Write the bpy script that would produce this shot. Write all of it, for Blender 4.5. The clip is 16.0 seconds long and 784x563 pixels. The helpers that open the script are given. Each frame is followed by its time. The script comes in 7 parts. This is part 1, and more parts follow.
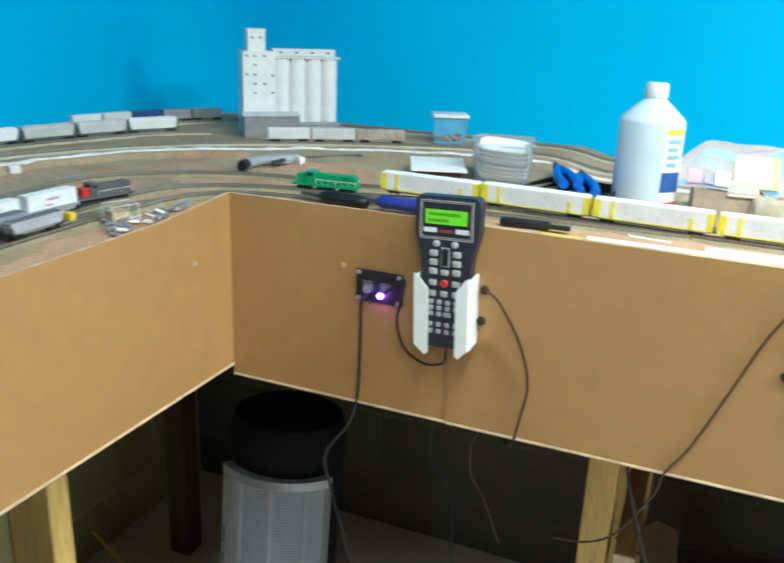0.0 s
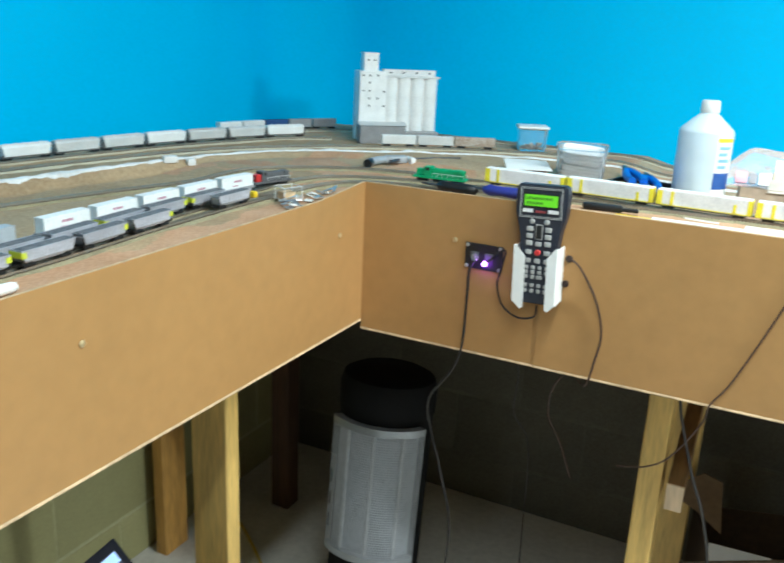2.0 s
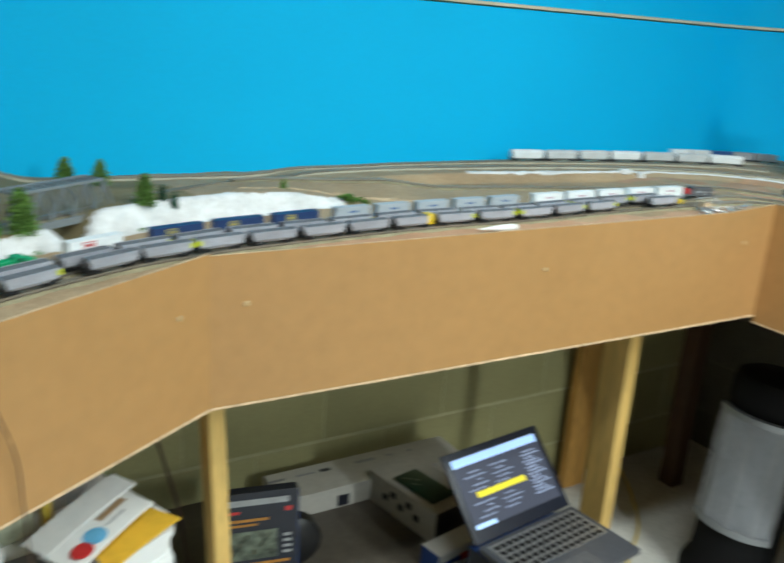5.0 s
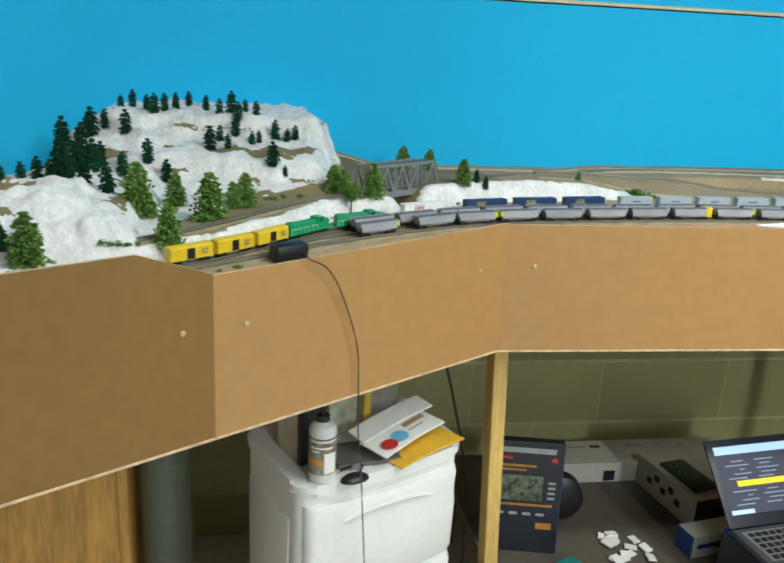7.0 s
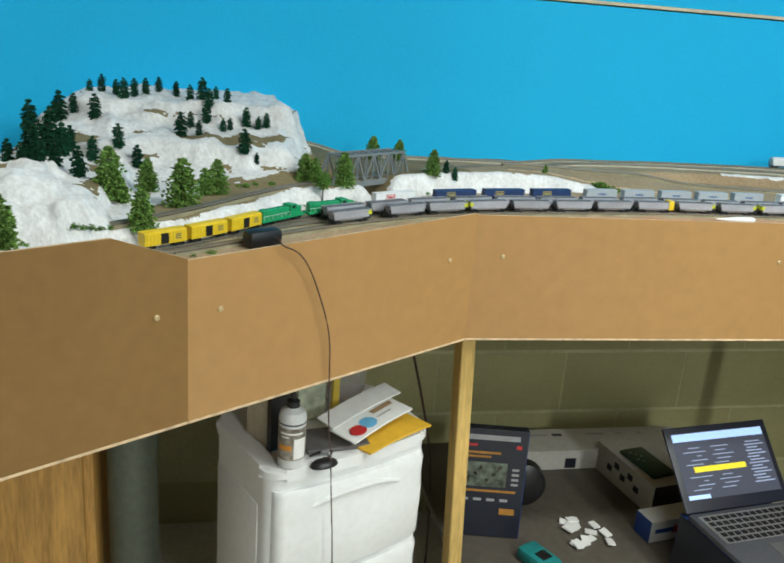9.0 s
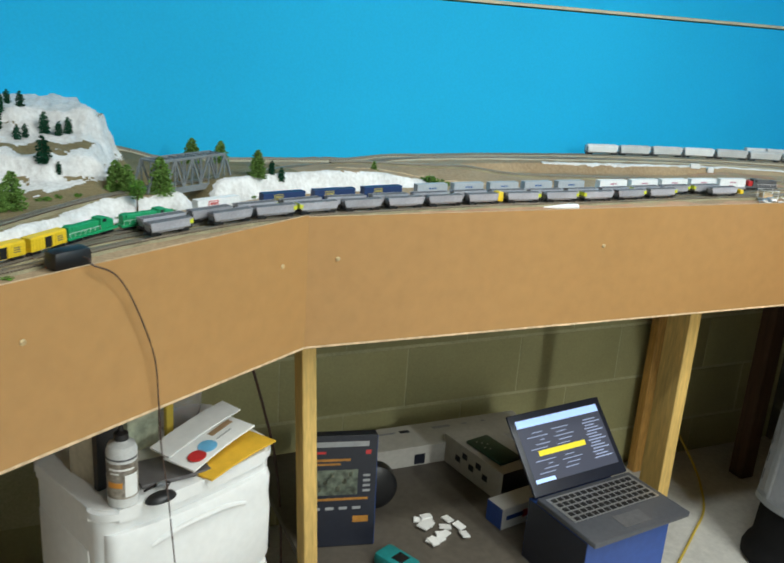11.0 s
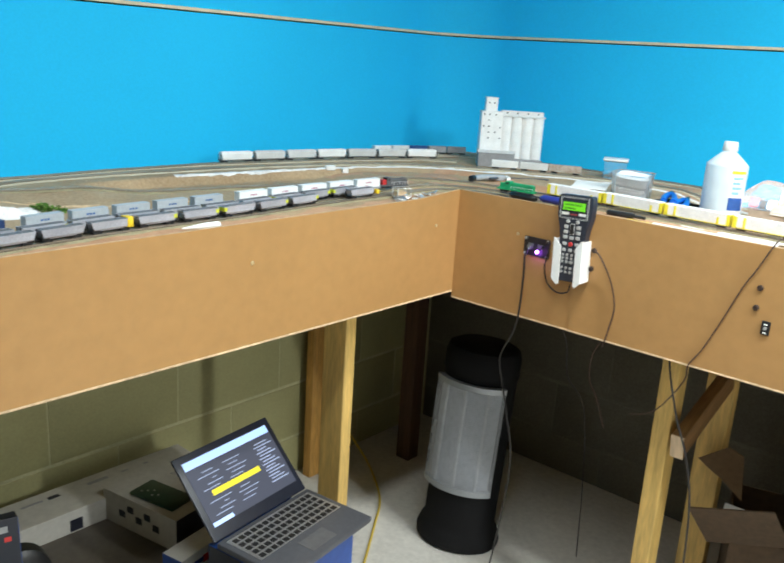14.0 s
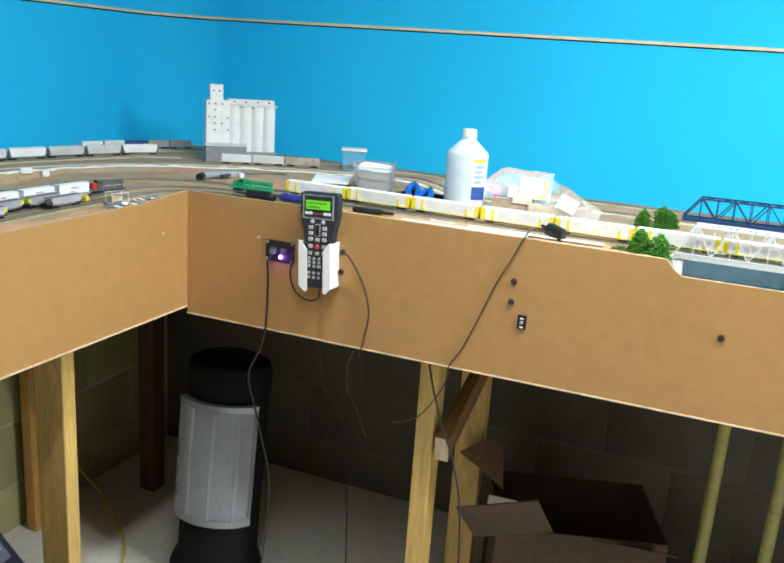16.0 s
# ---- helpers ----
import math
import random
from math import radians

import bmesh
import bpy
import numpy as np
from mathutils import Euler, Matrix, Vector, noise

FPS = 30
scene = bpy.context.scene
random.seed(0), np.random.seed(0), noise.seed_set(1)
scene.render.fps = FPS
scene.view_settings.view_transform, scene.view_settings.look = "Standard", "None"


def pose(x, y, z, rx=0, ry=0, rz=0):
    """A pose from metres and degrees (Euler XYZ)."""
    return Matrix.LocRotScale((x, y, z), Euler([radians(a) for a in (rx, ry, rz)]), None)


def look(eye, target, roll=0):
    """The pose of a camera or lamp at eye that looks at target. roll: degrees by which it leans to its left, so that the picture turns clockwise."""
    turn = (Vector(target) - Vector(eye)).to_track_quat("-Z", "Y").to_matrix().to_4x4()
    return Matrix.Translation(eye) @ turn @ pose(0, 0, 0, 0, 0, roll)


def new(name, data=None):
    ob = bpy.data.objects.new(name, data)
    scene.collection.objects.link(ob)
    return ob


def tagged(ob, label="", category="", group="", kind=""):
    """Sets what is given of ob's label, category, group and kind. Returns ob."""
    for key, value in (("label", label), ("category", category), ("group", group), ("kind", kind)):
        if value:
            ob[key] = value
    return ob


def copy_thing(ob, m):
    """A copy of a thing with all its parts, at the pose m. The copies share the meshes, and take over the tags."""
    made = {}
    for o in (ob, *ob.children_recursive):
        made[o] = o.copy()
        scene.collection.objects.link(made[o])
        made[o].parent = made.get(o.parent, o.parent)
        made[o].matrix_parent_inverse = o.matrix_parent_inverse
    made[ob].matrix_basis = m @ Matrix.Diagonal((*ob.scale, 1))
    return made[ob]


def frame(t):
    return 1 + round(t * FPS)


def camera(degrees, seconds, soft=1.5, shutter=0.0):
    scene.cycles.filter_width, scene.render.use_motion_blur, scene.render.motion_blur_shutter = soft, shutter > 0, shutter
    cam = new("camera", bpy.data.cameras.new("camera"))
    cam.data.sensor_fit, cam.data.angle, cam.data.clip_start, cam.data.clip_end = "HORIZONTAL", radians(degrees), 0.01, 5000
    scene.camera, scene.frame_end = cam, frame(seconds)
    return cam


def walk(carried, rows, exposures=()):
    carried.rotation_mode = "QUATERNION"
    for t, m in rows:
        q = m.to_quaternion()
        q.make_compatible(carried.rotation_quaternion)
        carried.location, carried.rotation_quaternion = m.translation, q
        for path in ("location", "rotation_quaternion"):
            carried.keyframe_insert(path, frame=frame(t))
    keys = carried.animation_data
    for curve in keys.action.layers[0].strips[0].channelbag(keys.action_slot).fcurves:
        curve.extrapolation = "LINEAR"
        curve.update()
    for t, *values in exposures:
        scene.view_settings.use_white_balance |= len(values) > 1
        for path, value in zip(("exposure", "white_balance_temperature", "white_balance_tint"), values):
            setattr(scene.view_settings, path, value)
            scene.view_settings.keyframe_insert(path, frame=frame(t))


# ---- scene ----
cam = camera(51.6, 16.0, soft=1.8, shutter=0.5)
PATH = [
    (0, (0.652, -0.958, 1.48), (-0.071, 0.793, 0.84), 2.3),
    (0.5, (0.634, -1.043, 1.488), (-0.196, 0.665, 0.86), 2.8),
    (1, (0.588, -1.186, 1.485), (-0.147, 0.572, 0.879), 2.8),
    (1.5, (0.618, -1.255, 1.49), (-0.101, 0.512, 0.889), 2.4),
    (2, (0.697, -1.283, 1.492), (-0.148, 0.428, 0.892), 2.7),
    (2.5, (0.757, -1.335, 1.489), (-0.257, 0.28, 0.885), 2.2),
    (3, (0.829, -1.433, 1.483), (-0.175, 0.181, 0.86), 3.6),
    (3.5, (0.895, -1.481, 1.505), (-0.304, -0.001, 0.895), 2.4),
    (4, (0.984, -1.531, 1.523), (-0.362, -0.172, 0.936), 2.5),
    (4.5, (1.029, -1.637, 1.528), (-0.358, -0.326, 0.93), 3.4),
    (5, (1.101, -1.68, 1.542), (-0.525, -0.68, 0.947), 4.0),
    (5.2, (1.079, -1.707, 1.536), (-0.61, -0.832, 0.92), 4.6),
    (7.3, (1.405, -1.759, 1.543), (-0.488, -1.511, 0.947), 2.4),
    (7.5, (1.408, -1.762, 1.54), (-0.489, -1.549, 0.944), 2.1),
    (8, (1.402, -1.769, 1.54), (-0.493, -1.52, 0.951), 3.0),
    (8.2, (1.4, -1.769, 1.54), (-0.489, -1.489, 0.944), 3.4),
    (10.5, (1.358, -1.784, 1.538), (-0.418, -1.086, 0.939), 4.6),
    (11, (1.325, -1.75, 1.532), (-0.414, -0.959, 0.939), 4.0),
    (11.5, (1.3, -1.682, 1.53), (-0.449, -0.902, 0.955), 3.5),
    (12, (1.276, -1.652, 1.526), (-0.462, -0.849, 0.948), 2.9),
    (12.5, (1.237, -1.664, 1.533), (-0.362, -0.609, 0.958), 3.3),
    (13, (1.208, -1.662, 1.535), (-0.23, -0.389, 0.974), 4.0),
    (13.5, (1.198, -1.663, 1.532), (-0.114, -0.253, 0.992), 3.8),
    (14, (1.198, -1.656, 1.536), (-0.048, -0.186, 0.999), 3.7),
    (14.5, (1.199, -1.642, 1.539), (0.033, -0.101, 1.02), 4.1),
    (15, (1.184, -1.632, 1.531), (0.143, -0.001, 1.021), 4.5),
    (15.5, (1.137, -1.576, 1.527), (0.35, 0.189, 1.014), 4.5),
    (16, (1.079, -1.479, 1.528), (0.374, 0.318, 1.003), 4.1),
]
walk(cam, [(t, look(eye, target, roll)) for t, eye, target, roll in PATH],
     [(0.0, -0.04, 5980, 3), (1.0, 0.01, 6020, 3), (2.0, 0.06, 6030, 3), (3.2, 0.14, 6090, 3), (4.2, 0.12, 6120, 3), (4.6, 0.08, 6170, 3), (5.0, -0.04, 6200, 4), (7.5, -0.11, 6500, 7), (8.2, -0.12, 6500, 7), (11.0, -0.11, 6450, 8), (12.0, -0.08, 6450, 8), (12.7, 0.03, 6430, 8), (13.2, 0.12, 6360, 8), (14.0, 0.15, 6380, 9), (16.0, 0.05, 6350, 9)])

# ---- light ----
world = bpy.data.worlds.new("room_world")
scene.world = world
world.use_nodes = True
world.node_tree.nodes["Background"].inputs[0].default_value = (0.9, 0.95, 1.0, 1)
world.node_tree.nodes["Background"].inputs[1].default_value = 0.02


def area_lamp(x, y, z, size_x, size_y, watts, turn=0.0, colour=(0.96, 1.0, 0.965)):
    d = bpy.data.lights.new("assumed_tube_light", "AREA")
    d.shape, d.size, d.size_y, d.energy, d.color = "RECTANGLE", size_x, size_y, watts, colour
    ob = new("assumed_tube_light", d)
    ob.matrix_world = pose(x, y, z, 0, 0, turn)
    return ob


# Assumed ceiling lamps, none in view; the last only brightens the left backdrop.
LAMPS = [(0.68, -0.80, 2.33, 90.0, 18.0), (1.46, -0.30, 2.33, 0.0, 33.0), (3.5, -0.55, 2.33, 0.0, 104.0), (-0.02, -2.90, 2.33, 90.0, 8.5)]
for lx, ly, lz, turn, watts in LAMPS:
    area_lamp(lx, ly, lz - 0.012, 1.16, 0.10, watts, turn)

# ---- materials ----


def material(name, colour, rough=0.6, metal=0.0, grain=60.0, vary=0.12, bump=0.1, stain=4.0, second=None, spec=0.5, stretch=(1, 1, 1), random=0.0, island=0.0):
    """A surface with fine grain, broad stains and a little relief."""
    m = bpy.data.materials.new(name)
    m.use_nodes = True
    nt = m.node_tree
    n, l = nt.nodes, nt.links
    b = n["Principled BSDF"]
    b.inputs["Roughness"].default_value, b.inputs["Metallic"].default_value = rough, metal
    b.inputs["Specular IOR Level"].default_value = spec
    co = n.new("ShaderNodeTexCoord")
    mp = n.new("ShaderNodeMapping")
    mp.inputs["Scale"].default_value = stretch
    l.new(co.outputs["Object"], mp.inputs[0])
    fine, broad = n.new("ShaderNodeTexNoise"), n.new("ShaderNodeTexNoise")
    fine.inputs["Scale"].default_value, broad.inputs["Scale"].default_value = grain, stain
    fine.inputs["Detail"].default_value, broad.inputs["Detail"].default_value = 4, 5
    l.new(mp.outputs[0], fine.inputs["Vector"])
    l.new(mp.outputs[0], broad.inputs["Vector"])
    add = n.new("ShaderNodeMath")
    add.operation = "MULTIPLY_ADD"
    l.new(fine.outputs["Fac"], add.inputs[0])
    add.inputs[1].default_value = 0.5
    half = n.new("ShaderNodeMath")
    half.operation = "MULTIPLY"
    half.inputs[1].default_value = 0.5
    l.new(broad.outputs["Fac"], half.inputs[0])
    l.new(half.outputs[0], add.inputs[2])
    mix = n.new("ShaderNodeValToRGB")
    other = second or [c * (1 - 3 * vary) for c in colour]
    mix.color_ramp.elements[0].position, mix.color_ramp.elements[1].position = 0.36, 0.64
    mix.color_ramp.elements[0].color = (*other, 1) if second else (*[max(0, c * (1 - 1.5 * vary)) for c in colour], 1)
    mix.color_ramp.elements[1].color = (*colour, 1) if second else (*[min(1, c * (1 + 1.5 * vary)) for c in colour], 1)
    l.new(add.outputs[0], mix.inputs[0])
    out = mix.outputs[0]
    if random:
        info, hsv, rng = n.new("ShaderNodeObjectInfo"), n.new("ShaderNodeHueSaturation"), n.new("ShaderNodeMapRange")
        l.new(info.outputs["Random"], rng.inputs[0])
        rng.inputs[3].default_value, rng.inputs[4].default_value = 1 - random, 1 + random
        l.new(rng.outputs[0], hsv.inputs["Value"])
        l.new(out, hsv.inputs["Color"])
        out = hsv.outputs[0]
    if island:
        geo, hsv, rng = n.new("ShaderNodeNewGeometry"), n.new("ShaderNodeHueSaturation"), n.new("ShaderNodeMapRange")
        l.new(geo.outputs["Random Per Island"], rng.inputs[0])
        rng.inputs[3].default_value, rng.inputs[4].default_value = 1 - island, 1 + island
        l.new(rng.outputs[0], hsv.inputs["Value"])
        l.new(out, hsv.inputs["Color"])
        out = hsv.outputs[0]
    l.new(out, b.inputs["Base Color"])
    if bump:
        bp = n.new("ShaderNodeBump")
        bp.inputs["Strength"].default_value, bp.inputs["Distance"].default_value = bump, 0.002
        l.new(fine.outputs["Fac"], bp.inputs["Height"])
        l.new(bp.outputs[0], b.inputs["Normal"])
    return m


def glass(name, colour=(1, 1, 1), rough=0.05, opacity=0.0):
    m = material(name, colour, rough, 0, 30, 0.02, 0.05)
    b = m.node_tree.nodes["Principled BSDF"]
    b.inputs["Transmission Weight"].default_value = 1 - opacity
    b.inputs["IOR"].default_value = 1.15
    return m


def glow(name, colour, strength):
    m = bpy.data.materials.new(name)
    m.use_nodes = True
    b = m.node_tree.nodes["Principled BSDF"]
    b.inputs["Base Color"].default_value = (*colour, 1)
    b.inputs["Emission Color"].default_value = (*colour, 1)
    b.inputs["Emission Strength"].default_value = strength
    return m


HARDBOARD = material("hardboard", (0.398, 0.217, 0.079), 0.46, 0, 34, 0.05, 0.03, 2.6, spec=0.4)
HARDBOARD_EDGE = material("hardboard_edge", (0.56, 0.40, 0.24), 0.8, 0, 60, 0.25, 0.2)
SKY_PAINT = material("sky_paint", (0.024, 0.525, 0.915), 0.8, 0, 160, 0.03, 0.06, 2.0, spec=0.2)
BLOCK_PAINT = material("block_paint", (0.335, 0.315, 0.150), 0.7, 0, 140, 0.06, 0.3, 5.0, random=0.05)
# Greyer, darker blocks: the shade under the north board is in their colour.
SHADED_BLOCK = material("shaded_block", (0.125, 0.115, 0.088), 0.85, 0, 140, 0.14, 0.5, 5.0, random=0.05)
SHADED_MORTAR = material("shaded_mortar", (0.138, 0.127, 0.098), 0.85, 0, 160, 0.14, 0.4, 6.0)
MORTAR = material("mortar", (0.43, 0.41, 0.235), 0.8, 0, 160, 0.12, 0.4, 6.0)
CONCRETE = material("concrete", (0.64, 0.62, 0.575), 0.7, 0, 60, 0.08, 0.1, 2.5)
# Dark grey for the unseen walls and ceiling, so they bounce little light.
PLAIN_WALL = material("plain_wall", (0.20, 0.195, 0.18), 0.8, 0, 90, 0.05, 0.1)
PINE = material("pine", (0.62, 0.41, 0.125), 0.6, 0, 30, 0.16, 0.15, 6.0, stretch=(6, 6, 0.7))
PINE_DARK = material("pine_dark", (0.52, 0.28, 0.07), 0.6, 0, 30, 0.2, 0.15, 6.0, stretch=(6, 6, 0.7))
PLYWOOD = material("plywood", (0.30, 0.22, 0.13), 0.8, 0, 30, 0.2, 0.2)
SOIL = material("soil", (0.48, 0.352, 0.215), 0.95, 0, 160, 0.2, 0.5, 7.0, second=(0.31, 0.215, 0.125))
CORKBOARD = material("cork_board", (0.56, 0.35, 0.22), 0.9, 0, 200, 0.15, 0.4, 10.0, second=(0.40, 0.225, 0.125))
PLASTER = material("plaster_rock", (0.88, 0.88, 0.88), 0.95, 0, 150, 0.12, 1.0, 30.0, second=(0.62, 0.61, 0.60), stretch=(1, 1, 0.7))
# Darker copy of the hardboard: the strip's shaded side is in the colour.
HARDBOARD_SHADED = material("shaded_hardboard", (0.225, 0.120, 0.036), 0.6, 0, 40, 0.05, 0.04, 5.0, spec=0.3)
SCRUB = material("scrub", (0.27, 0.21, 0.11), 0.95, 0, 220, 0.25, 0.8, 14.0, second=(0.17, 0.14, 0.065))
WATER = material("river_resin", (0.045, 0.08, 0.10), 0.15, 0, 30, 0.15, 0.1)
BALLAST = material("ballast", (0.37, 0.33, 0.205), 0.95, 0, 500, 0.25, 0.7, 20.0, second=(0.20, 0.17, 0.105))
TIE = material("track_tie", (0.115, 0.085, 0.058), 0.9, 0, 300, 0.2, 0.1)
RAIL = material("rail_metal", (0.50, 0.46, 0.39), 0.35, 0.8, 200, 0.1, 0.05)


# ---- mesh helpers ----
def moved(bm, verts, m):
    bmesh.ops.transform(bm, matrix=m, verts=verts)


def add_box(bm, sx, sy, sz, m=None, bevel=0.0, taper=1.0):
    """A box that stands on its own z = 0, with optional rounded edges and a narrower top."""
    r = bmesh.ops.create_cube(bm, size=1)
    vs = r["verts"]
    for v in vs:
        top = v.co.z > 0
        v.co = Vector((v.co.x * sx * (taper if top else 1), v.co.y * sy * (taper if top else 1), (v.co.z + 0.5) * sz))
    if bevel:
        es = list({e for v in vs for e in v.link_edges})
        r = bmesh.ops.bevel(bm, geom=es, offset=bevel, segments=2, affect="EDGES", profile=0.5)
        vs = list({v for f in r["faces"] for v in f.verts} | {v for v in vs if v.is_valid})
    if m is not None:
        moved(bm, vs, m)
    return vs


def add_cyl(bm, r1, r2, h, m=None, seg=16, cap=True):
    r = bmesh.ops.create_cone(bm, cap_ends=cap, segments=seg, radius1=r1, radius2=r2, depth=h)
    vs = r["verts"]
    for v in vs:
        v.co.z += h / 2
    if m is not None:
        moved(bm, vs, m)
    return vs


def add_lathe(bm, profile, m=None, seg=24, squash=1.0):
    """Turned shape from (radius, height) pairs."""
    rings = []
    for r, z in profile:
        rings.append([bm.verts.new((r * math.cos(2 * math.pi * k / seg), squash * r * math.sin(2 * math.pi * k / seg), z)) for k in range(seg)])
    for a, b in zip(rings, rings[1:]):
        for k in range(seg):
            bm.faces.new((a[k], a[(k + 1) % seg], b[(k + 1) % seg], b[k]))
    if profile[0][0] > 1e-5:
        bm.faces.new(rings[0][::-1])
    if profile[-1][0] > 1e-5:
        bm.faces.new(rings[-1])
    vs = [v for ring in rings for v in ring]
    if m is not None:
        moved(bm, vs, m)
    return vs


def add_prism(bm, outline, z0, z1, m=None):
    """An upright prism over a plan outline (counter-clockwise)."""
    lo = [bm.verts.new((x, y, z0)) for x, y in outline]
    hi = [bm.verts.new((x, y, z1)) for x, y in outline]
    k = len(outline)
    bm.faces.new(lo[::-1])
    bm.faces.new(hi)
    for i in range(k):
        bm.faces.new((lo[i], lo[(i + 1) % k], hi[(i + 1) % k], hi[i]))
    if m is not None:
        moved(bm, lo + hi, m)
    return lo + hi


def smooth_path(points, step=6):
    """Catmull-Rom points through the given ones."""
    p = [Vector(q) for q in points]
    p = [2 * p[0] - p[1], *p, 2 * p[-1] - p[-2]]
    out = []
    for a, b, c, d in zip(p, p[1:], p[2:], p[3:]):
        for k in range(step):
            t = k / step
            out.append(0.5 * ((2 * b) + (c - a) * t + (2 * a - 5 * b + 4 * c - d) * t * t + (3 * b - a - 3 * c + d) * t**3))
    out.append(p[-2])
    return out


def add_tube(bm, points, radius, seg=8, smooth=6):
    pts = smooth_path(points, smooth) if smooth > 1 else [Vector(q) for q in points]
    rings = []
    for i, p in enumerate(pts):
        d = (pts[min(i + 1, len(pts) - 1)] - pts[max(i - 1, 0)]).normalized()
        side = d.cross(Vector((0, 0, 1)) if abs(d.z) < 0.95 else Vector((1, 0, 0))).normalized()
        up = side.cross(d)
        rings.append([bm.verts.new(p + radius * (side * math.cos(2 * math.pi * k / seg) + up * math.sin(2 * math.pi * k / seg))) for k in range(seg)])
    for a, b in zip(rings, rings[1:]):
        for k in range(seg):
            bm.faces.new((a[k], a[(k + 1) % seg], b[(k + 1) % seg], b[k]))
    bm.faces.new(rings[0][::-1])
    bm.faces.new(rings[-1])
    return [v for r in rings for v in r]


def mesh_of(name, bm, mats, smooth=False):
    bmesh.ops.recalc_face_normals(bm, faces=bm.faces[:])
    me = bpy.data.meshes.new(name)
    if smooth:
        for f in bm.faces:
            f.smooth = True
        for e in bm.edges:
            e.smooth = not (len(e.link_faces) == 2 and e.calc_face_angle(0) > 0.7)
    bm.to_mesh(me)
    bm.free()
    for mt in mats if isinstance(mats, (list, tuple)) else [mats]:
        me.materials.append(mt)
    return me


def part(name, bm, mats, parent=None, label="", m=None, smooth=False):
    ob = new(name, mesh_of(name, bm, mats, smooth))
    ob.parent = parent
    if m is not None:
        ob.matrix_basis = m
    return tagged(ob, label)


def thing(name, label, category, m=None, group="", kind=""):
    ob = new(name)
    ob.empty_display_size = 0.02
    if m is not None:
        ob.matrix_basis = m
    return tagged(ob, label, category, group, kind)


def solo(name, bm, mats, label, category, m=None, group="", kind="", smooth=False):
    ob = part(name, bm, mats, None, "", m, smooth)
    return tagged(ob, label, category, group, kind)


def box_part(name, parent, mat, sx, sy, sz, m=None, bevel=0.0, label="", taper=1.0):
    bm = bmesh.new()
    add_box(bm, sx, sy, sz, None, bevel, taper)
    return part(name, bm, mat, parent, label, m, bevel > 0)


def along(a, b):
    """Length and yaw in degrees from a to b in plan."""
    return math.hypot(b[0] - a[0], b[1] - a[1]), math.degrees(math.atan2(b[1] - a[1], b[0] - a[0]))


def step01(a, b, v):
    t = min(1, max(0, (v - a) / (b - a)))
    return t * t * (3 - 2 * t)


# ---- plan ----
WEST, NORTH = -0.75, 0.90
SKY_X, SKY_Y = -0.68, 0.84
BEND, BEND2, END3 = (0.0, -1.315), (0.325, -1.82), (0.82, -2.60)
LOW = 0.937
TOP_L, TOP_R = 1.214, 1.224
FLOOR_EAST, FLOOR_SOUTH, FLOOR = 4.2, -4.4, 0.06

# ---- shell ----
bm = bmesh.new()
add_box(bm, FLOOR_EAST + 1.0, 5.6, 0.1, pose((FLOOR_EAST + WEST) / 2, (FLOOR_SOUTH + NORTH) / 2, FLOOR - 0.1))
solo("floor", bm, CONCRETE, "worn light grey concrete basement floor", "floor", kind="structure")
bm = bmesh.new()
add_box(bm, FLOOR_EAST + 1.0, 5.6, 0.1, pose((FLOOR_EAST + WEST) / 2, (FLOOR_SOUTH + NORTH) / 2, 2.40))
solo("ceiling", bm, PLAIN_WALL, "plain basement ceiling out of view, kept dark to cut bounced light", "ceiling", kind="structure")
bm = bmesh.new()
add_box(bm, 0.15, 5.6, 2.4, pose(FLOOR_EAST + 0.075, (FLOOR_SOUTH + NORTH) / 2, 0))
solo("wall_east", bm, PLAIN_WALL, "plain basement wall out of view, kept dark to cut bounced light", "wall", kind="structure")
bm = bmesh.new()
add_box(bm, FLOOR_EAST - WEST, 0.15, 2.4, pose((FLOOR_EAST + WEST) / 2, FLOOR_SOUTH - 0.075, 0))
solo("wall_south", bm, PLAIN_WALL, "plain basement wall out of view, kept dark to cut bounced light", "wall", kind="structure")
bm = bmesh.new()
add_box(bm, 0.16, 5.6, 2.4, pose(WEST - 0.083, (FLOOR_SOUTH + NORTH) / 2, 0))
wall_west = solo("wall_west", bm, MORTAR, "olive painted concrete block wall with pale mortar joints", "wall", kind="structure")
bm = bmesh.new()
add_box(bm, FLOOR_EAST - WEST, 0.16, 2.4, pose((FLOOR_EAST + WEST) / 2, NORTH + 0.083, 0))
wall_north = solo("wall_north", bm, SHADED_MORTAR, "grey concrete block wall coloured dark for the shade", "wall", kind="structure")

for lx, ly, lz, turn, watts in LAMPS:
    fixture = thing("ceiling_light", "assumed shop light on the ceiling, out of view", "light", pose(lx, ly, lz, 0, 0, turn), "shop lights")
    box_part("housing", fixture, PLAIN_WALL, 1.2, 0.13, 0.06, pose(0, 0, 0.005), 0.008)

# painted sky backdrop: one sheet, coved in the corner
COVE = 0.22
line = [(SKY_X, -3.4), (SKY_X, SKY_Y - COVE)]
line += [(SKY_X + COVE - COVE * math.cos(a), SKY_Y - COVE + COVE * math.sin(a)) for a in [math.pi / 2 * k / 14 for k in range(1, 14)]]
line += [(SKY_X + COVE, SKY_Y), (3.4, SKY_Y)]
bm = bmesh.new()
back = [(x - 0.004, y + 0.004) for x, y in line]
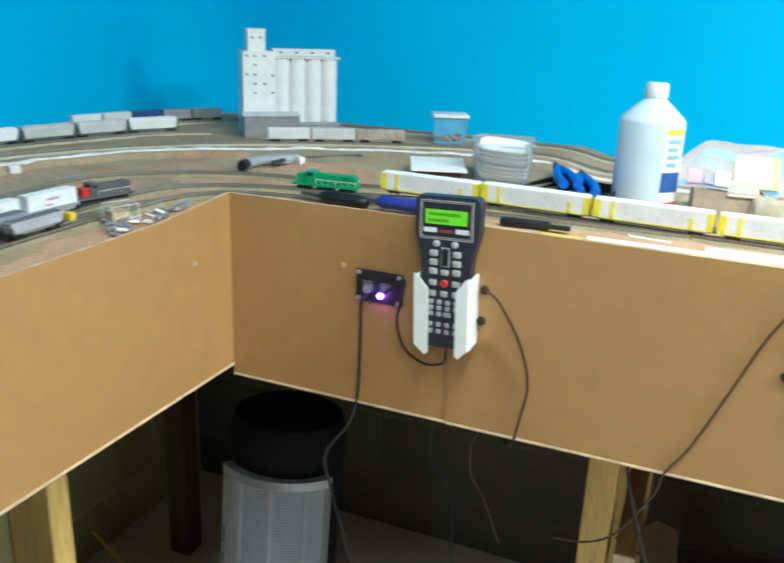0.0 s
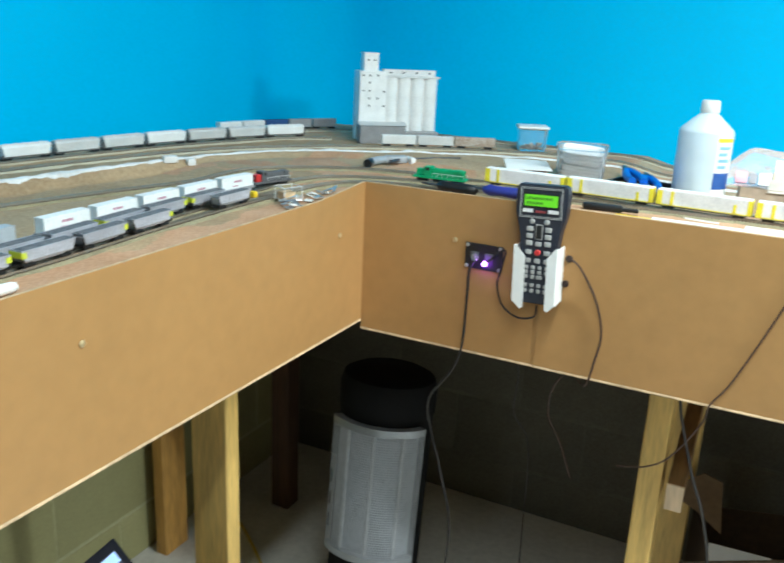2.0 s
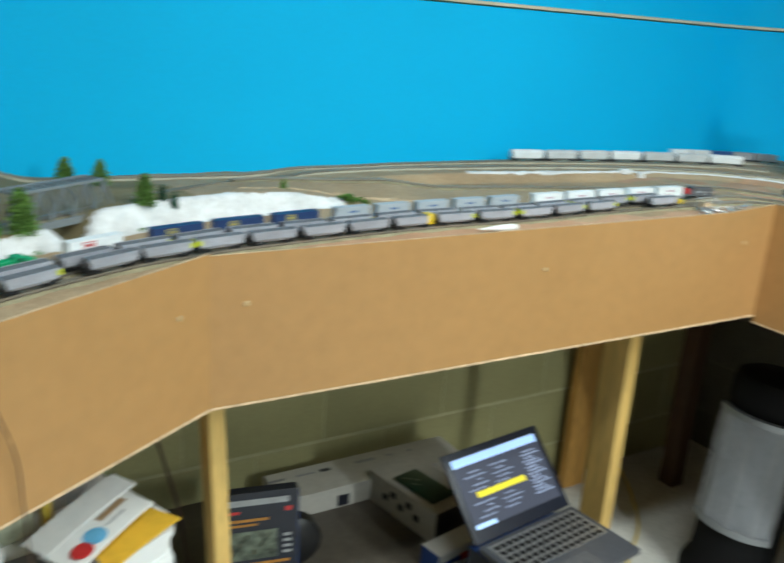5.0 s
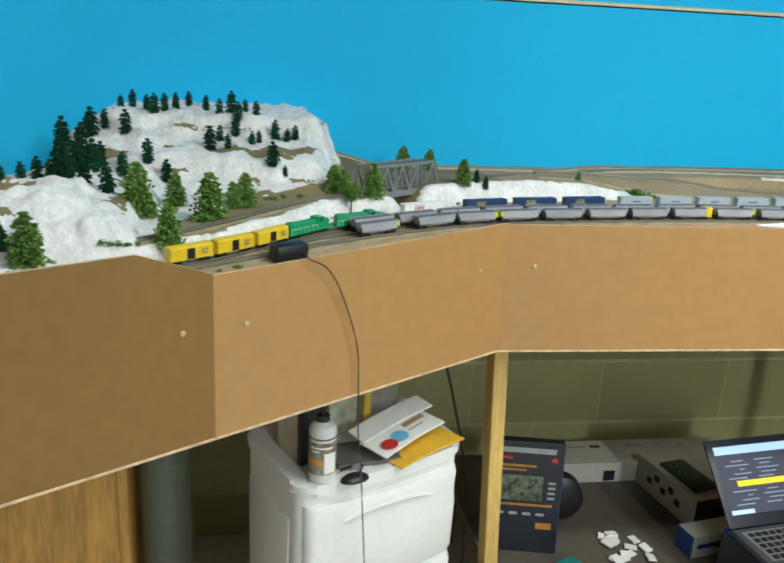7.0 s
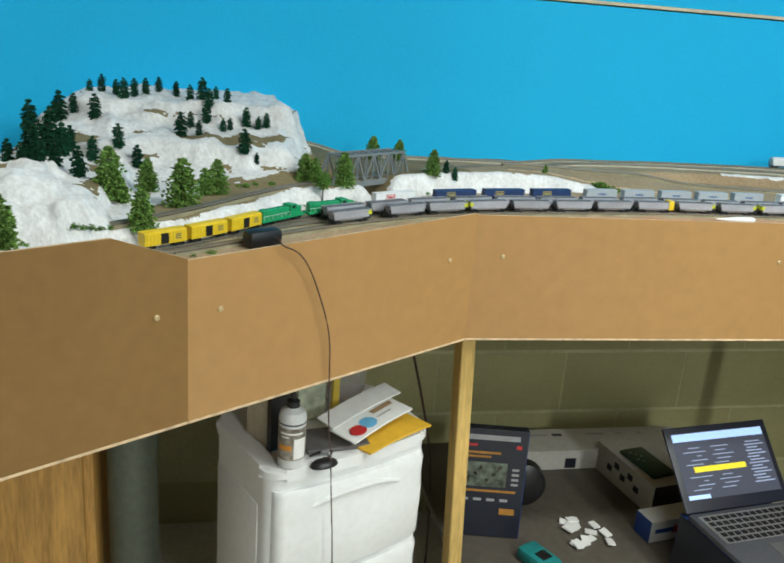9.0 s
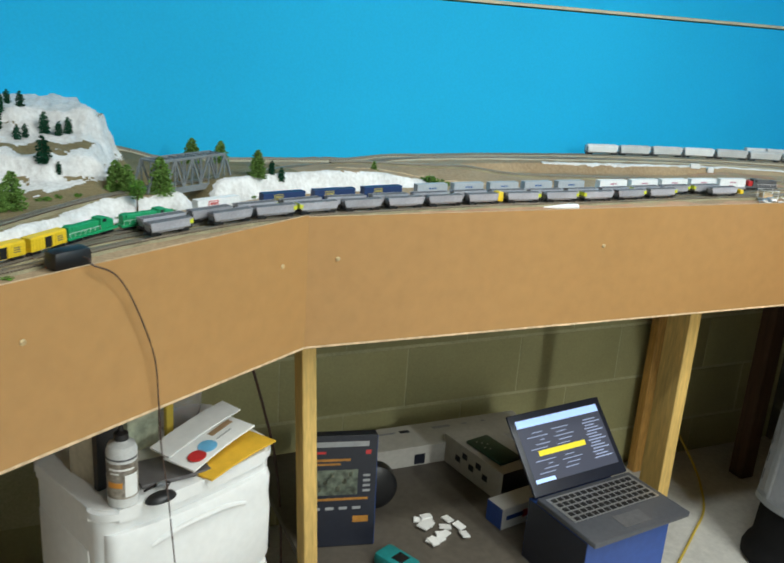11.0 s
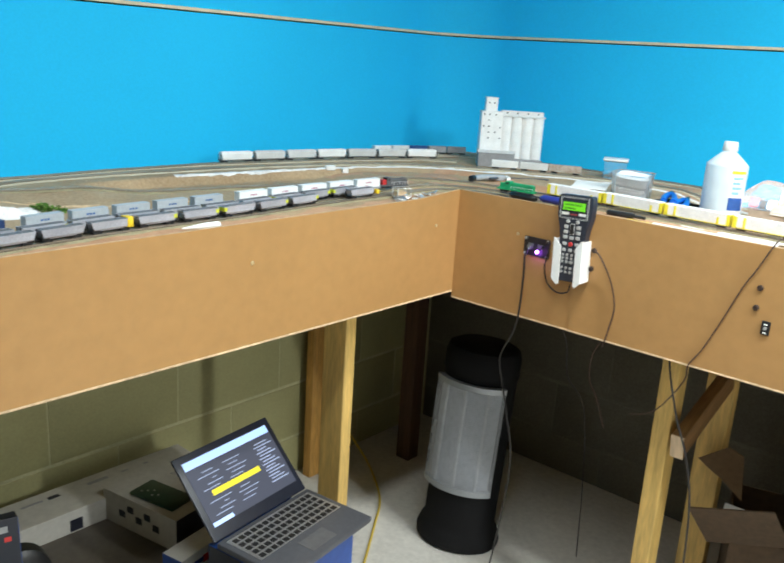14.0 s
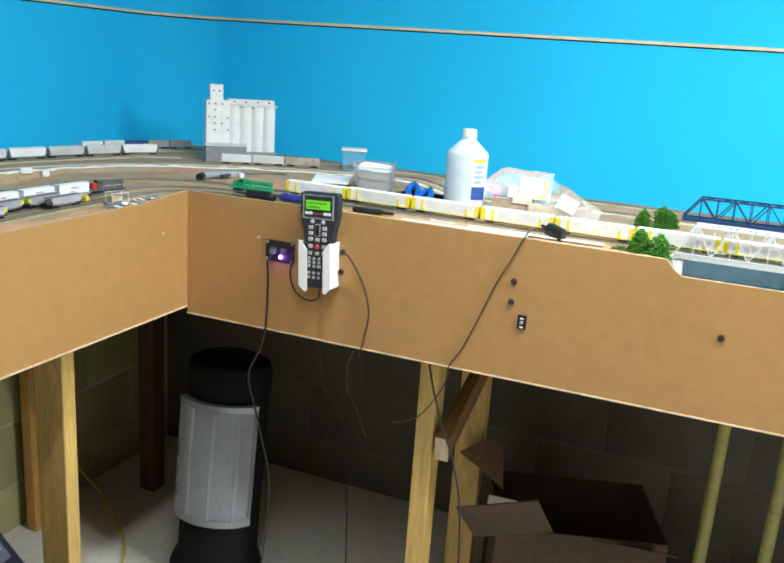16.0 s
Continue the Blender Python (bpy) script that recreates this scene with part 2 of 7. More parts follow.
rows = [[bm.verts.new((x, y, z)) for x, y in plan] for plan, z in ((line, 1.12), (line, 1.612), (back, 1.612), (back, 1.12))]
for a, b in zip(rows, rows[1:] + rows[:1]):
    for k in range(len(line) - 1):
        bm.faces.new((a[k], a[k + 1], b[k + 1], b[k]))
solo("backdrop", bm, SKY_PAINT, "smooth sky-blue painted backdrop curved into the corner", "backdrop", kind="structure", smooth=True)
CREAM = material("cream_trim", (0.70, 0.60, 0.42), 0.6, 0, 40, 0.08, 0.1)


def wall_sheet(name, shift, z0, z1, thick, mat, label, category):
    """An upright sheet that follows the backdrop, shifted back from it."""
    bm = bmesh.new()
    face, rear = [(x - shift, y + shift) for x, y in line], [(x - shift - thick, y + shift + thick) for x, y in line]
    rows = [[bm.verts.new((x, y, z)) for x, y in plan] for plan, z in ((face, z0), (face, z1), (rear, z1), (rear, z0))]
    for a, b in zip(rows, rows[1:] + rows[:1]):
        for k in range(len(line) - 1):
            bm.faces.new((a[k], a[k + 1], b[k + 1], b[k]))
    solo(name, bm, mat, label, category, kind="structure", smooth=True)


wall_sheet("trim", -0.002, 1.616, 1.624, 0.012, CREAM, "thin cream strip above the backdrop", "trim")
wall_sheet("upper_wall", 0.002, 1.6245, 2.395, 0.006, SKY_PAINT, "blue painted wall above the backdrop", "wall")


# ---- benchwork ----
def fascia(a, b, low_a, low_b, tops, label, out=0.0, mat=None):
    """A hardboard strip from a to b in plan; tops: (share of the way, height) pairs along its upper edge."""
    long, yaw = along(a, b)
    ob = thing("fascia_panel", label, "fascia", pose(a[0], a[1], 0, 0, 0, yaw), "layout fascia", "structure")
    bm = bmesh.new()
    outline = [(0, low_a), (long, low_b)] + [(s * long, z) for s, z in reversed(tops)]
    front = [bm.verts.new((x, -out, z)) for x, z in outline]
    back = [bm.verts.new((x, 0.005, z)) for x, z in outline]
    k = len(outline)
    bm.faces.new(front)
    bm.faces.new(back[::-1])
    for i in range(k):
        f = bm.faces.new((front[i], back[i], back[(i + 1) % k], front[(i + 1) % k]))
        f.material_index = 1
    part("board", bm, [mat or HARDBOARD, HARDBOARD_EDGE], ob)
    # Pale strip that paints a highlight along the bevelled lower edge.
    bm = bmesh.new()
    ring = [[bm.verts.new((x, y, z)) for y, z in ((-out - 0.0002, low + 0.0036), (-out - 0.0012, low + 0.0012), (-out - 0.0010, low - 0.0006), (0.003, low - 0.0006))] for x, low in ((0.001, low_a), (long - 0.001, low_b))]
    for i in range(3):
        bm.faces.new((ring[0][i], ring[0][i + 1], ring[1][i + 1], ring[1][i]))
    part("highlight_edge", bm, HARDBOARD_EDGE, ob, "pale lower edge coloured as a bevel highlight")
    return ob


fascia((0.0, 0.0), (0.345, 0.0), LOW, 0.938, [(0, 1.221), (1, TOP_R)], "brown hardboard fascia strip on the layout edge")
fascia((0.345, 0.0), (2.2, 0.0), 0.938, 0.945, [(0, TOP_R), (0.361, 1.224), (0.370, 1.206), (0.378, 1.197), (0.490, 1.197), (0.508, 1.224), (1, 1.226)],
       "brown hardboard fascia strip with a river notch", 0.002)
# Out of view past x 2.2; added to keep lamp light from below the deck.
fascia((2.2, 0.0), (3.3, 0.0), 0.945, 0.948, [(0, 1.226), (1, 1.226)], "unseen brown hardboard fascia strip added to block lamp light", 0.001)
fascia(BEND, (0.0, 0.0), 0.961, 0.953, [(0, 1.209), (0.88, 1.210), (1, 1.221)], "long brown hardboard fascia strip under the track edge")
fascia(BEND2, BEND, 0.968, 0.961, [(0, 1.212), (1, 1.212)], "angled brown hardboard fascia strip with a hanging cable")
fascia(END3, BEND2, 0.972, 0.968, [(0, 1.258), (0.885, 1.256), (1, 1.214)], "brown hardboard fascia strip below white cliffs, coloured darker as shaded", 0.0, HARDBOARD_SHADED)

# The deck's unseen east end, to x 3.3, likewise blocks lamp light.
DECK = [(0.0, 0.006), (3.3, 0.006), (3.3, SKY_Y - 0.002), (SKY_X + 0.22, SKY_Y - 0.002), (SKY_X + 0.064, SKY_Y - 0.064), (SKY_X + 0.002, SKY_Y - 0.22), (SKY_X + 0.002, -2.9), (0.80, -2.9), (END3[0] - 0.006, END3[1]), (BEND2[0] - 0.006, BEND2[1]), (BEND[0] - 0.006, BEND[1]), (-0.006, 0.0)]
bm = bmesh.new()
add_prism(bm, DECK, 1.06, 1.148)
solo("bench_top", bm, PLYWOOD, "rough plywood and foam layout base", "benchwork", kind="structure")

# bank between the low front tracks and the raised branch line
BANK = [(0.31, -2.00), (0.205, -1.855), (0.12, -1.772), (0.048, -1.714), (-0.035, -1.650), (-0.075, -1.60), (-0.115, -1.53), (-0.235, -1.30), (-0.30, -0.95)]


RISER = [(0.55, 0.150), (0.30, 0.185), (0.15, 0.225), (0.0, 0.255), (-0.15, 0.275), (-0.235, 0.235), (-0.315, 0.150), (-0.375, 0.0), (-0.420, -0.24), (-0.460, -0.55), (-0.48, -0.90)]


def riser_side(x, y):
    """Distance behind the front of the raised yard."""
    return -line_side(x, y, RISER) if x < 0.5 else (0.1 if y > 0.16 else -0.1)


def bank_side(x, y):
    """Distance behind the bank line, negative in front of it."""
    return line_side(x, y, BANK)


def line_side(x, y, line):
    """Signed distance to a line in plan."""
    best, sign = 9.0, -1.0
    for (ax, ay), (bx, by) in zip(line, line[1:]):
        dx, dy = bx - ax, by - ay
        t = min(1, max(0, ((x - ax) * dx + (y - ay) * dy) / (dx * dx + dy * dy)))
        d = math.hypot(x - ax - t * dx, y - ay - t * dy)
        if d < best:
            best, sign = d, 1.0 if dx * (y - ay) - dy * (x - ax) > 0 else -1.0
    return best * sign


def rough(x, y, size, seed=0.0):
    return noise.fractal(Vector((x / size, y / size, seed)), 1.0, 2.0, 5)


def ground(x, y, grit=1.0):
    """Height of the scenery."""
    low = 1.199 + 0.013 * step01(-0.15, 0.0, y) + 0.009 * step01(0.12, 0.32, x) * step01(-0.1, 0.0, y)
    behind = riser_side(x, y)
    base = low + (1.2215 - low) * step01(0.0, 0.018, behind + (0.004 * rough(x, y, 0.04, 11.0) if grit else 0.0)) * step01(-0.80, -0.62, y) + (1.2185 - low) * step01(-0.30, -0.46, x) * step01(-0.62, -0.80, y)
    base -= 0.013 * max(step01(SKY_X + 0.10, SKY_X, x), step01(SKY_Y - 0.2, SKY_Y, y))
    base -= 0.018 * step01(0.34, 0.44, x) * step01(0.13, 0.20, y)
    z = base + (0.002 * rough(x, y, 0.06) if grit else 0.0)
    if y < -0.85:
        s = bank_side(x, y)
        fade = step01(-0.88, -1.05, y)
        z += fade * (1.226 + 0.012 * step01(-1.50, -1.40, y) * step01(-1.0, -1.15, y) * step01(0.16, 0.05, s) - base) * step01(0.0, 0.026, s + 0.007 * rough(x, y, 0.05, 3.0))
        z -= 0.024 * fade * step01(-0.42, -0.60, x) * step01(-1.58, -1.46, y)
        gully = step01(0.055, 0.0, abs((x + 0.205) * 0.555 + (y + 1.49) * -0.83)) * step01(0.13, 0.07, abs((x + 0.205) * 0.83 + (y + 1.49) * 0.555))
        z -= 0.035 * fade * gully * step01(0.0, 0.03, s)
    if y < -1.55:
        z += mountain(x, y)[0]
        z -= 0.075 * step01(-2.10, -2.25, y) * step01(0.16, -0.02, x)
    if 0.98 < x < 1.24 and y < 0.22:
        z -= 0.05 * step01(0.985, 1.02, x) * step01(1.25, 1.215, x)
    return z


def mountain(x, y):
    """Height of the plaster mountain and how much of a level ledge it is there."""
    wob = 0.03 * rough(x, y, 0.18, 7.0)
    fine = 0.010 * rough(x, y, 0.035, 17.0)
    along_y = step01(-1.585, -1.655, y + wob) * step01(-2.36, -2.04, y + wob)
    t = step01(-0.03, -0.42, x + wob) * 0.45 + step01(-0.16, -0.22, x + wob + fine) * 0.25 + step01(-0.36, -0.41, x + 1.5 * wob + fine) * 0.30
    peak = 0.112 * along_y * t
    lip = 0.070 - 0.006 * step01(-2.0, -2.2, y) - 0.006 * step01(-2.26, -2.5, y) + 0.008 * rough(x, y, 0.15, 9.0)
    rise = bank_cliff(x, y) + wob * 0.6 + fine
    cliff = lip * (0.62 * step01(0.0, 0.045, rise) + 0.38 * step01(0.075, 0.11, rise + wob * 0.5)) * (1 - (0.5 + 0.5 * step01(-2.08, -2.22, y)) * step01(0.16, -0.10, x))
    high = max(peak, cliff)
    if high < 0.004:
        return high, 0.0
    tall = 0.034
    q = (high + 0.014 * rough(x, y, 0.22, 21.0)) / tall + 0.4
    f = q - math.floor(q)
    ledge = step01(0.0, 0.06, f) * step01(0.46, 0.34, f)
    stepped = (math.floor(q) + step01(0.36, 0.95, f) - 0.4) * tall
    crag = step01(0.0, 0.04, high)
    slabs = noise.cell_vector(Vector((x / 0.05 + 9.0 * fine, y / 0.035, 1.0)))
    z = 0.5 * high + 0.5 * (stepped - 0.014 * rough(x, y, 0.22, 21.0))
    ribs = rough(0.3 * x, y, 0.022, 2.0)
    z += crag * (0.008 * rough(x, y, 0.06, 1.0) + (1 - 0.8 * ledge) * (0.0045 * ribs + 0.004 * abs(rough(x, y, 0.028, 4.0)) + 0.003 * slabs.x))
    return z, ledge * crag


def bank_cliff(x, y):
    """How far inside the front cliff, seen from its foot."""
    foot = 0.30 + 0.32 * step01(-1.95, -2.5, y)
    return min(foot - x, -1.925 - y)


def inside(x, y, poly):
    hit = False
    for (ax, ay), (bx, by) in zip(poly, poly[1:] + poly[:1]):
        if (ay > y) != (by > y) and x < (bx - ax) * (y - ay) / (by - ay) + ax:
            hit = not hit
    return hit


def scenery():
    stepx = 0.008
    xs = [SKY_X + 0.001 + 0.005 * i for i in range(286)]
    xs += [xs[-1] + stepx * (i + 1) for i in range(int((3.3 - xs[-1]) / stepx))]
    ys = [-2.88 + 0.005 * j for j in range(266)]
    ys += [ys[-1] + stepx * (j + 1) for j in range(int((SKY_Y - ys[-1]) / stepx) + 1)]
    border = [(x, y) for x, y in DECK]
    verts, faces, kinds, index = [], [], [], {}

    def vert(i, j):
        if (i, j) not in index:
            x, y = xs[i], ys[j]
            index[i, j] = len(verts)
            ex, ey = x, y
            if BEND[1] < y < 0.0 and -0.02 < x < stepx:
                ex = min(x, -0.0035)
            if x > 0.0 and y < 0.006 + stepx and y > -0.02:
                ey = max(y, 0.0035)
            for p, q in ((BEND2, BEND), (END3, BEND2)):
                long, yaw = along(p, q)
                dx, dy = (q[0] - p[0]) / long, (q[1] - p[1]) / long
                s, out = (x - p[0]) * dx + (y - p[1]) * dy, (x - p[0]) * dy - (y - p[1]) * dx
                if -0.01 < s < long + 0.01 and -0.0045 < out < 0.03:
                    ex, ey = x - (out + 0.0035) * dy, y + (out + 0.0035) * dx
            verts.append((ex, ey, ground(ex, ey)))
        return index[i, j]

    for i in range(len(xs) - 1):
        for j in range(len(ys) - 1):
            cx, cy = (xs[i] + xs[i + 1]) / 2, (ys[j] + ys[j + 1]) / 2
            if not (inside(cx, cy, border) or inside(cx - 0.004, cy + 0.004, border)):
                continue
            q = [vert(i, j), vert(i + 1, j), vert(i + 1, j + 1), vert(i, j + 1)]
            a, b, c = (Vector(verts[k]) for k in (q[0], q[1], q[3]))
            flat = (b - a).cross(c - a).normalized().z
            patch = rough(cx, cy, 0.09, 5.0)
            zc = sum(verts[k][2] for k in q) / 4
            if cx > 0.98 and cy < 0.22 and zc < 1.19:
                kind = 4
            elif cy < -1.58 and (zc > 1.243 or bank_cliff(cx, cy) > -0.02):
                ledge = mountain(cx, cy)[1]
                kind = 3 if flat > 0.80 and ledge > 0.45 and rough(cx, cy, 0.16, 5.0) > 0.02 or cx > 0.05 and cy < -2.13 and flat > 0.86 and zc > 1.25 else (0 if cy < -2.15 and patch > 0.02 else 1)
            elif cy < -0.90 and -0.006 < bank_side(cx, cy) + 0.007 * rough(cx, cy, 0.05, 3.0) < 0.030 + 0.012 * patch:
                kind = 1
            elif cy < -1.25 and bank_side(cx, cy) > 0.02:
                kind = 1 if cy < -1.62 and bank_side(cx, cy) > 0.115 and patch > -0.10 else 3
            elif -0.10 > cy > -1.3 and cx > -0.074 + 0.02 * patch:
                kind = 2
            elif -0.02 < riser_side(cx, cy) < 0.022 and cy > 0.14 and patch > -0.2:
                kind = 2
            elif cy > -0.1 and patch > -0.14 and (cy > 0.5 or riser_side(cx, cy) < 0):
                kind = 2
            else:
                kind = 0
            faces.append(q)
            kinds.append(kind)
    me = bpy.data.meshes.new("scenery")
    me.from_pydata(verts, [], faces)
    for mt in (SOIL, PLASTER, CORKBOARD, SCRUB, WATER):
        me.materials.append(mt)
    me.polygons.foreach_set("material_index", kinds)
    me.polygons.foreach_set("use_smooth", [True] * len(faces))
    me.update()
    return tagged(new("layout_ground", me), "model landscape of brown soil, cork and white plaster cliffs", "ground", kind="structure")


scenery()
# ---- more materials ----
BLACK = material("black_plastic", (0.012, 0.012, 0.013), 0.42, 0, 200, 0.15, 0.05)
DARK_BLUE = material("dark_housing", (0.02, 0.025, 0.04), 0.4, 0, 200, 0.1, 0.05)
WHITE = material("white_plastic", (0.80, 0.80, 0.79), 0.42, 0, 60, 0.03, 0.03)
PAPER = material("paper", (0.82, 0.81, 0.78), 0.8, 0, 40, 0.04, 0.1)
SILVER = material("brushed_silver", (0.60, 0.61, 0.63), 0.32, 0.8, 200, 0.1, 0.1)
STEEL = material("dark_steel", (0.10, 0.10, 0.11), 0.4, 0.7, 200, 0.2, 0.1)
BRASS = material("brass_screw", (0.60, 0.46, 0.26), 0.5, 0.6, 200, 0.1, 0.1)
CARDBOARD = material("cardboard", (0.36, 0.23, 0.12), 0.9, 0, 60, 0.12, 0.15, stretch=(1, 1, 4))
GREY_BUTTON = material("grey_button", (0.42, 0.42, 0.41), 0.5, 0, 200, 0.1, 0)
RED = material("red_paint", (0.55, 0.03, 0.03), 0.4, 0, 100, 0.1, 0.02)
LCD = glow("lcd_screen", (0.12, 0.47, 0.01), 0.52)
LED_CORE = glow("violet_led_core", (0.62, 0.25, 1.0), 9.0)
CAR_GREY = material("car_grey", (0.30, 0.30, 0.31), 0.55, 0, 300, 0.12, 0.05, 40, random=0.18)
COAL_SIDE = material("coal_car_side", (0.40, 0.40, 0.44), 0.55, 0, 300, 0.12, 0.05, 40, random=0.15)
CAR_DARK = material("car_dark", (0.10, 0.10, 0.105), 0.6, 0, 300, 0.15, 0.05, 40)
COAL = material("coal_load", (0.14, 0.148, 0.165), 0.85, 0, 900, 0.3, 0.9, 200)
HOPPER_GREY = material("hopper_grey", (0.67, 0.67, 0.66), 0.5, 0, 300, 0.08, 0.05, 40, random=0.14)
CAR_WHITE = material("car_white", (0.85, 0.85, 0.84), 0.5, 0, 300, 0.06, 0.03, 40)
CAR_YELLOW = material("car_yellow", (0.80, 0.56, 0.02), 0.5, 0, 300, 0.08, 0.03, 40)
LEMON = material("lemon_yellow", (0.78, 0.66, 0.035), 0.5, 0, 300, 0.08, 0.03, 40)
RACK_WHITE = material("rack_white", (0.74, 0.72, 0.71), 0.5, 0, 300, 0.08, 0.03, 40)
LIME = material("lime_marker", (0.62, 0.66, 0.04), 0.5, 0, 300, 0.05, 0)
LOCO_GREEN = material("loco_green", (0.012, 0.30, 0.115), 0.45, 0, 300, 0.1, 0.03, 40)
NAVY = material("navy_container", (0.015, 0.04, 0.13), 0.5, 0, 300, 0.1, 0.03, 40)
BOX_GREY = material("grey_container", (0.42, 0.45, 0.48), 0.5, 0, 300, 0.06, 0.03, 40)
MAGENTA = material("magenta_mark", (0.50, 0.22, 0.30), 0.6, 0, 300, 0.1, 0)
NAVY_MARK = material("navy_mark", (0.05, 0.12, 0.30), 0.6, 0, 300, 0.1, 0)
RUST = material("rusty_pipes", (0.30, 0.20, 0.14), 0.8, 0, 400, 0.35, 0.3, 60, second=(0.55, 0.50, 0.44))
TRUSS_GREY = material("truss_grey", (0.24, 0.26, 0.27), 0.5, 0.2, 300, 0.1, 0.05)
TRUSS_BLUE = material("truss_blue", (0.02, 0.05, 0.14), 0.45, 0.1, 300, 0.15, 0.05)
TRUSS_WHITE = material("truss_white", (0.66, 0.67, 0.67), 0.5, 0.1, 300, 0.1, 0.05)
FIR = material("fir_foliage", (0.014, 0.066, 0.034), 0.95, 0, 500, 0.3, 0.2, 120, random=0.3, island=0.45, spec=0.1)
SPRUCE = material("spruce_foliage", (0.150, 0.265, 0.062), 0.95, 0, 500, 0.35, 0.2, 120, random=0.2, island=0.6, spec=0.1)
BRUSH = material("bush_foliage", (0.08, 0.19, 0.02), 0.9, 0, 500, 0.35, 0.4, 120, random=0.25, island=0.5)
BARK = material("bark", (0.09, 0.06, 0.035), 0.9, 0, 300, 0.2, 0.3)
CLEAR = glass("clear_plastic", (0.95, 0.97, 1.0), 0.08, 0.10)
HAZY = glass("hazy_plastic", (0.94, 0.93, 0.97), 0.16, 0.20)
TOOL_BLUE = material("tool_blue", (0.01, 0.12, 0.55), 0.4, 0, 100, 0.1, 0.03)
HANDLE_BLUE = material("handle_blue", (0.03, 0.04, 0.26), 0.35, 0, 100, 0.1, 0.03)
CABLE = material("cable_black", (0.015, 0.012, 0.012), 0.45, 0, 300, 0.2, 0)
CABLE_BROWN = material("cable_brown", (0.06, 0.03, 0.02), 0.5, 0, 300, 0.2, 0)
CORD_YELLOW = material("cord_yellow", (0.62, 0.45, 0.06), 0.5, 0, 300, 0.1, 0)
OLIVE_PIPE = material("olive_pipe", (0.35, 0.32, 0.10), 0.5, 0, 60, 0.12, 0.1)


# ---- posts ----
def stud(x, y, sx, sy, z1, mat, label, lean=(0, 0), turn=0):
    bm = bmesh.new()
    add_box(bm, sx, sy, z1 - FLOOR, None, 0.003)
    return solo("support_post", bm, mat, label, "post", pose(x, y, FLOOR, lean[0], lean[1], turn), "layout legs")


stud(-0.139, -0.267, 0.078, 0.036, 1.08, PINE, "pale pine stud holding up the layout edge")
stud(-0.6955, 0.215, 0.036, 0.09, 1.08, PINE_DARK, "orange-stained pine post against the block wall")
# This post's near-black brown has the corner shade put into it.
stud(-0.55, 0.56, 0.06, 0.06, 1.08, material("shade_brown", (0.075, 0.036, 0.018), 0.6, 0, 30, 0.2, 0.15, 6.0, stretch=(6, 6, 0.7)), "corner post under the layout, coloured dark for the shade")
stud(-0.0975, -1.242, 0.055, 0.030, 1.08, PINE, "pale pine stud under the bend of the layout", (2.6, 0))
stud(0.549, 0.170, 0.044, 0.060, 1.08, PINE, "knotty pine stud under the layout edge")
stud(0.572, 0.48, 0.075, 0.038, 1.08, PINE, "pine stud standing behind torn cardboard")
PALE_PINE = material("pale_pine", (0.62, 0.46, 0.30), 0.7, 0, 30, 0.12, 0.15, 6.0, stretch=(6, 6, 0.7))
near, far = Vector((0.598, 0.128, 0.690)), Vector((0.590, 0.455, 0.775))
brace = thing("diagonal_brace", "brown diagonal brace between two posts with a pale sawn end", "brace", Matrix.Translation(near) @ (far - near).to_track_quat("X", "Z").to_matrix().to_4x4())
bm = bmesh.new()
add_box(bm, (far - near).length, 0.030, 0.062, pose((far - near).length / 2, 0, -0.031), 0.002)
part("board", bm, material("brown_brace", (0.22, 0.115, 0.04), 0.65, 0, 30, 0.2, 0.15, 6.0, stretch=(0.7, 6, 6)), brace)
bm = bmesh.new()
add_box(bm, 0.004, 0.031, 0.063, pose(-0.001, 0, -0.0315), 0.001)
part("sawn_end", bm, PALE_PINE, brace, "pale sawn end grain")
for px, py in ((1.186, 0.50), (1.330, 0.50)):
    bm = bmesh.new()
    add_cyl(bm, 0.0150, 0.0150, 1.08 - FLOOR, None, 18)
    add_cyl(bm, 0.0168, 0.0168, 0.006, pose(0, 0, 0.485), 18)
    solo("pipe_post", bm, OLIVE_PIPE, "olive yellow painted round pipe post", "post", pose(px, py, FLOOR), "pipe posts", smooth=True)


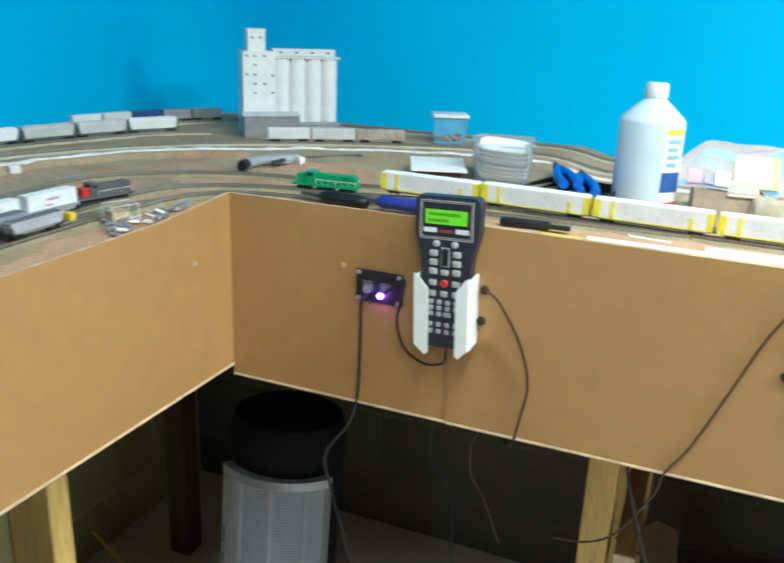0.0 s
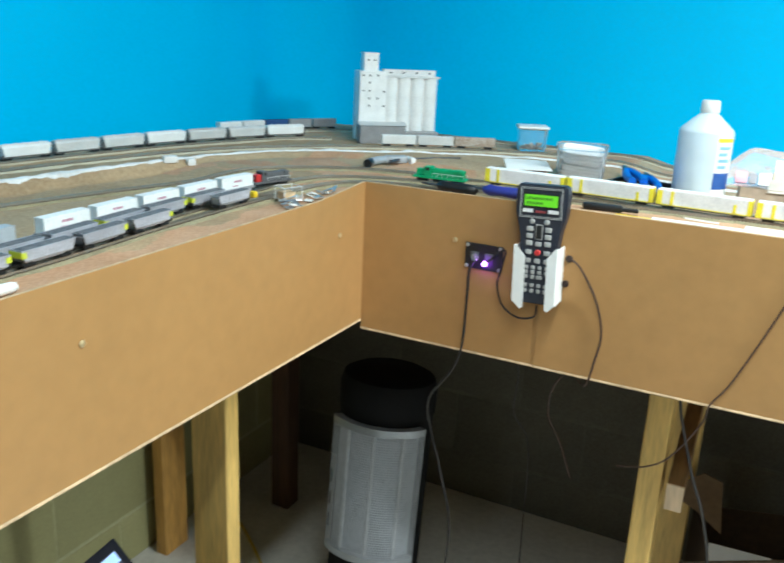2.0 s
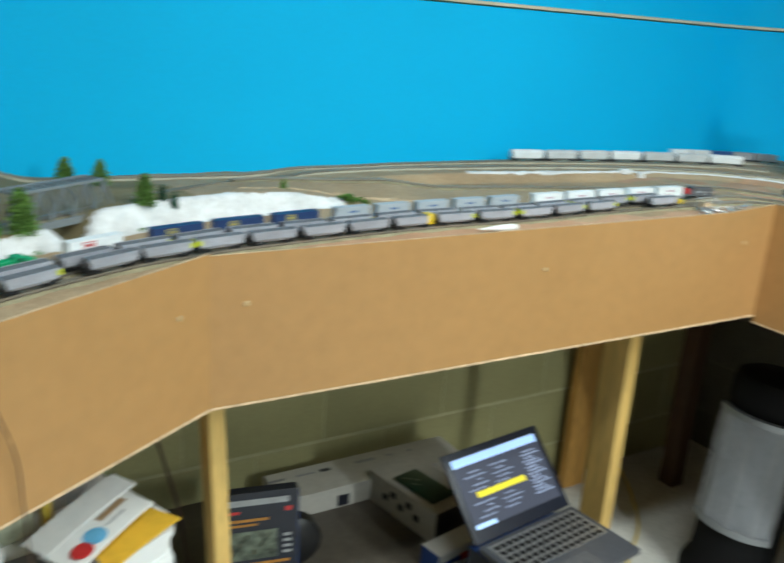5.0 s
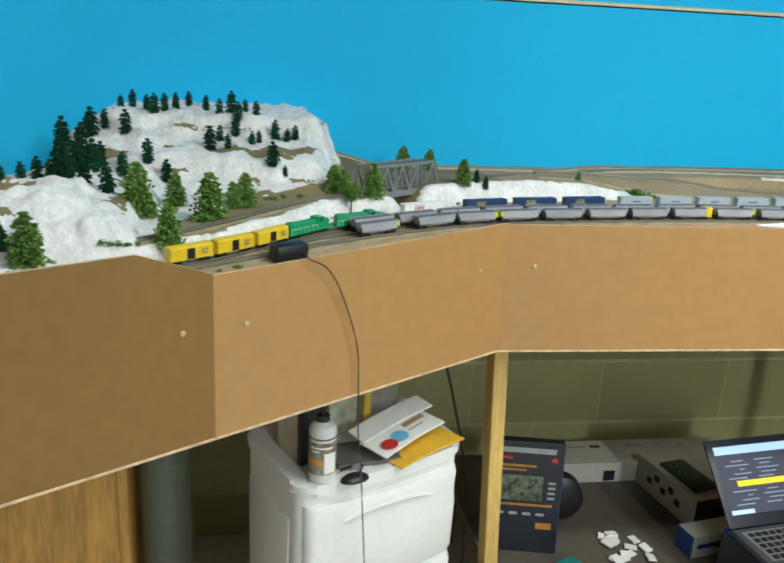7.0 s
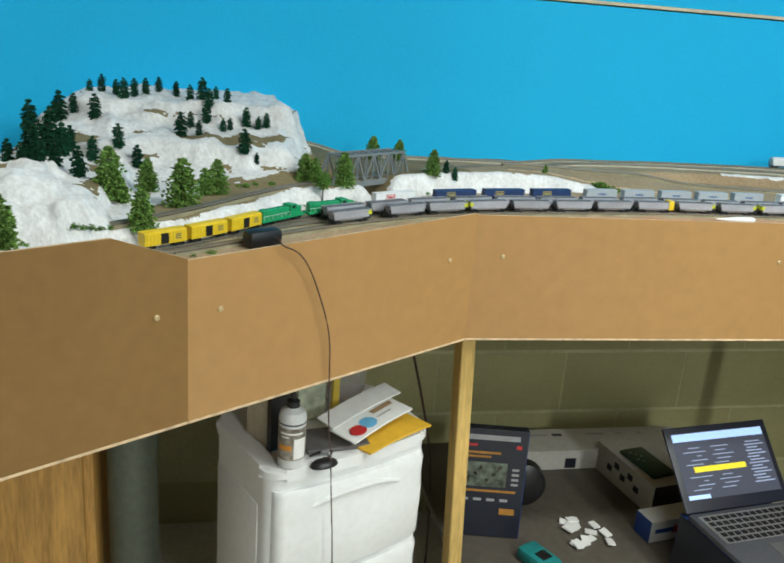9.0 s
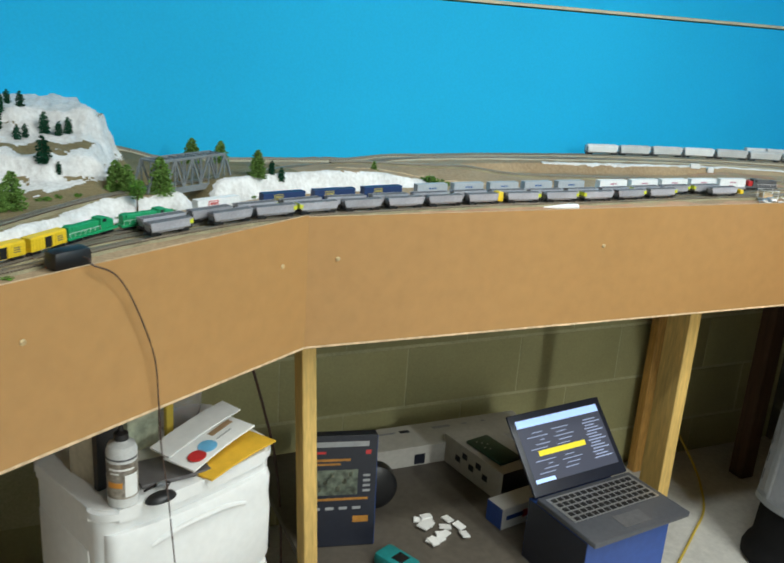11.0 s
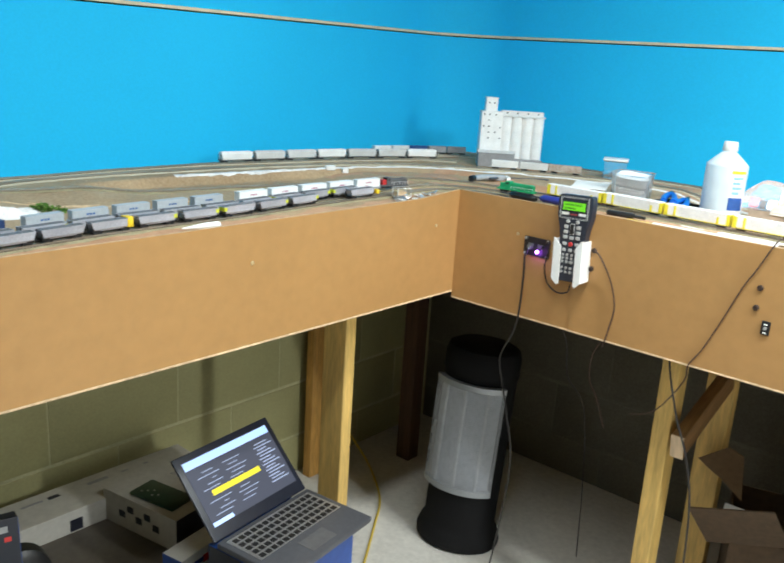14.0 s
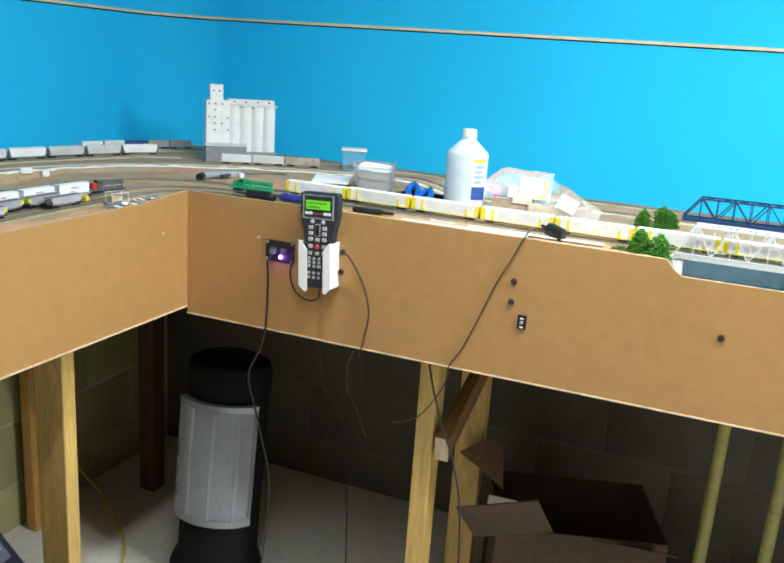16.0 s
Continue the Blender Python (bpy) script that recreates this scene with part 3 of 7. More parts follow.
# ---- track ----
class Route:
    """A smooth line in plan with the height of the scenery below it."""

    def __init__(self, points, level=None):
        flat = smooth_path([(x, y, 0) for x, y in points], 14)
        self.p = [Vector((q.x, q.y, (level(q.x, q.y) if level else ground(q.x, q.y, 0)) + 0.001)) for q in flat]
        self.s = [0.0]
        for a, b in zip(self.p, self.p[1:]):
            self.s.append(self.s[-1] + (b - a).length)

    def at(self, s):
        s = min(max(s, 0), self.s[-1] - 1e-6)
        i = max(k for k in range(len(self.s) - 1) if self.s[k] <= s)
        t = (s - self.s[i]) / (self.s[i + 1] - self.s[i])
        a, b = self.p[i], self.p[i + 1]
        return a.lerp(b, t), math.degrees(math.atan2(b.y - a.y, b.x - a.x))

    def near(self, x, y):
        """The length along the line at which it passes a place."""
        best = (9.0, 0.0)
        for a, b, s in zip(self.p, self.p[1:], self.s):
            dx, dy = b.x - a.x, b.y - a.y
            t = min(1, max(0, ((x - a.x) * dx + (y - a.y) * dy) / (dx * dx + dy * dy)))
            best = min(best, (math.hypot(a.x + t * dx - x, a.y + t * dy - y), s + t * math.hypot(dx, dy)))
        return best[1]

    def seat(self, s, turn=0):
        """The pose of a car whose wheels stand on the rails at s."""
        p, yaw = self.at(s)
        return pose(p.x, p.y, p.z + RAIL_TOP, 0, 0, yaw + turn)


RAIL_TOP = 0.0062


def track(route, label, bed=0.013, ballast=None):
    ob = thing("model_track", label, "track", None, "model tracks", "structure")
    n = int(route.s[-1] / 0.03)
    bmb = bmesh.new()
    rails = [bmesh.new(), bmesh.new()]
    last = None
    for k in range(n + 1):
        p, yaw = route.at(route.s[-1] * k / n)
        side = Vector((-math.sin(radians(yaw)), math.cos(radians(yaw)), 0))
        ring = [bmb.verts.new(p + side * d + Vector((0, 0, z))) for d, z in ((-bed, -0.002), (-bed * 0.72, 0.0026), (bed * 0.72, 0.0026), (bed, -0.002))]
        rr = [[b.verts.new(p + side * (o + d) + Vector((0, 0, z))) for d, z in ((-0.0006, 0.0026), (-0.0006, RAIL_TOP), (0.0006, RAIL_TOP), (0.0006, 0.0026))] for b, o in zip(rails, (-0.0048, 0.0048))]
        if last:
            for i in range(3):
                bmb.faces.new((last[0][i], last[0][i + 1], ring[i + 1], ring[i]))
                for b, old, now in zip(rails, last[1], rr):
                    b.faces.new((old[i], old[i + 1], now[i + 1], now[i]))
        last = (ring, rr)
    part("roadbed", bmb, ballast or BALLAST, ob)
    verts, faces = [], []
    for k in range(int(route.s[-1] / 0.0055)):
        p, yaw = route.at(k * 0.0055)
        m = pose(p.x, p.y, p.z + 0.0026, 0, 0, yaw)
        base = len(verts)
        verts += [m @ Vector((x, y, z)) for z in (-0.001, 0.0012) for x, y in ((-0.0012, -0.008), (0.0012, -0.008), (0.0012, 0.008), (-0.0012, 0.008))]
        faces += [[base + i for i in f] for f in ((4, 5, 6, 7), (0, 1, 5, 4), (1, 2, 6, 5), (2, 3, 7, 6), (3, 0, 4, 7))]
    me = bpy.data.meshes.new("ties")
    me.from_pydata(verts, [], faces)
    me.materials.append(TIE)
    ties = new("ties", me)
    ties.parent = ob
    tagged(ties, kind="stuff")
    for b in rails:
        part("rail", b, RAIL, ob)
    return ob


FRONT = Route([(0.62, 0.080), (0.45, 0.066), (0.30, 0.052), (0.18, 0.050), (0.08, 0.044), (0.012, 0.026), (-0.042, -0.015), (-0.085, -0.085), (-0.102, -0.18), (-0.100, -0.40), (-0.084, -0.65), (-0.084, -0.85), (-0.074, -1.0), (-0.045, -1.25), (-0.027, -1.333), (0.0, -1.424), (0.05, -1.53), (0.102, -1.622), (0.143, -1.684), (0.19, -1.745), (0.27, -1.865)])
MID = Route([(-0.062, -0.045), (-0.105, -0.10), (-0.128, -0.17), (-0.134, -0.25), (-0.130, -0.43), (-0.113, -0.67), (-0.114, -0.90), (-0.105, -1.0), (-0.078, -1.25), (-0.055, -1.35), (-0.027, -1.44), (0.028, -1.555), (0.075, -1.64), (0.116, -1.70), (0.165, -1.762)])
MAIN = Route([(2.15, 0.08), (0.9, 0.08), (0.30, 0.10), (0.12, 0.098), (0.0, 0.075), (-0.090, 0.015), (-0.138, -0.08), (-0.158, -0.20), (-0.160, -0.45), (-0.152, -0.80), (-0.141, -1.0), (-0.113, -1.19), (-0.095, -1.29), (-0.058, -1.43), (-0.022, -1.512), (0.050, -1.647), (0.10, -1.705), (0.165, -1.768), (0.235, -1.850), (0.31, -1.96)],
             lambda x, y: min(ground(x, y, 0), 1.199 + 0.013 * step01(-0.15, 0.0, y) + 0.010 * step01(0.12, 0.32, x)) if x < 0.9 else 1.222)
YARD_A = Route([(-0.528, -0.955), (-0.553, -0.79), (-0.532, -0.55), (-0.506, -0.263), (-0.435, 0.048), (-0.316, 0.248), (-0.164, 0.386), (0.056, 0.515), (0.275, 0.57), (0.82, 0.54), (1.6, 0.54), (2.15, 0.54)])
YARD_B = Route([(-0.640, -1.62), (-0.630, -1.35), (-0.618, -1.08), (-0.612, -0.80), (-0.600, -0.45), (-0.583, -0.303), (-0.554, -0.134), (-0.512, 0.076), (-0.441, 0.282), (-0.389, 0.375), (-0.33, 0.425)])
YARD_C = Route([(-0.614, -0.86), (-0.630, -0.60), (-0.632, -0.25), (-0.605, 0.05), (-0.565, 0.25), (-0.505, 0.43), (-0.415, 0.57), (-0.26, 0.68), (0.0, 0.71), (0.5, 0.70), (1.3, 0.70), (2.15, 0.70)])
LOOP = Route([(-0.468, -1.115), (-0.446, -0.90), (-0.42, -0.68), (-0.352, -0.36), (-0.305, -0.18), (-0.255, -0.02), (-0.18, 0.075), (-0.05, 0.15), (0.15, 0.165), (0.45, 0.150), (0.8, 0.16)])
BRANCH = Route([(0.262, -1.985), (0.21, -1.925), (0.148, -1.860), (0.075, -1.797), (0.0, -1.738), (-0.055, -1.690), (-0.10, -1.645), (-0.152, -1.577), (-0.263, -1.410), (-0.37, -1.26), (-0.47, -1.11), (-0.53, -0.945)],
               lambda x, y: 1.2265 - 0.013 * step01(-1.32, -1.02, y))
track(FRONT, "front model track with silver rails on cork")
track(MID, "middle model track full of coal cars")
track(MAIN, "main model track with brown ties and metal rails")
PALE_BALLAST = material("pale_ballast", (0.58, 0.53, 0.40), 0.95, 0, 500, 0.2, 0.6, 20.0, second=(0.40, 0.36, 0.27))
track(YARD_A, "weathered yard track on pale ballast", ballast=PALE_BALLAST)
track(YARD_B, "yard track below the grain cars", ballast=PALE_BALLAST)
track(YARD_C, "yard track along the backdrop", ballast=PALE_BALLAST)
track(LOOP, "unballasted curve of track on bare cork")
track(BRANCH, "raised branch track through brown scrub")


# ---- rolling stock ----
def truck(parent, x, length=0.018):
    bm = bmesh.new()
    add_box(bm, length, 0.0105, 0.0022, pose(0, 0, 0.0022))
    for sy in (-0.0062, 0.0062):
        add_box(bm, length, 0.0014, 0.0028, pose(0, sy, 0.0014), 0.0004)
    ob = part("truck", bm, BLACK, parent, "", pose(x, 0, 0))
    for wx in (-0.006, 0.006):
        bm = bmesh.new()
        for sy in (-0.0052, 0.0040):
            add_cyl(bm, 0.0026, 0.0026, 0.0012, pose(wx, sy + 0.0012, 0.0026, 90, 0, 0), 12)
        add_cyl(bm, 0.0006, 0.0006, 0.010, pose(wx, 0.005, 0.0026, 90, 0, 0), 6)
        part("wheelset", bm, STEEL, ob)


def coal_car(mark=True):
    ob = thing("coal_car", "grey model coal gondola loaded with coal", "model train car", None, "coal train")
    bm = bmesh.new()
    L, W, H = 0.080, 0.0192, 0.0160
    sec = [(-W / 2, H), (-W / 2, 0.005), (-W / 3, 0.0), (W / 3, 0.0), (W / 2, 0.005), (W / 2, H), (W / 2 - 0.0009, H), (W / 2 - 0.0009, H - 0.003), (-W / 2 + 0.0009, H - 0.003), (-W / 2 + 0.0009, H)]
    a, b = [[bm.verts.new((e * (L / 2 - 0.006 * max(0.0, (0.011 - z) / 0.011)), y, z + 0.0055)) for y, z in sec] for e in (-1, 1)]
    for i in range(len(sec)):
        j = (i + 1) % len(sec)
        bm.faces.new((a[i], a[j], b[j], b[i]))
    bm.faces.new(a)
    bm.faces.new(b[::-1])
    for k in range(13):
        x = -L / 2 + 0.005 + (L - 0.010) * k / 12
        for sy in (-1, 1):
            add_box(bm, 0.0011, 0.0006, H - 0.006, pose(x, sy * (W / 2 + 0.0001), 0.0110))
    for sy in (-1, 1):
        add_box(bm, L + 0.0012, 0.0014, 0.0012, pose(0, sy * W / 2, 0.0055 + H - 0.0004))
        add_box(bm, L - 0.009, 0.0010, 0.0014, pose(0, sy * W / 2, 0.0100))
    for sx in (-1, 1):
        add_box(bm, 0.0010, W, 0.0014, pose(sx * (L / 2), 0, 0.0055 + H - 0.0004))
    part("body", bm, COAL_SIDE, ob)
    bm = bmesh.new()
    n = 18
    grid = [[bm.verts.new((-L / 2 + 0.0015 + (L - 0.003) * i / n, (W / 2 - 0.0006) * (j / 2 - 1), 0.0055 + H + 0.0004 + (0.0014 if 0 < j < 4 else 0) * (0.8 + 0.2 * math.sin(i * 2.1)))) for j in range(5)] for i in range(n + 1)]
    for i in range(n):
        for j in range(4):
            bm.faces.new((grid[i][j], grid[i + 1][j], grid[i + 1][j + 1], grid[i][j + 1]))
    part("coal_load", bm, COAL, ob, "heaped black coal load")
    for sx in (-1, 1):
        bm = bmesh.new()
        add_box(bm, 0.006, 0.003, 0.0016, pose(sx * (L / 2 + 0.0025), 0, 0.0042))
        part("coupler", bm, BLACK, ob)
        bm = bmesh.new()
        add_box(bm, 0.016, W - 0.004, 0.0022, pose(sx * (L / 2 - 0.0075), 0, 0.0052))
        for sy in (-1, 1):
            add_box(bm, 0.0012, 0.0012, 0.0125, pose(sx * (L / 2 - 0.0012), sy * (W / 2 - 0.0012), 0.0060))
        part("end_platform", bm, BLACK, ob, "black end platform with ladder posts")
        truck(ob, sx * 0.027)
    if mark:
        bm = bmesh.new()
        add_box(bm, 0.0012, W + 0.001, 0.0075, pose(L / 2 + 0.0002, 0, 0.0130))
        add_box(bm, 0.0062, W + 0.0012, 0.0068, pose(L / 2 - 0.003, 0, 0.0130))
        part("end_panel", bm, LIME, ob, "lime yellow rotary end panel")
    return ob


def put(route, s, made, turn=0):
    made.matrix_basis = route.seat(s, turn)
    return made


coal_a, coal_b = coal_car(True), coal_car(False)
ends = [-0.217] + [-0.407 - 0.0945 * k for k in range(7)] + [-1.065, -1.155, -1.246, -1.333, -1.418, -1.528]
spots = []
for k, y in enumerate(ends):
    x = -0.09 if y > -1.1 else FRONT.p[min(range(len(FRONT.p)), key=lambda i: abs(FRONT.p[i].y - y))].x
    spots.append((FRONT, FRONT.near(x, y) + 0.042, k in (1, 2, 4, 5, 11, 13), k in (3, 10)))
mid0 = MID.near(-0.133, -0.244) + 0.042
for k in range(15):
    spots.append((MID, mid0 + 0.0935 * k, k in (1, 5, 6, 8, 12), k in (0, 2)))
for k, (line_of, s, near_end, far_end) in enumerate(spots):
    m = line_of.seat(s, 0 if far_end else 180)
    if k < 2:
        (coal_b if k == 0 else coal_a).matrix_basis = m
    else:
        copy_thing(coal_a if near_end or far_end else coal_b, m)
for k, label in ((6, "bright yellow end cover on a coal car"), (0, "bright yellow end cover on the first coal car")):
    bm = bmesh.new()
    add_box(bm, 0.012 if k else 0.009, 0.0205, 0.0185 if k else 0.010, None, 0.001)
    solo("yellow_cover", bm, CAR_YELLOW, label, "train marker", FRONT.seat(spots[k][1] - (0.0360 if k else 0.054)) @ pose(0, 0, 0.0065 if k else 0.006), smooth=True)


def well_car(L=0.084):
    ob = thing("well_car", "low grey model well car carrying a container", "model train car", None, "container train")
    bm = bmesh.new()
    add_box(bm, L * 0.86, 0.0150, 0.0030, pose(0, 0, 0.0080))
    for sy in (-1, 1):
        add_box(bm, L * 0.80, 0.0012, 0.0085, pose(0, sy * 0.0084, 0.0030), 0.0003)
    for sx in (-1, 1):
        add_box(bm, L * 0.12, 0.0185, 0.0040, pose(sx * L * 0.445, 0, 0.0070), 0.0006)
        add_box(bm, L * 0.06, 0.0185, 0.0020, pose(sx * L * 0.385, 0, 0.0055))
    part("body", bm, CAR_GREY, ob)
    for sx in (-1, 1):
        truck(ob, sx * L * 0.44, 0.014)
    return ob


def container(L, mat, mark, label, square=False):
    """A corrugated box that stands on its own z = 0."""
    ob = thing("container", label, "container", None, "model containers")
    bm = bmesh.new()
    H, W = 0.0205, 0.0165
    n = int(L / 0.0022)
    for sy in (-1, 1):
        strip = []
        for i in range(n + 1):
            d = 0.0003 if i % 2 else 0.0
            strip.append([bm.verts.new((-L / 2 + L * i / n, sy * (W / 2 - d), z)) for z in (0.001, H - 0.001)])
        for a, b in zip(strip, strip[1:]):
            bm.faces.new((a[0], b[0], b[1], a[1]))
    add_box(bm, L, W, 0.0012, pose(0, 0, 0))
    add_box(bm, L, W, 0.0012, pose(0, 0, H - 0.0012))
    for sx in (-1, 1):
        add_box(bm, 0.0010, W, H, pose(sx * L / 2, 0, 0))
    part("box", bm, mat, ob)
    if mark:
        for sy in (-1, 1):
            bm = bmesh.new()
            if square:
                for e in (-1, 1):
                    add_box(bm, 0.018, 0.0006, 0.0012, pose(0.012, sy * (W / 2), H * 0.58 + e * 0.0045))
                    add_box(bm, 0.0012, 0.0006, 0.0100, pose(0.012 + e * 0.009, sy * (W / 2), H * 0.58 - 0.0045))
                for k in range(4):
                    add_box(bm, 0.0026, 0.0006, 0.0044, pose(0.0065 + 0.0036 * k, sy * (W / 2), H * 0.50))
            else:
                for k in range(3):
                    add_box(bm, 0.0046, 0.0006, 0.0034, pose((k - 1) * 0.0062, sy * (W / 2), H * 0.50), 0.0)
                add_box(bm, 0.012, 0.0006, 0.0016, pose(0.006, sy * (W / 2), H * 0.18))
            part("marking", bm, mark, ob)
    return ob


DULL_YELLOW = material("dull_yellow_mark", (0.46, 0.38, 0.10), 0.6, 0, 300, 0.1, 0)
white_box = container(0.0765, CAR_WHITE, MAGENTA, "white model container with a magenta mark")
grey_box = container(0.0700, BOX_GREY, NAVY_MARK, "pale grey model container with a dark mark")
navy_box = container(0.0860, NAVY, DULL_YELLOW, "navy blue model container with a yellow badge", True)
plain_box = container(0.0860, CAR_WHITE, RED, "white model container with a small red mark", True)
first = well_car()
loads = [(white_box, -0.180 - 0.0905 * k) for k in range(5)] + [(grey_box, -0.660 - 0.0880 * k) for k in range(5)] + [(navy_box, -1.128 - 0.106 * k) for k in range(3)] + [(plain_box, -1.468)]
used = set()
for k, (src, y) in enumerate(loads):
    s = MAIN.near(MAIN.p[min(range(len(MAIN.p)), key=lambda i: abs(MAIN.p[i].y - y) + 9 * (MAIN.p[i].x > 0.1))].x, y)
    m = MAIN.seat(s)
    if k == 0:
        first.matrix_basis = m
    else:
        copy_thing(first, m)
    lift = m @ pose(0, 0, 0.0110)
    if src in used:
        copy_thing(src, lift)
    else:
        src.matrix_basis = lift
        used.add(src)


def covered_hopper(mat, label):
    ob = thing("covered_hopper", label, "model train car", None, "grain train")
    L, W = 0.101, 0.0195
    bm = bmesh.new()
    sec = [(-0.004, 0.004), (-W / 2, 0.0085), (-W / 2, 0.0235), (-W * 0.33, 0.0275), (W * 0.33, 0.0275), (W / 2, 0.0235), (W / 2, 0.0085), (0.004, 0.004)]
    a, b = [[bm.verts.new((e * (L / 2 - 0.003 - 0.0035 * max(0.0, min(1.0, (0.0235 - z) / 0.0125))), y, z)) for y, z in sec] for e in (-1, 1)]
    for i in range(len(sec)):
        j = (i + 1) % len(sec)
        bm.faces.new((a[i], a[j], b[j], b[i]))
    bm.faces.new(a)
    bm.faces.new(b[::-1])
    for k in range(15):
        for sy in (-1, 1):
            add_box(bm, 0.0010, 0.0008, 0.012, pose(-0.036 + 0.072 * k / 14, sy * (W / 2 + 0.0001), 0.0112))
    part("body", bm, mat, ob)
    bm = bmesh.new()
    add_box(bm, L, 0.016, 0.002, pose(0, 0, 0.0055))
    for sx in (-1, 1):
        for sy in (-1, 1):
            add_box(bm, 0.0014, 0.0014, 0.017, pose(sx * (L / 2 - 0.001), sy * 0.008, 0.006))
            add_tube(bm, [(sx * (L / 2 - 0.001), sy * 0.008, 0.0065), (sx * (L / 2 - 0.017), sy * 0.008, 0.0200)], 0.0008, 5, 1)
    for k in range(3):
        add_cyl(bm, 0.009, 0.003, -0.006, pose(-0.026 + 0.026 * k, 0, 0.011), 8)
    part("frame", bm, CAR_DARK, ob)
    bm = bmesh.new()
    add_box(bm, L * 0.9, 0.006, 0.0012, pose(0, 0, 0.0280))
    for k in range(5):
        add_cyl(bm, 0.0024, 0.0024, 0.0014, pose(-0.034 + 0.017 * k, 0, 0.0288), 10)
    part("roof_walk", bm, mat, ob)
    for sx in (-1, 1):
        truck(ob, sx * 0.038)
    return ob


hop_grey, hop_white = covered_hopper(HOPPER_GREY, "pale grey model covered hopper"), covered_hopper(CAR_WHITE, "white model covered hopper")
s0 = YARD_B.near(-0.575, -0.255)
for k in range(7):
    m = YARD_B.seat(s0 + 0.1040 * k)
    if k == 0:
        hop_white.matrix_basis = m
    elif k == 1:
        hop_grey.matrix_basis = m
    else:
        copy_thing(hop_white if k in (3, 6) else hop_grey, m)


def gondola(mat, label, L=0.086, load=None):
    ob = thing("boxcar", label, "model train car", None, "yard cars")
    bm = bmesh.new()
    add_box(bm, L, 0.0185, 0.0185, pose(0, 0, 0.0060), 0.0008)
    for k in range(11):
        for sy in (-1, 1):
            add_box(bm, 0.0010, 0.0008, 0.0165, pose(-L / 2 + 0.004 + (L - 0.008) * k / 10, sy * 0.0094, 0.0068))
    part("body", bm, mat, ob)
    bm = bmesh.new()
    add_box(bm, L + 0.001, 0.0150, 0.0012, pose(0, 0, 0.0245))
    for sx in (-1, 1):
        add_box(bm, 0.006, 0.003, 0.0016, pose(sx * (L / 2 + 0.0025), 0, 0.0045))
    part("roof", bm, load or mat, ob)
    for sx in (-1, 1):
        truck(ob, sx * L * 0.34)
    return ob


s0 = YARD_A.near(-0.137, 0.405)
put(YARD_A, s0, gondola(HOPPER_GREY, "grey model boxcar parked by the elevator", 0.078))
put(YARD_A, s0 + 0.086, gondola(HOPPER_GREY, "light grey model gondola with ribbed sides", 0.082))
put(YARD_A, s0 + 0.178, gondola(RUST, "model gondola loaded with rusty pipes", 0.092))
s0 = YARD_C.near(-0.56, 0.27) + 0.042
BOXCAR_BLUE = material("boxcar_blue", (0.02, 0.075, 0.24), 0.5, 0, 300, 0.1, 0.03, 40)
for k, (mat, lab) in enumerate(((CAR_WHITE, "short white model boxcar on the back track"), (HOPPER_GREY, "short grey model boxcar on the back track"), (BOXCAR_BLUE, "short dark blue model boxcar on the back track"), (CAR_GREY, "short grey model boxcar in the back corner"), (CAR_GREY, "short grey model boxcar half hidden by the elevator"))):
    put(YARD_C, s0 + 0.068 * k, gondola(mat, lab, 0.062))


def locomotive(mat, nose, label, L=0.104):
    ob = thing("locomotive", label, "model locomotive", None, "model locomotives")
    bm = bmesh.new()
    add_box(bm, L, 0.0195, 0.004, pose(0, 0, 0.0060), 0.0006)
    add_box(bm, L * 0.60, 0.0135, 0.0150, pose(-L * 0.16, 0, 0.0098), 0.0012)
    add_box(bm, L * 0.10, 0.0170, 0.0060, pose(-L * 0.36, 0, 0.0195), 0.001)
    for k in range(4):
        add_cyl(bm, 0.0036, 0.0036, 0.0012, pose(-L * 0.30 + 0.013 * k, 0, 0.0245), 12)
    part("body", bm, mat, ob)
    bm = bmesh.new()
    add_box(bm, L * 0.15, 0.0190, 0.0180, pose(L * 0.215, 0, 0.0098), 0.001)
    part("cab", bm, mat, ob)
    bm = bmesh.new()
    add_box(bm, L * 0.14, 0.0150, 0.0130, pose(L * 0.36, 0, 0.0098), 0.0016)
    part("nose", bm, nose, ob)
    bm = bmesh.new()
    add_box(bm, 0.0008, 0.0140, 0.0048, pose(L * 0.291, 0, 0.0210))
    for sy in (-1, 1):
        add_box(bm, L * 0.07, 0.0008, 0.0048, pose(L * 0.215, sy * 0.0095, 0.0210))
    part("window", bm, BLACK, ob)
    bm = bmesh.new()
    for sy in (-1, 1):
        add_tube(bm, [(-L * 0.46, sy * 0.0092, 0.0165), (L * 0.13, sy * 0.0092, 0.0165)], 0.0003, 5, 1)
        for k in range(7):
            add_tube(bm, [(-L * 0.46 + L * 0.59 * k / 6, sy * 0.0092, 0.0098), (-L * 0.46 + L * 0.59 * k / 6, sy * 0.0092, 0.0165)], 0.0003, 5, 1)
    part("handrail", bm, CAR_WHITE, ob)
    bm = bmesh.new()
    add_box(bm, L * 0.28, 0.012, 0.005, pose(0, 0, 0.0018), 0.0015)
    part("fuel_tank", bm, BLACK, ob)
    for sx in (-1, 1):
        truck(ob, sx * L * 0.32, 0.024)
    return ob


green = locomotive(LOCO_GREEN, LOCO_GREEN, "dark green model diesel locomotive")
s0 = MAIN.near(0.020, -1.590)
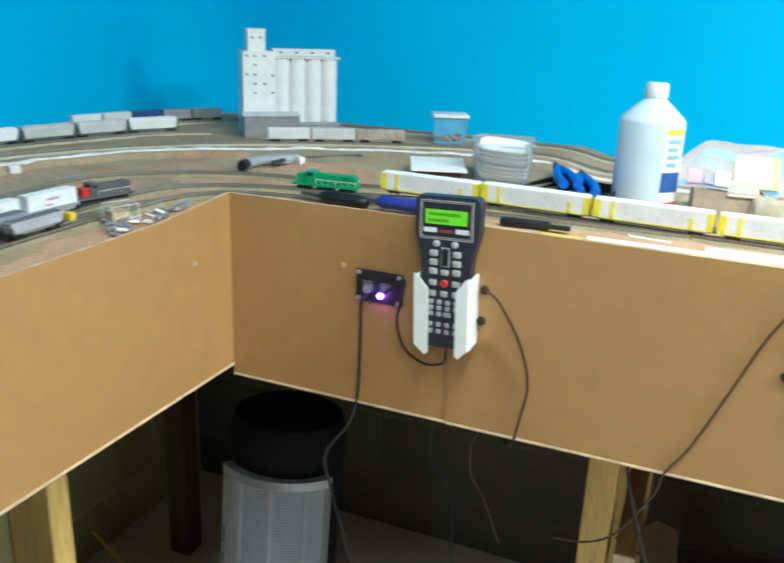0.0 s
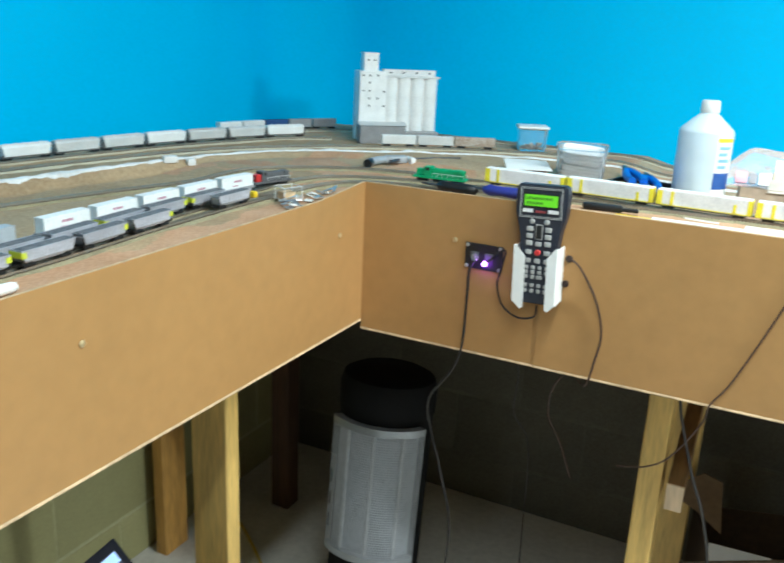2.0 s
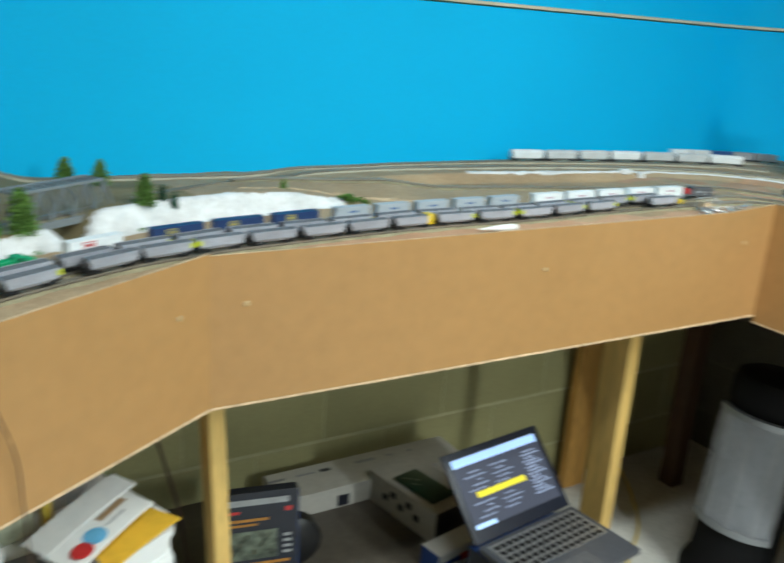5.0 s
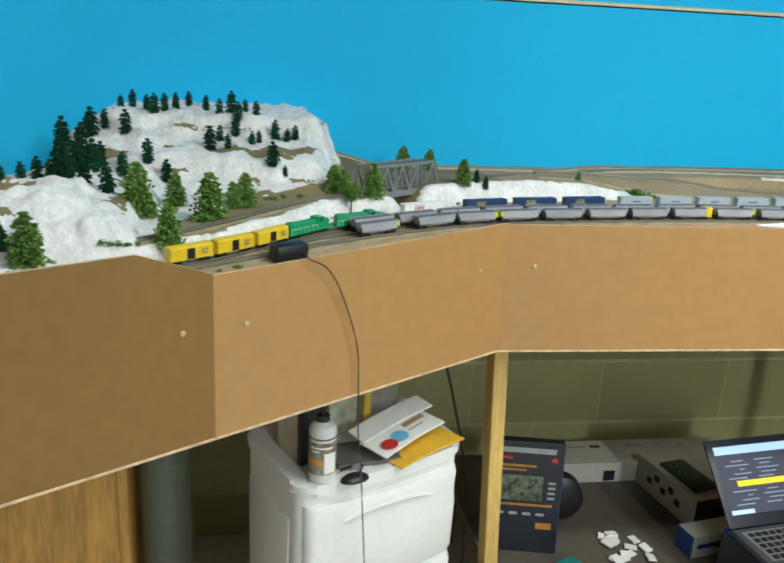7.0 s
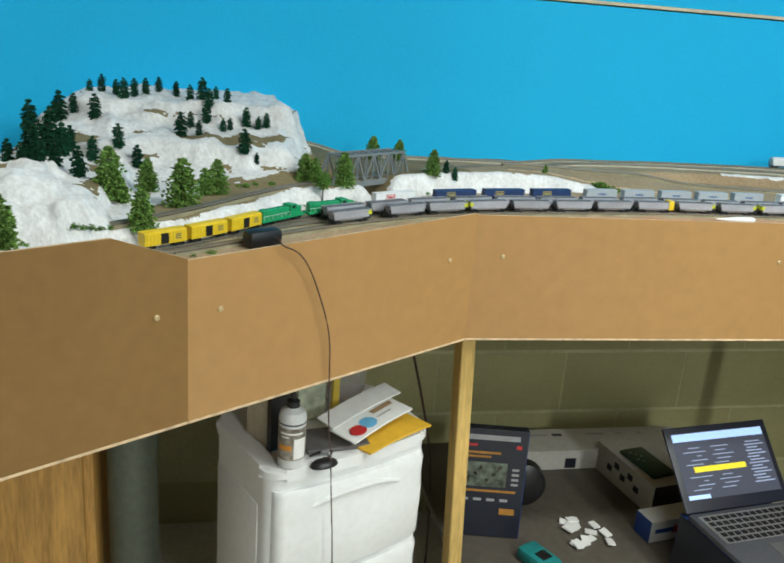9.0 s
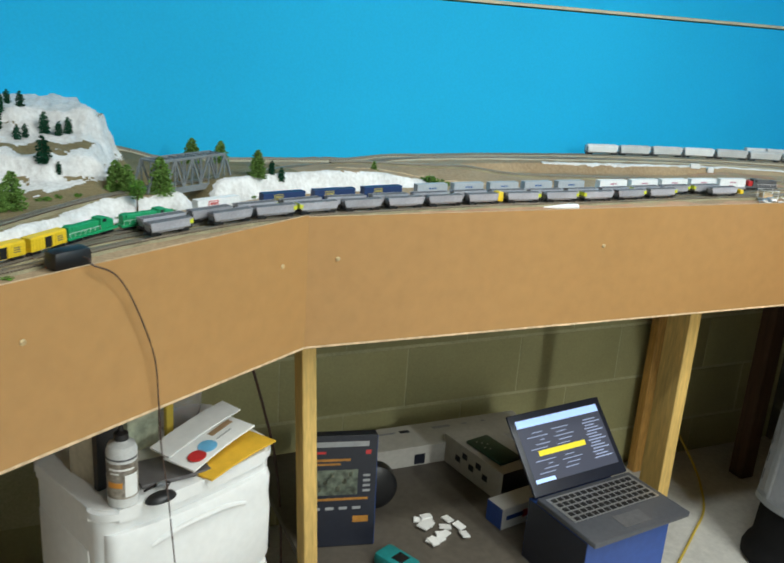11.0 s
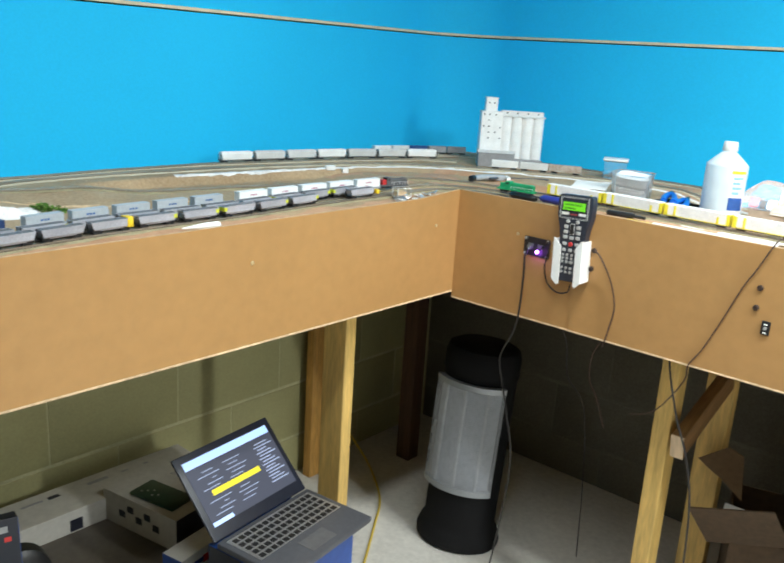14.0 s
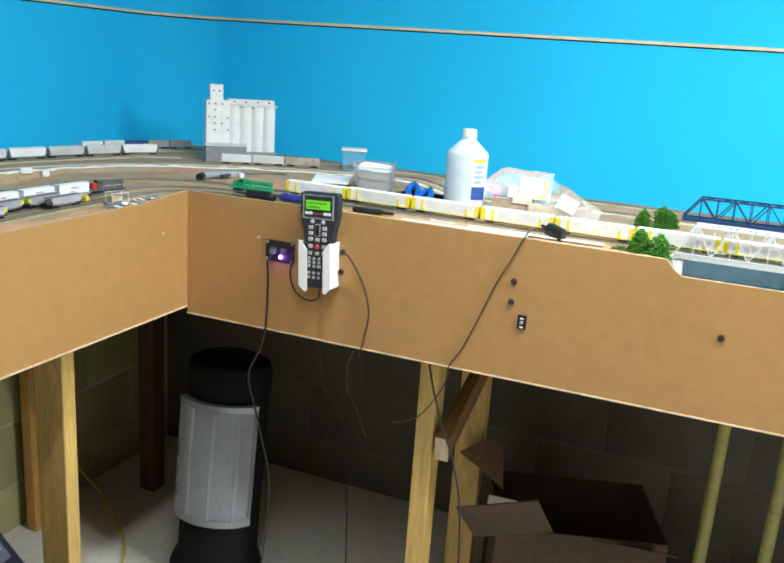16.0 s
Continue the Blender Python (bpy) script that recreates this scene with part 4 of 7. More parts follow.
green.matrix_basis = MAIN.seat(s0, 180)
copy_thing(green, MAIN.seat(s0 + 0.108, 180))
copy_thing(green, MAIN.seat(MAIN.near(0.105, 0.1), 0))
put(MAIN, MAIN.near(-0.139, -0.096), locomotive(CAR_DARK, RED, "black model locomotive with a red nose", 0.085))


def yellow_boxcar():
    ob = gondola(CAR_YELLOW, "yellow model boxcar with a black door", 0.068)
    for sy in (-1, 1):
        bm = bmesh.new()
        add_box(bm, 0.012, 0.0012, 0.0150, pose(0.002, sy * 0.0098, 0.0075))
        part("door", bm, BLACK, ob, "black sliding door")
        bm = bmesh.new()
        for k in range(3):
            add_box(bm, 0.010, 0.0005, 0.0012, pose(-0.020, sy * 0.0099, 0.012 + 0.003 * k))
        part("lettering", bm, CAR_DARK, ob)
    return ob


yb = yellow_boxcar()
s1 = s0 + 0.108 + 0.090
yb.matrix_basis = MAIN.seat(s1)
for k in (1, 2):
    copy_thing(yb, MAIN.seat(s1 + 0.076 * k))


def autorack():
    """White panelled long car with yellow end bands."""
    ob = thing("autorack_car", "white and yellow model auto carrier car", "model train car", None, "auto carrier train")
    L, W, H = 0.146, 0.0185, 0.0265
    bm = bmesh.new()
    add_box(bm, L * 0.985, W, H - 0.002, pose(0, 0, 0.0060), 0.001)
    for k in range(31):
        for sy in (-1, 1):
            add_box(bm, 0.0008, 0.0006, H - 0.007, pose(-L * 0.48 + L * 0.96 * k / 30, sy * W / 2, 0.0085))
    part("side_panel", bm, RACK_WHITE, ob)
    for x0, x1, z0, z1 in ((-0.073, -0.066, 0, 0.97), (-0.050, -0.045, 0, 0.62), (0.046, 0.051, 0, 0.97), (0.064, 0.073, 0, 0.97), (-0.073, 0.073, 0, 0.06)):
        bm = bmesh.new()
        add_box(bm, x1 - x0, W + 0.0014, (H - 0.002) * (z1 - z0), pose((x0 + x1) / 2, 0, 0.0060 + z0 * H))
        part("yellow_band", bm, LEMON, ob)
    bm = bmesh.new()
    add_box(bm, L * 0.98, W * 0.9, 0.0010, pose(0, 0, 0.0060 + H - 0.0022))
    part("roof", bm, CAR_WHITE, ob)
    bm = bmesh.new()
    add_box(bm, L * 0.90, W * 0.8, 0.003, pose(0, 0, 0.0035))
    for sx in (-1, 1):
        add_box(bm, 0.006, 0.003, 0.0016, pose(sx * (L / 2 + 0.002), 0, 0.0045))
    part("underframe", bm, CAR_DARK, ob)
    for sx in (-1, 1):
        truck(ob, sx * 0.054)
    return ob


rack = autorack()
s0 = MAIN.near(0.268, 0.10)
for k in range(11):
    m = MAIN.seat(s0 - 0.1515 * k)
    if k == 0:
        rack.matrix_basis = m
    else:
        copy_thing(rack, m)


# ---- bridges ----
def truss_bridge(L, W, H, mat, panels, label, m, deck_mat, slim=0.0016):
    ob = thing("truss_bridge", label, "model bridge", m, "truss bridges")
    x = [-L / 2 + L * k / panels for k in range(panels + 1)]

    def beam(a, b, r=slim, name="truss_beam"):
        a, b = Vector(a), Vector(b)
        d = b - a
        bm = bmesh.new()
        add_box(bm, d.length, 2 * r, 2 * r, pose(d.length / 2, 0, -r))
        part(name, bm, mat, ob, "", Matrix.Translation(a) @ d.to_track_quat("X", "Z").to_matrix().to_4x4())

    for sy in (-1, 1):
        y = sy * W / 2
        beam((x[0], y, 0), (x[-1], y, 0), slim * 1.5, "bottom_chord")
        beam((x[1], y, H), (x[-2], y, H), slim * 1.4, "top_chord")
        beam((x[0], y, 0), (x[1], y, H), slim * 1.3, "end_post")
        beam((x[-1], y, 0), (x[-2], y, H), slim * 1.3, "end_post")
        for k in range(1, panels - 1):
            if k % 2:
                beam((x[k], y, H), (x[k + 1], y, 0))
            else:
                beam((x[k], y, 0), (x[k + 1], y, H))
            beam((x[k], y, 0), (x[k], y, H), slim * 0.8)
        beam((x[-2], y, 0), (x[-2], y, H), slim * 0.8)
    for k in range(1, panels):
        beam((x[k], -W / 2, H), (x[k], W / 2, H), slim, "cross_strut")
        if k < panels - 1:
            beam((x[k], -W / 2, H), (x[k + 1], W / 2, H), 0.6 * slim, "brace")
            beam((x[k], W / 2, H), (x[k + 1], -W / 2, H), 0.6 * slim, "brace")
    bm = bmesh.new()
    add_box(bm, L, W * 1.02, 0.005, pose(0, 0, -0.006))
    for sy in (-1, 1):
        add_box(bm, L, 0.003, 0.008, pose(0, sy * W * 0.5, -0.009))
    part("deck", bm, deck_mat, ob)
    return ob


truss_bridge(0.210, 0.040, 0.053, TRUSS_GREY, 10, "grey steel model truss bridge over a gully", pose(-0.208, -1.494, 1.2275, 0, 0, -56.4), TRUSS_GREY, 0.0014)
truss_bridge(0.248, 0.042, 0.053, TRUSS_WHITE, 8, "white model truss bridge with the train inside", pose(1.148, 0.08, 1.2255, 0, 0, 0), TRUSS_WHITE, 0.0012)
truss_bridge(0.30, 0.046, 0.050, TRUSS_BLUE, 8, "dark blue model truss bridge near the backdrop", pose(1.16, 0.60, 1.2120, 0, 0, 2), TRUSS_BLUE, 0.0013)
for sx in (-0.12, 0.12):
    bm = bmesh.new()
    add_box(bm, 0.03, 0.05, 0.054, None, 0.002, 0.8)
    solo("bridge_abutment", bm, PLASTER, "white plaster abutment under the bridge", "abutment", pose(1.148 + sx, 0.08, 1.168), "bridge abutments")


# ---- trees ----
def conifer(name, mat, height, spread, label, seed, layers=11, slim=0.6, boughs=11, stout=1.0):
    """A wire-trunk model tree: whorls of short boughs, each a spray of small ragged tufts."""
    rnd = random.Random(seed)
    ob = thing(name, label, "model tree", None, "model conifers")
    bm = bmesh.new()
    add_cyl(bm, height * 0.035, height * 0.012, height * 0.95, None, 6)
    part("trunk", bm, BARK, ob)
    verts, faces = [], []

    def tuft(c, d, long, wide):
        """A small four-sided blade from c along d."""
        side = d.cross(Vector((rnd.uniform(-1, 1), rnd.uniform(-1, 1), rnd.uniform(-1, 1)))).normalized()
        up = d.cross(side).normalized()
        base = len(verts)
        verts.extend([c, c + d * long * 0.55 + side * wide, c + d * long * 0.55 - side * 0.5 * wide + up * wide, c + d * long * 0.55 - side * 0.5 * wide - up * wide, c + d * long])
        faces.extend([[base + i for i in f] for f in ((0, 1, 2), (0, 2, 3), (0, 3, 1), (4, 2, 1), (4, 3, 2), (4, 1, 3))])

    for k in range(layers):
        t = k / (layers - 1)
        r = spread * ((1 - t) ** slim * rnd.uniform(0.80, 1.15) * min(1.0, 0.78 + 2.0 * t) + 0.07)
        n = max(6, int(boughs * (1 - 0.45 * t)))
        for j in range(n):
            a = 2 * math.pi * (j + rnd.random() * 0.9) / n + k
            out = r * rnd.uniform(0.62, 1.18)
            z = height * (0.07 + 0.88 * t + rnd.uniform(-0.034, 0.034))
            way = Vector((math.cos(a), math.sin(a), 0))
            for u in (0.12, 0.36, 0.62, 0.84):
                c = way * out * u + Vector((0, 0, z - 0.30 * out * u * u))
                for _ in range(4 if u > 0.3 else 2):
                    b = a + rnd.uniform(-0.9, 0.9)
                    d = Vector((math.cos(b), math.sin(b), rnd.uniform(-0.30, 0.42))).normalized()
                    tuft(c, d, height * rnd.uniform(0.055, 0.105), height * rnd.uniform(0.014, 0.024) * stout)
    for _ in range(10):
        d = Vector((rnd.uniform(-0.5, 0.5), rnd.uniform(-0.5, 0.5), 1)).normalized()
        tuft(Vector((0, 0, height * rnd.uniform(0.86, 0.95))), d, height * 0.09, height * 0.022)
    me = bpy.data.meshes.new("crown")
    me.from_pydata(verts, [], faces)
    me.materials.append(mat)
    crown = new("crown", me)
    crown.parent = ob
    return ob


def leafy(mat, height, seed, label, low=0.69, wide=0.25):
    """A small broadleaf model tree: bare trunk, forked limbs, a crown of leaf clumps."""
    rnd = random.Random(seed)
    ob = thing("broadleaf_tree", label, "model tree")
    bm = bmesh.new()
    add_cyl(bm, height * 0.03, height * 0.016, height * 0.6, None, 6)
    for k in range(5):
        a = 1.26 * k
        add_tube(bm, [(0, 0, height * (0.36 + 0.04 * k)), (0.2 * height * math.cos(a), 0.2 * height * math.sin(a), height * (0.58 + 0.05 * k))], height * 0.012, 5, 1)
    part("trunk", bm, BARK, ob)
    verts, faces = [], []
    for _ in range(int(420 * (wide / 0.25) ** 2)):
        d = Vector((rnd.gauss(0, 1), rnd.gauss(0, 1), rnd.gauss(0, 1))).normalized() * rnd.uniform(0.45, 1.0)
        c = Vector((d.x * wide * height, d.y * wide * height, height * (low + (1 - low) * d.z)))
        s = height * rnd.uniform(0.03, 0.06)
        base = len(verts)
        verts.extend([c + Vector((rnd.uniform(-1, 1), rnd.uniform(-1, 1), rnd.uniform(-1, 1))) * s for _ in range(4)])
        faces.extend([[base + i for i in f] for f in ((0, 1, 2), (0, 2, 3), (0, 3, 1), (1, 3, 2))])
    me = bpy.data.meshes.new("crown")
    me.from_pydata(verts, [], faces)
    me.materials.append(mat)
    crown = new("crown", me)
    crown.parent = ob
    return ob


def bush(mat, size, seed, label):
    rnd = random.Random(seed)
    ob = thing("model_bush", label, "model bush", None, "model bushes")
    bm = bmesh.new()
    for _ in range(150):
        d = Vector((rnd.gauss(0, 1), rnd.gauss(0, 1), abs(rnd.gauss(0, 1)))).normalized() * size * rnd.uniform(0.3, 1.0)
        d.z *= 0.7
        s = size * rnd.uniform(0.10, 0.22)
        vs = [bm.verts.new(d + Vector((rnd.uniform(-1, 1), rnd.uniform(-1, 1), rnd.uniform(-1, 1))) * s) for _ in range(4)]
        for f in ((0, 1, 2), (0, 2, 3), (0, 3, 1), (1, 3, 2)):
            bm.faces.new([vs[i] for i in f])
    part("foliage", bm, mat, ob)
    return ob


def plant(proto, x, y, scale=1.0, turn=0.0, first=False, sink=0.002):
    m = pose(x, y, ground(x, y) - sink, 0, 0, turn) @ Matrix.Scale(scale, 4)
    if first:
        proto.matrix_basis = m
        return proto
    made = copy_thing(proto, pose(0, 0, 0))
    made.matrix_basis = m
    return made


firs = [conifer("fir_tree", FIR, 0.046, 0.0115, "dark green model fir tree on the white mountain", k, 9, 0.30, 13, 1.7) for k in range(3)]
spruces = [conifer("spruce_tree", SPRUCE, 0.064, 0.0240, "bright green model spruce tree beside the branch track", 10 + k, 13, 0.55, 16, 1.2) for k in range(3)]
bushes = [bush(BRUSH, 0.012, 20 + k, "leafy green model bush") for k in range(2)]
rnd = random.Random(4)
ridge_firs = [(-0.46, -2.056, 0.66), (-0.45, -2.03, 0.78), (-0.46, -2.002, 0.72), (-0.42, -1.982, 0.95), (-0.46, -1.965, 0.82), (-0.48, -1.943, 0.75), (-0.51, -1.918, 0.72), (-0.503, -1.88, 0.74), (-0.42, -1.847, 0.75), (-0.41, -1.821, 1.0), (-0.501, -1.794, 0.62), (-0.41, -1.769, 0.72), (-0.391, -1.806, 0.85), (-0.365, -1.811, 0.95)]
flank_firs = [(-0.405, -2.168, 1.5), (-0.37, -2.103, 1.34), (-0.389, -2.078, 0.86), (-0.362, -2.033, 1.09), (0.075, -2.154, 0.9), (0.08, -2.12, 0.75), (0.08, -2.096, 0.82), (0.09, -2.059, 1.26), (-0.152, -2.083, 1.4), (-0.209, -2.113, 1.34), (-0.163, -2.062, 1.3), (-0.204, -2.055, 1.0), (0.033, -2.003, 1.1), (-0.186, -2.013, 0.98), (0.09, -2.075, 0.72), (0.03, -2.037, 0.95), (0.324, -2.085, 0.9), (-0.02, -2.075, 1.2), (-0.08, -2.095, 1.3), (-0.26, -2.10, 1.2)]
slope_firs = [(-0.199, -1.969, 0.99), (-0.179, -1.933, 0.91), (-0.294, -1.86, 1.04), (-0.3, -1.825, 0.69), (-0.345, -1.843, 0.72), (-0.334, -1.777, 0.62), (-0.346, -1.763, 0.56), (-0.358, -1.729, 0.87), (-0.348, -1.704, 0.67), (-0.362, -1.687, 0.7), (-0.187, -1.712, 0.48), (-0.198, -1.736, 1.05), (-0.26, -1.312, 0.61), (-0.255, -1.293, 0.61), (-0.192, -1.629, 0.31)]
for k, (x, y, size) in enumerate(ridge_firs + flank_firs + slope_firs):
    plant(firs[k % 3], x, y, size, rnd.uniform(0, 360), k < 3)
spruce_spots = [(0.33, -2.051, 1.12), (0.054, -1.953, 1.28), (0.052, -1.936, 0.65), (-0.034, -1.903, 0.92), (0.208, -1.889, 1.0), (0.069, -1.839, 1.25), (-0.022, -1.806, 0.75), (-0.036, -1.785, 0.96), (-0.155, -1.621, 0.92), (-0.136, -1.604, 0.8), (-0.142, -1.547, 1.04), (-0.52, -1.425, 0.95), (-0.50, -1.365, 0.85), (-0.237, -1.347, 0.83), (-0.347, -1.053, 0.33), (1.32, 0.33, 0.75)]
for k, (x, y, size) in enumerate(spruce_spots):
    plant(spruces[k % 3], x, y, size, 40 * k, k < 3)
bush_spots = [(0.274, -1.971, 0.8), (0.268, -1.962, 0.75), (0.259, -1.953, 0.85), (0.248, -1.942, 0.7), (0.233, -1.932, 0.65), (0.315, -2.026, 0.6), (-0.089, -1.748, 0.7), (-0.089, -1.735, 0.8), (-0.101, -1.718, 0.8), (-0.109, -1.687, 0.75), (0.042, -1.706, 0.85), (0.055, -1.724, 0.8), (-0.004, -1.671, 0.6), (-0.057, -1.632, 0.45), (-0.115, -1.532, 0.8), (0.246, -1.79, 0.75), (0.262, -1.815, 0.6), (-0.318, -0.925, 2.0), (-0.318, -0.890, 1.5), (-0.203, -1.363, 0.6), (-0.33, -1.05, 0.4), (0.932, 0.045, 1.2), (0.918, 0.040, 0.8)]
for k, (x, y, size) in enumerate(bush_spots):
    plant(bushes[k % 2], x, y, size, 70 * k, k < 2)
oak = leafy(BRUSH, 0.052, 31, "green broadleaf model tree with a bare trunk")
plant(oak, -0.082, -1.594, 1.13, 0, True)
PINE_GREEN = material("pine_foliage", (0.070, 0.21, 0.03), 0.95, 0, 500, 0.3, 0.2, 120, random=0.2, island=0.5, spec=0.1)
round_trees = [conifer("pine_tree", PINE_GREEN, 0.050, 0.0225, "bushy green layered model tree by the bridge", 40 + k, 12, 0.24, 24, 1.7) for k in range(2)]
for k, (x, y, s) in enumerate(((0.963, 0.046, 0.92), (0.998, 0.042, 1.12), (0.933, 0.430, 0.86), (0.974, 0.436, 1.05), (0.992, 0.452, 0.8), (1.30, 0.33, 1.1))):
    plant(round_trees[k % 2], x, y, s, 50 * k, k < 2, 0.003)

# ---- grain elevator ----
def grain_elevator(m):
    ob = thing("grain_elevator", "tall white model grain elevator with grey sheds", "model building", m)
    bm = bmesh.new()
    add_box(bm, 0.066, 0.060, 0.166, pose(0.033, 0.030, 0), 0.0006)
    part("headhouse", bm, CAR_WHITE, ob)
    bm = bmesh.new()
    add_box(bm, 0.036, 0.036, 0.040, pose(0.030, 0.030, 0.166), 0.0006)
    add_box(bm, 0.038, 0.038, 0.003, pose(0.030, 0.030, 0.206))
    part("penthouse", bm, CAR_WHITE, ob)
    for k in range(4):
        for row in (0, 1):
            bm = bmesh.new()
            add_cyl(bm, 0.0172, 0.0172, 0.153, None, 24)
            part("silo", bm, CAR_WHITE, ob, "", pose(0.081 + 0.0335 * k, 0.018 + 0.030 * row, 0), True)
    bm = bmesh.new()
    add_box(bm, 0.136, 0.066, 0.004, pose(0.133, 0.033, 0.153), 0.0005)
    add_box(bm, 0.132, 0.022, 0.014, pose(0.131, 0.036, 0.157), 0.0005)
    part("gallery", bm, HOPPER_GREY, ob, "grey roof gallery")
    for k in range(4):
        bm = bmesh.new()
        add_box(bm, 0.006, 0.0008, 0.004, pose(0.082 + 0.033 * k, 0.0246, 0.162))
        part("gallery_window", bm, CAR_DARK, ob)
    for wx, wz in ((0.008, 0.155), (0.024, 0.155), (0.044, 0.155), (0.024, 0.138), (0.008, 0.119), (0.024, 0.119), (0.060, 0.117), (0.024, 0.101), (0.044, 0.101), (0.024, 0.083), (0.060, 0.083), (0.022, 0.190), (0.038, 0.190)):
        bm = bmesh.new()
        add_box(bm, 0.0042, 0.0012, 0.0042, pose(wx, 0.0 if wz < 0.166 else 0.012, wz))
        part("window", bm, CAR_DARK, ob)
    bm = bmesh.new()
    add_box(bm, 0.112, 0.046, 0.044, pose(0.050, -0.024, 0), 0.0006)
    part("shed", bm, CAR_GREY, ob, "plain grey truck shed")
    bm = bmesh.new()
    vs = add_prism(bm, [(-0.026, 0.0), (0.026, 0.0), (0.0, 0.007)], -0.058, 0.058)
    moved(bm, vs, pose(0.050, -0.024, 0.044, 0, 0, 90) @ pose(0, 0, 0, 90, 0, 0))
    part("shed_roof", bm, HOPPER_GREY, ob)
    bm = bmesh.new()
    add_box(bm, 0.085, 0.030, 0.024, pose(0.150, -0.018, 0), 0.0006)
    add_box(bm, 0.089, 0.034, 0.002, pose(0.150, -0.018, 0.024))
    part("loading_shed", bm, CAR_GREY, ob)
    return ob


grain_elevator(pose(-0.275, 0.462, 1.2205, 0, 0, 42))


# ---- things on the deck ----
def deck_at(x, y, lift=0.0, turn=0.0, rx=0.0, ry=0.0):
    return pose(x, y, ground(x, y) + lift, rx, ry, turn)


def squeeze_bottle(m):
    ob = thing("alcohol_bottle", "translucent white rubbing alcohol bottle with a printed label", "bottle", m)
    bm = bmesh.new()
    add_lathe(bm, [(0.038, 0.0), (0.0425, 0.003), (0.0440, 0.012), (0.0440, 0.129), (0.0432, 0.133), (0.0405, 0.137), (0.0180, 0.160), (0.0145, 0.163), (0.0130, 0.168)], None, 36)
    body = material("hdpe_white", (0.66, 0.75, 0.81), 0.38, 0, 30, 0.03, 0.05)
    body.node_tree.nodes["Principled BSDF"].inputs["Subsurface Weight"].default_value = 0.7
    body.node_tree.nodes["Principled BSDF"].inputs["Subsurface Radius"].default_value = (0.02, 0.02, 0.02)
    part("body", bm, body, ob, "", None, True)
    bm = bmesh.new()
    add_lathe(bm, [(0.0150, 0.165), (0.0157, 0.166), (0.0150, 0.184), (0.0135, 0.187), (0.0, 0.187)], None, 24)
    part("cap", bm, WHITE, ob, "white ribbed screw cap", None, True)

    def wrap(name, a0, a1, z0, z1, mat, out):
        bm = bmesh.new()
        n = 12
        ring = [[bm.verts.new(((0.0440 + o) * math.cos(a0 + (a1 - a0) * k / n), (0.0440 + o) * math.sin(a0 + (a1 - a0) * k / n), z)) for o, z in ((out, z0), (out, z1), (out - 0.0004, z1), (out - 0.0004, z0))] for k in range(n + 1)]
        for a, b in zip(ring, ring[1:]):
            for i in range(4):
                bm.faces.new((a[i], a[(i + 1) % 4], b[(i + 1) % 4], b[i]))
        part(name, bm, mat, ob, "", None, True)

    label_blue = material("label_blue", (0.03, 0.10, 0.36), 0.4, 0, 100, 0.1, 0)
    label_cyan = material("label_cyan", (0.25, 0.50, 0.68), 0.4, 0, 100, 0.1, 0)
    a = radians(-58)
    wrap("label", a, a + 0.82, 0.010, 0.124, PAPER, 0.0006)
    wrap("label_band", a, a + 0.82, 0.030, 0.060, label_blue, 0.0010)
    wrap("label_band", a, a + 0.82, 0.008, 0.015, RED, 0.0010)
    wrap("label_band", a, a + 0.82, 0.116, 0.123, LEMON, 0.0010)
    for k in range(4):
        wrap("text_bar", a + 0.1, a + 0.5 + 0.15 * (k % 2), 0.068 + 0.0115 * k, 0.074 + 0.0115 * k, label_cyan, 0.0010)
    return ob


squeeze_bottle(deck_at(0.533, 0.335, -0.0005) @ Matrix.Diagonal((1.10, 0.92, 1.0, 1)))


def squared(bm):
    """Pushes a turned shape out into a rounded square."""
    for v in bm.verts:
        a = math.atan2(v.co.y, v.co.x)
        f = (abs(math.cos(a)) ** 5 + abs(math.sin(a)) ** 5) ** -0.2
        v.co.x, v.co.y = v.co.x * f * 0.93, v.co.y * f * 0.93


MILKY = glass("milky_plastic", (0.95, 0.96, 0.97), 0.15, 0.13)


def cup_tub(m):
    ob = thing("plastic_tub", "square clear deli tub holding stacked white lids", "tub", m)
    bm = bmesh.new()
    add_lathe(bm, [(0.048, 0.0), (0.052, 0.060), (0.0545, 0.062), (0.0545, 0.066), (0.052, 0.066), (0.0505, 0.060), (0.047, 0.002), (0.0, 0.002)], None, 32)
    squared(bm)
    part("tub", bm, MILKY, ob, "", None, True)
    for k in range(6):
        bm = bmesh.new()
        add_lathe(bm, [(0.037, 0.0), (0.0425, 0.0075), (0.0440, 0.0075), (0.0440, 0.0098), (0.042, 0.0098), (0.037, 0.002), (0.0, 0.002)], None, 28)
        squared(bm)
        part("cup", bm, WHITE, ob, "", pose(0.001 * (k % 2), 0.0005 * k, 0.0065 + 0.0082 * k, 3 * (k % 3), 4, 0), True)
    return ob


cup_tub(deck_at(0.313, 0.310, 0.0010, 12))


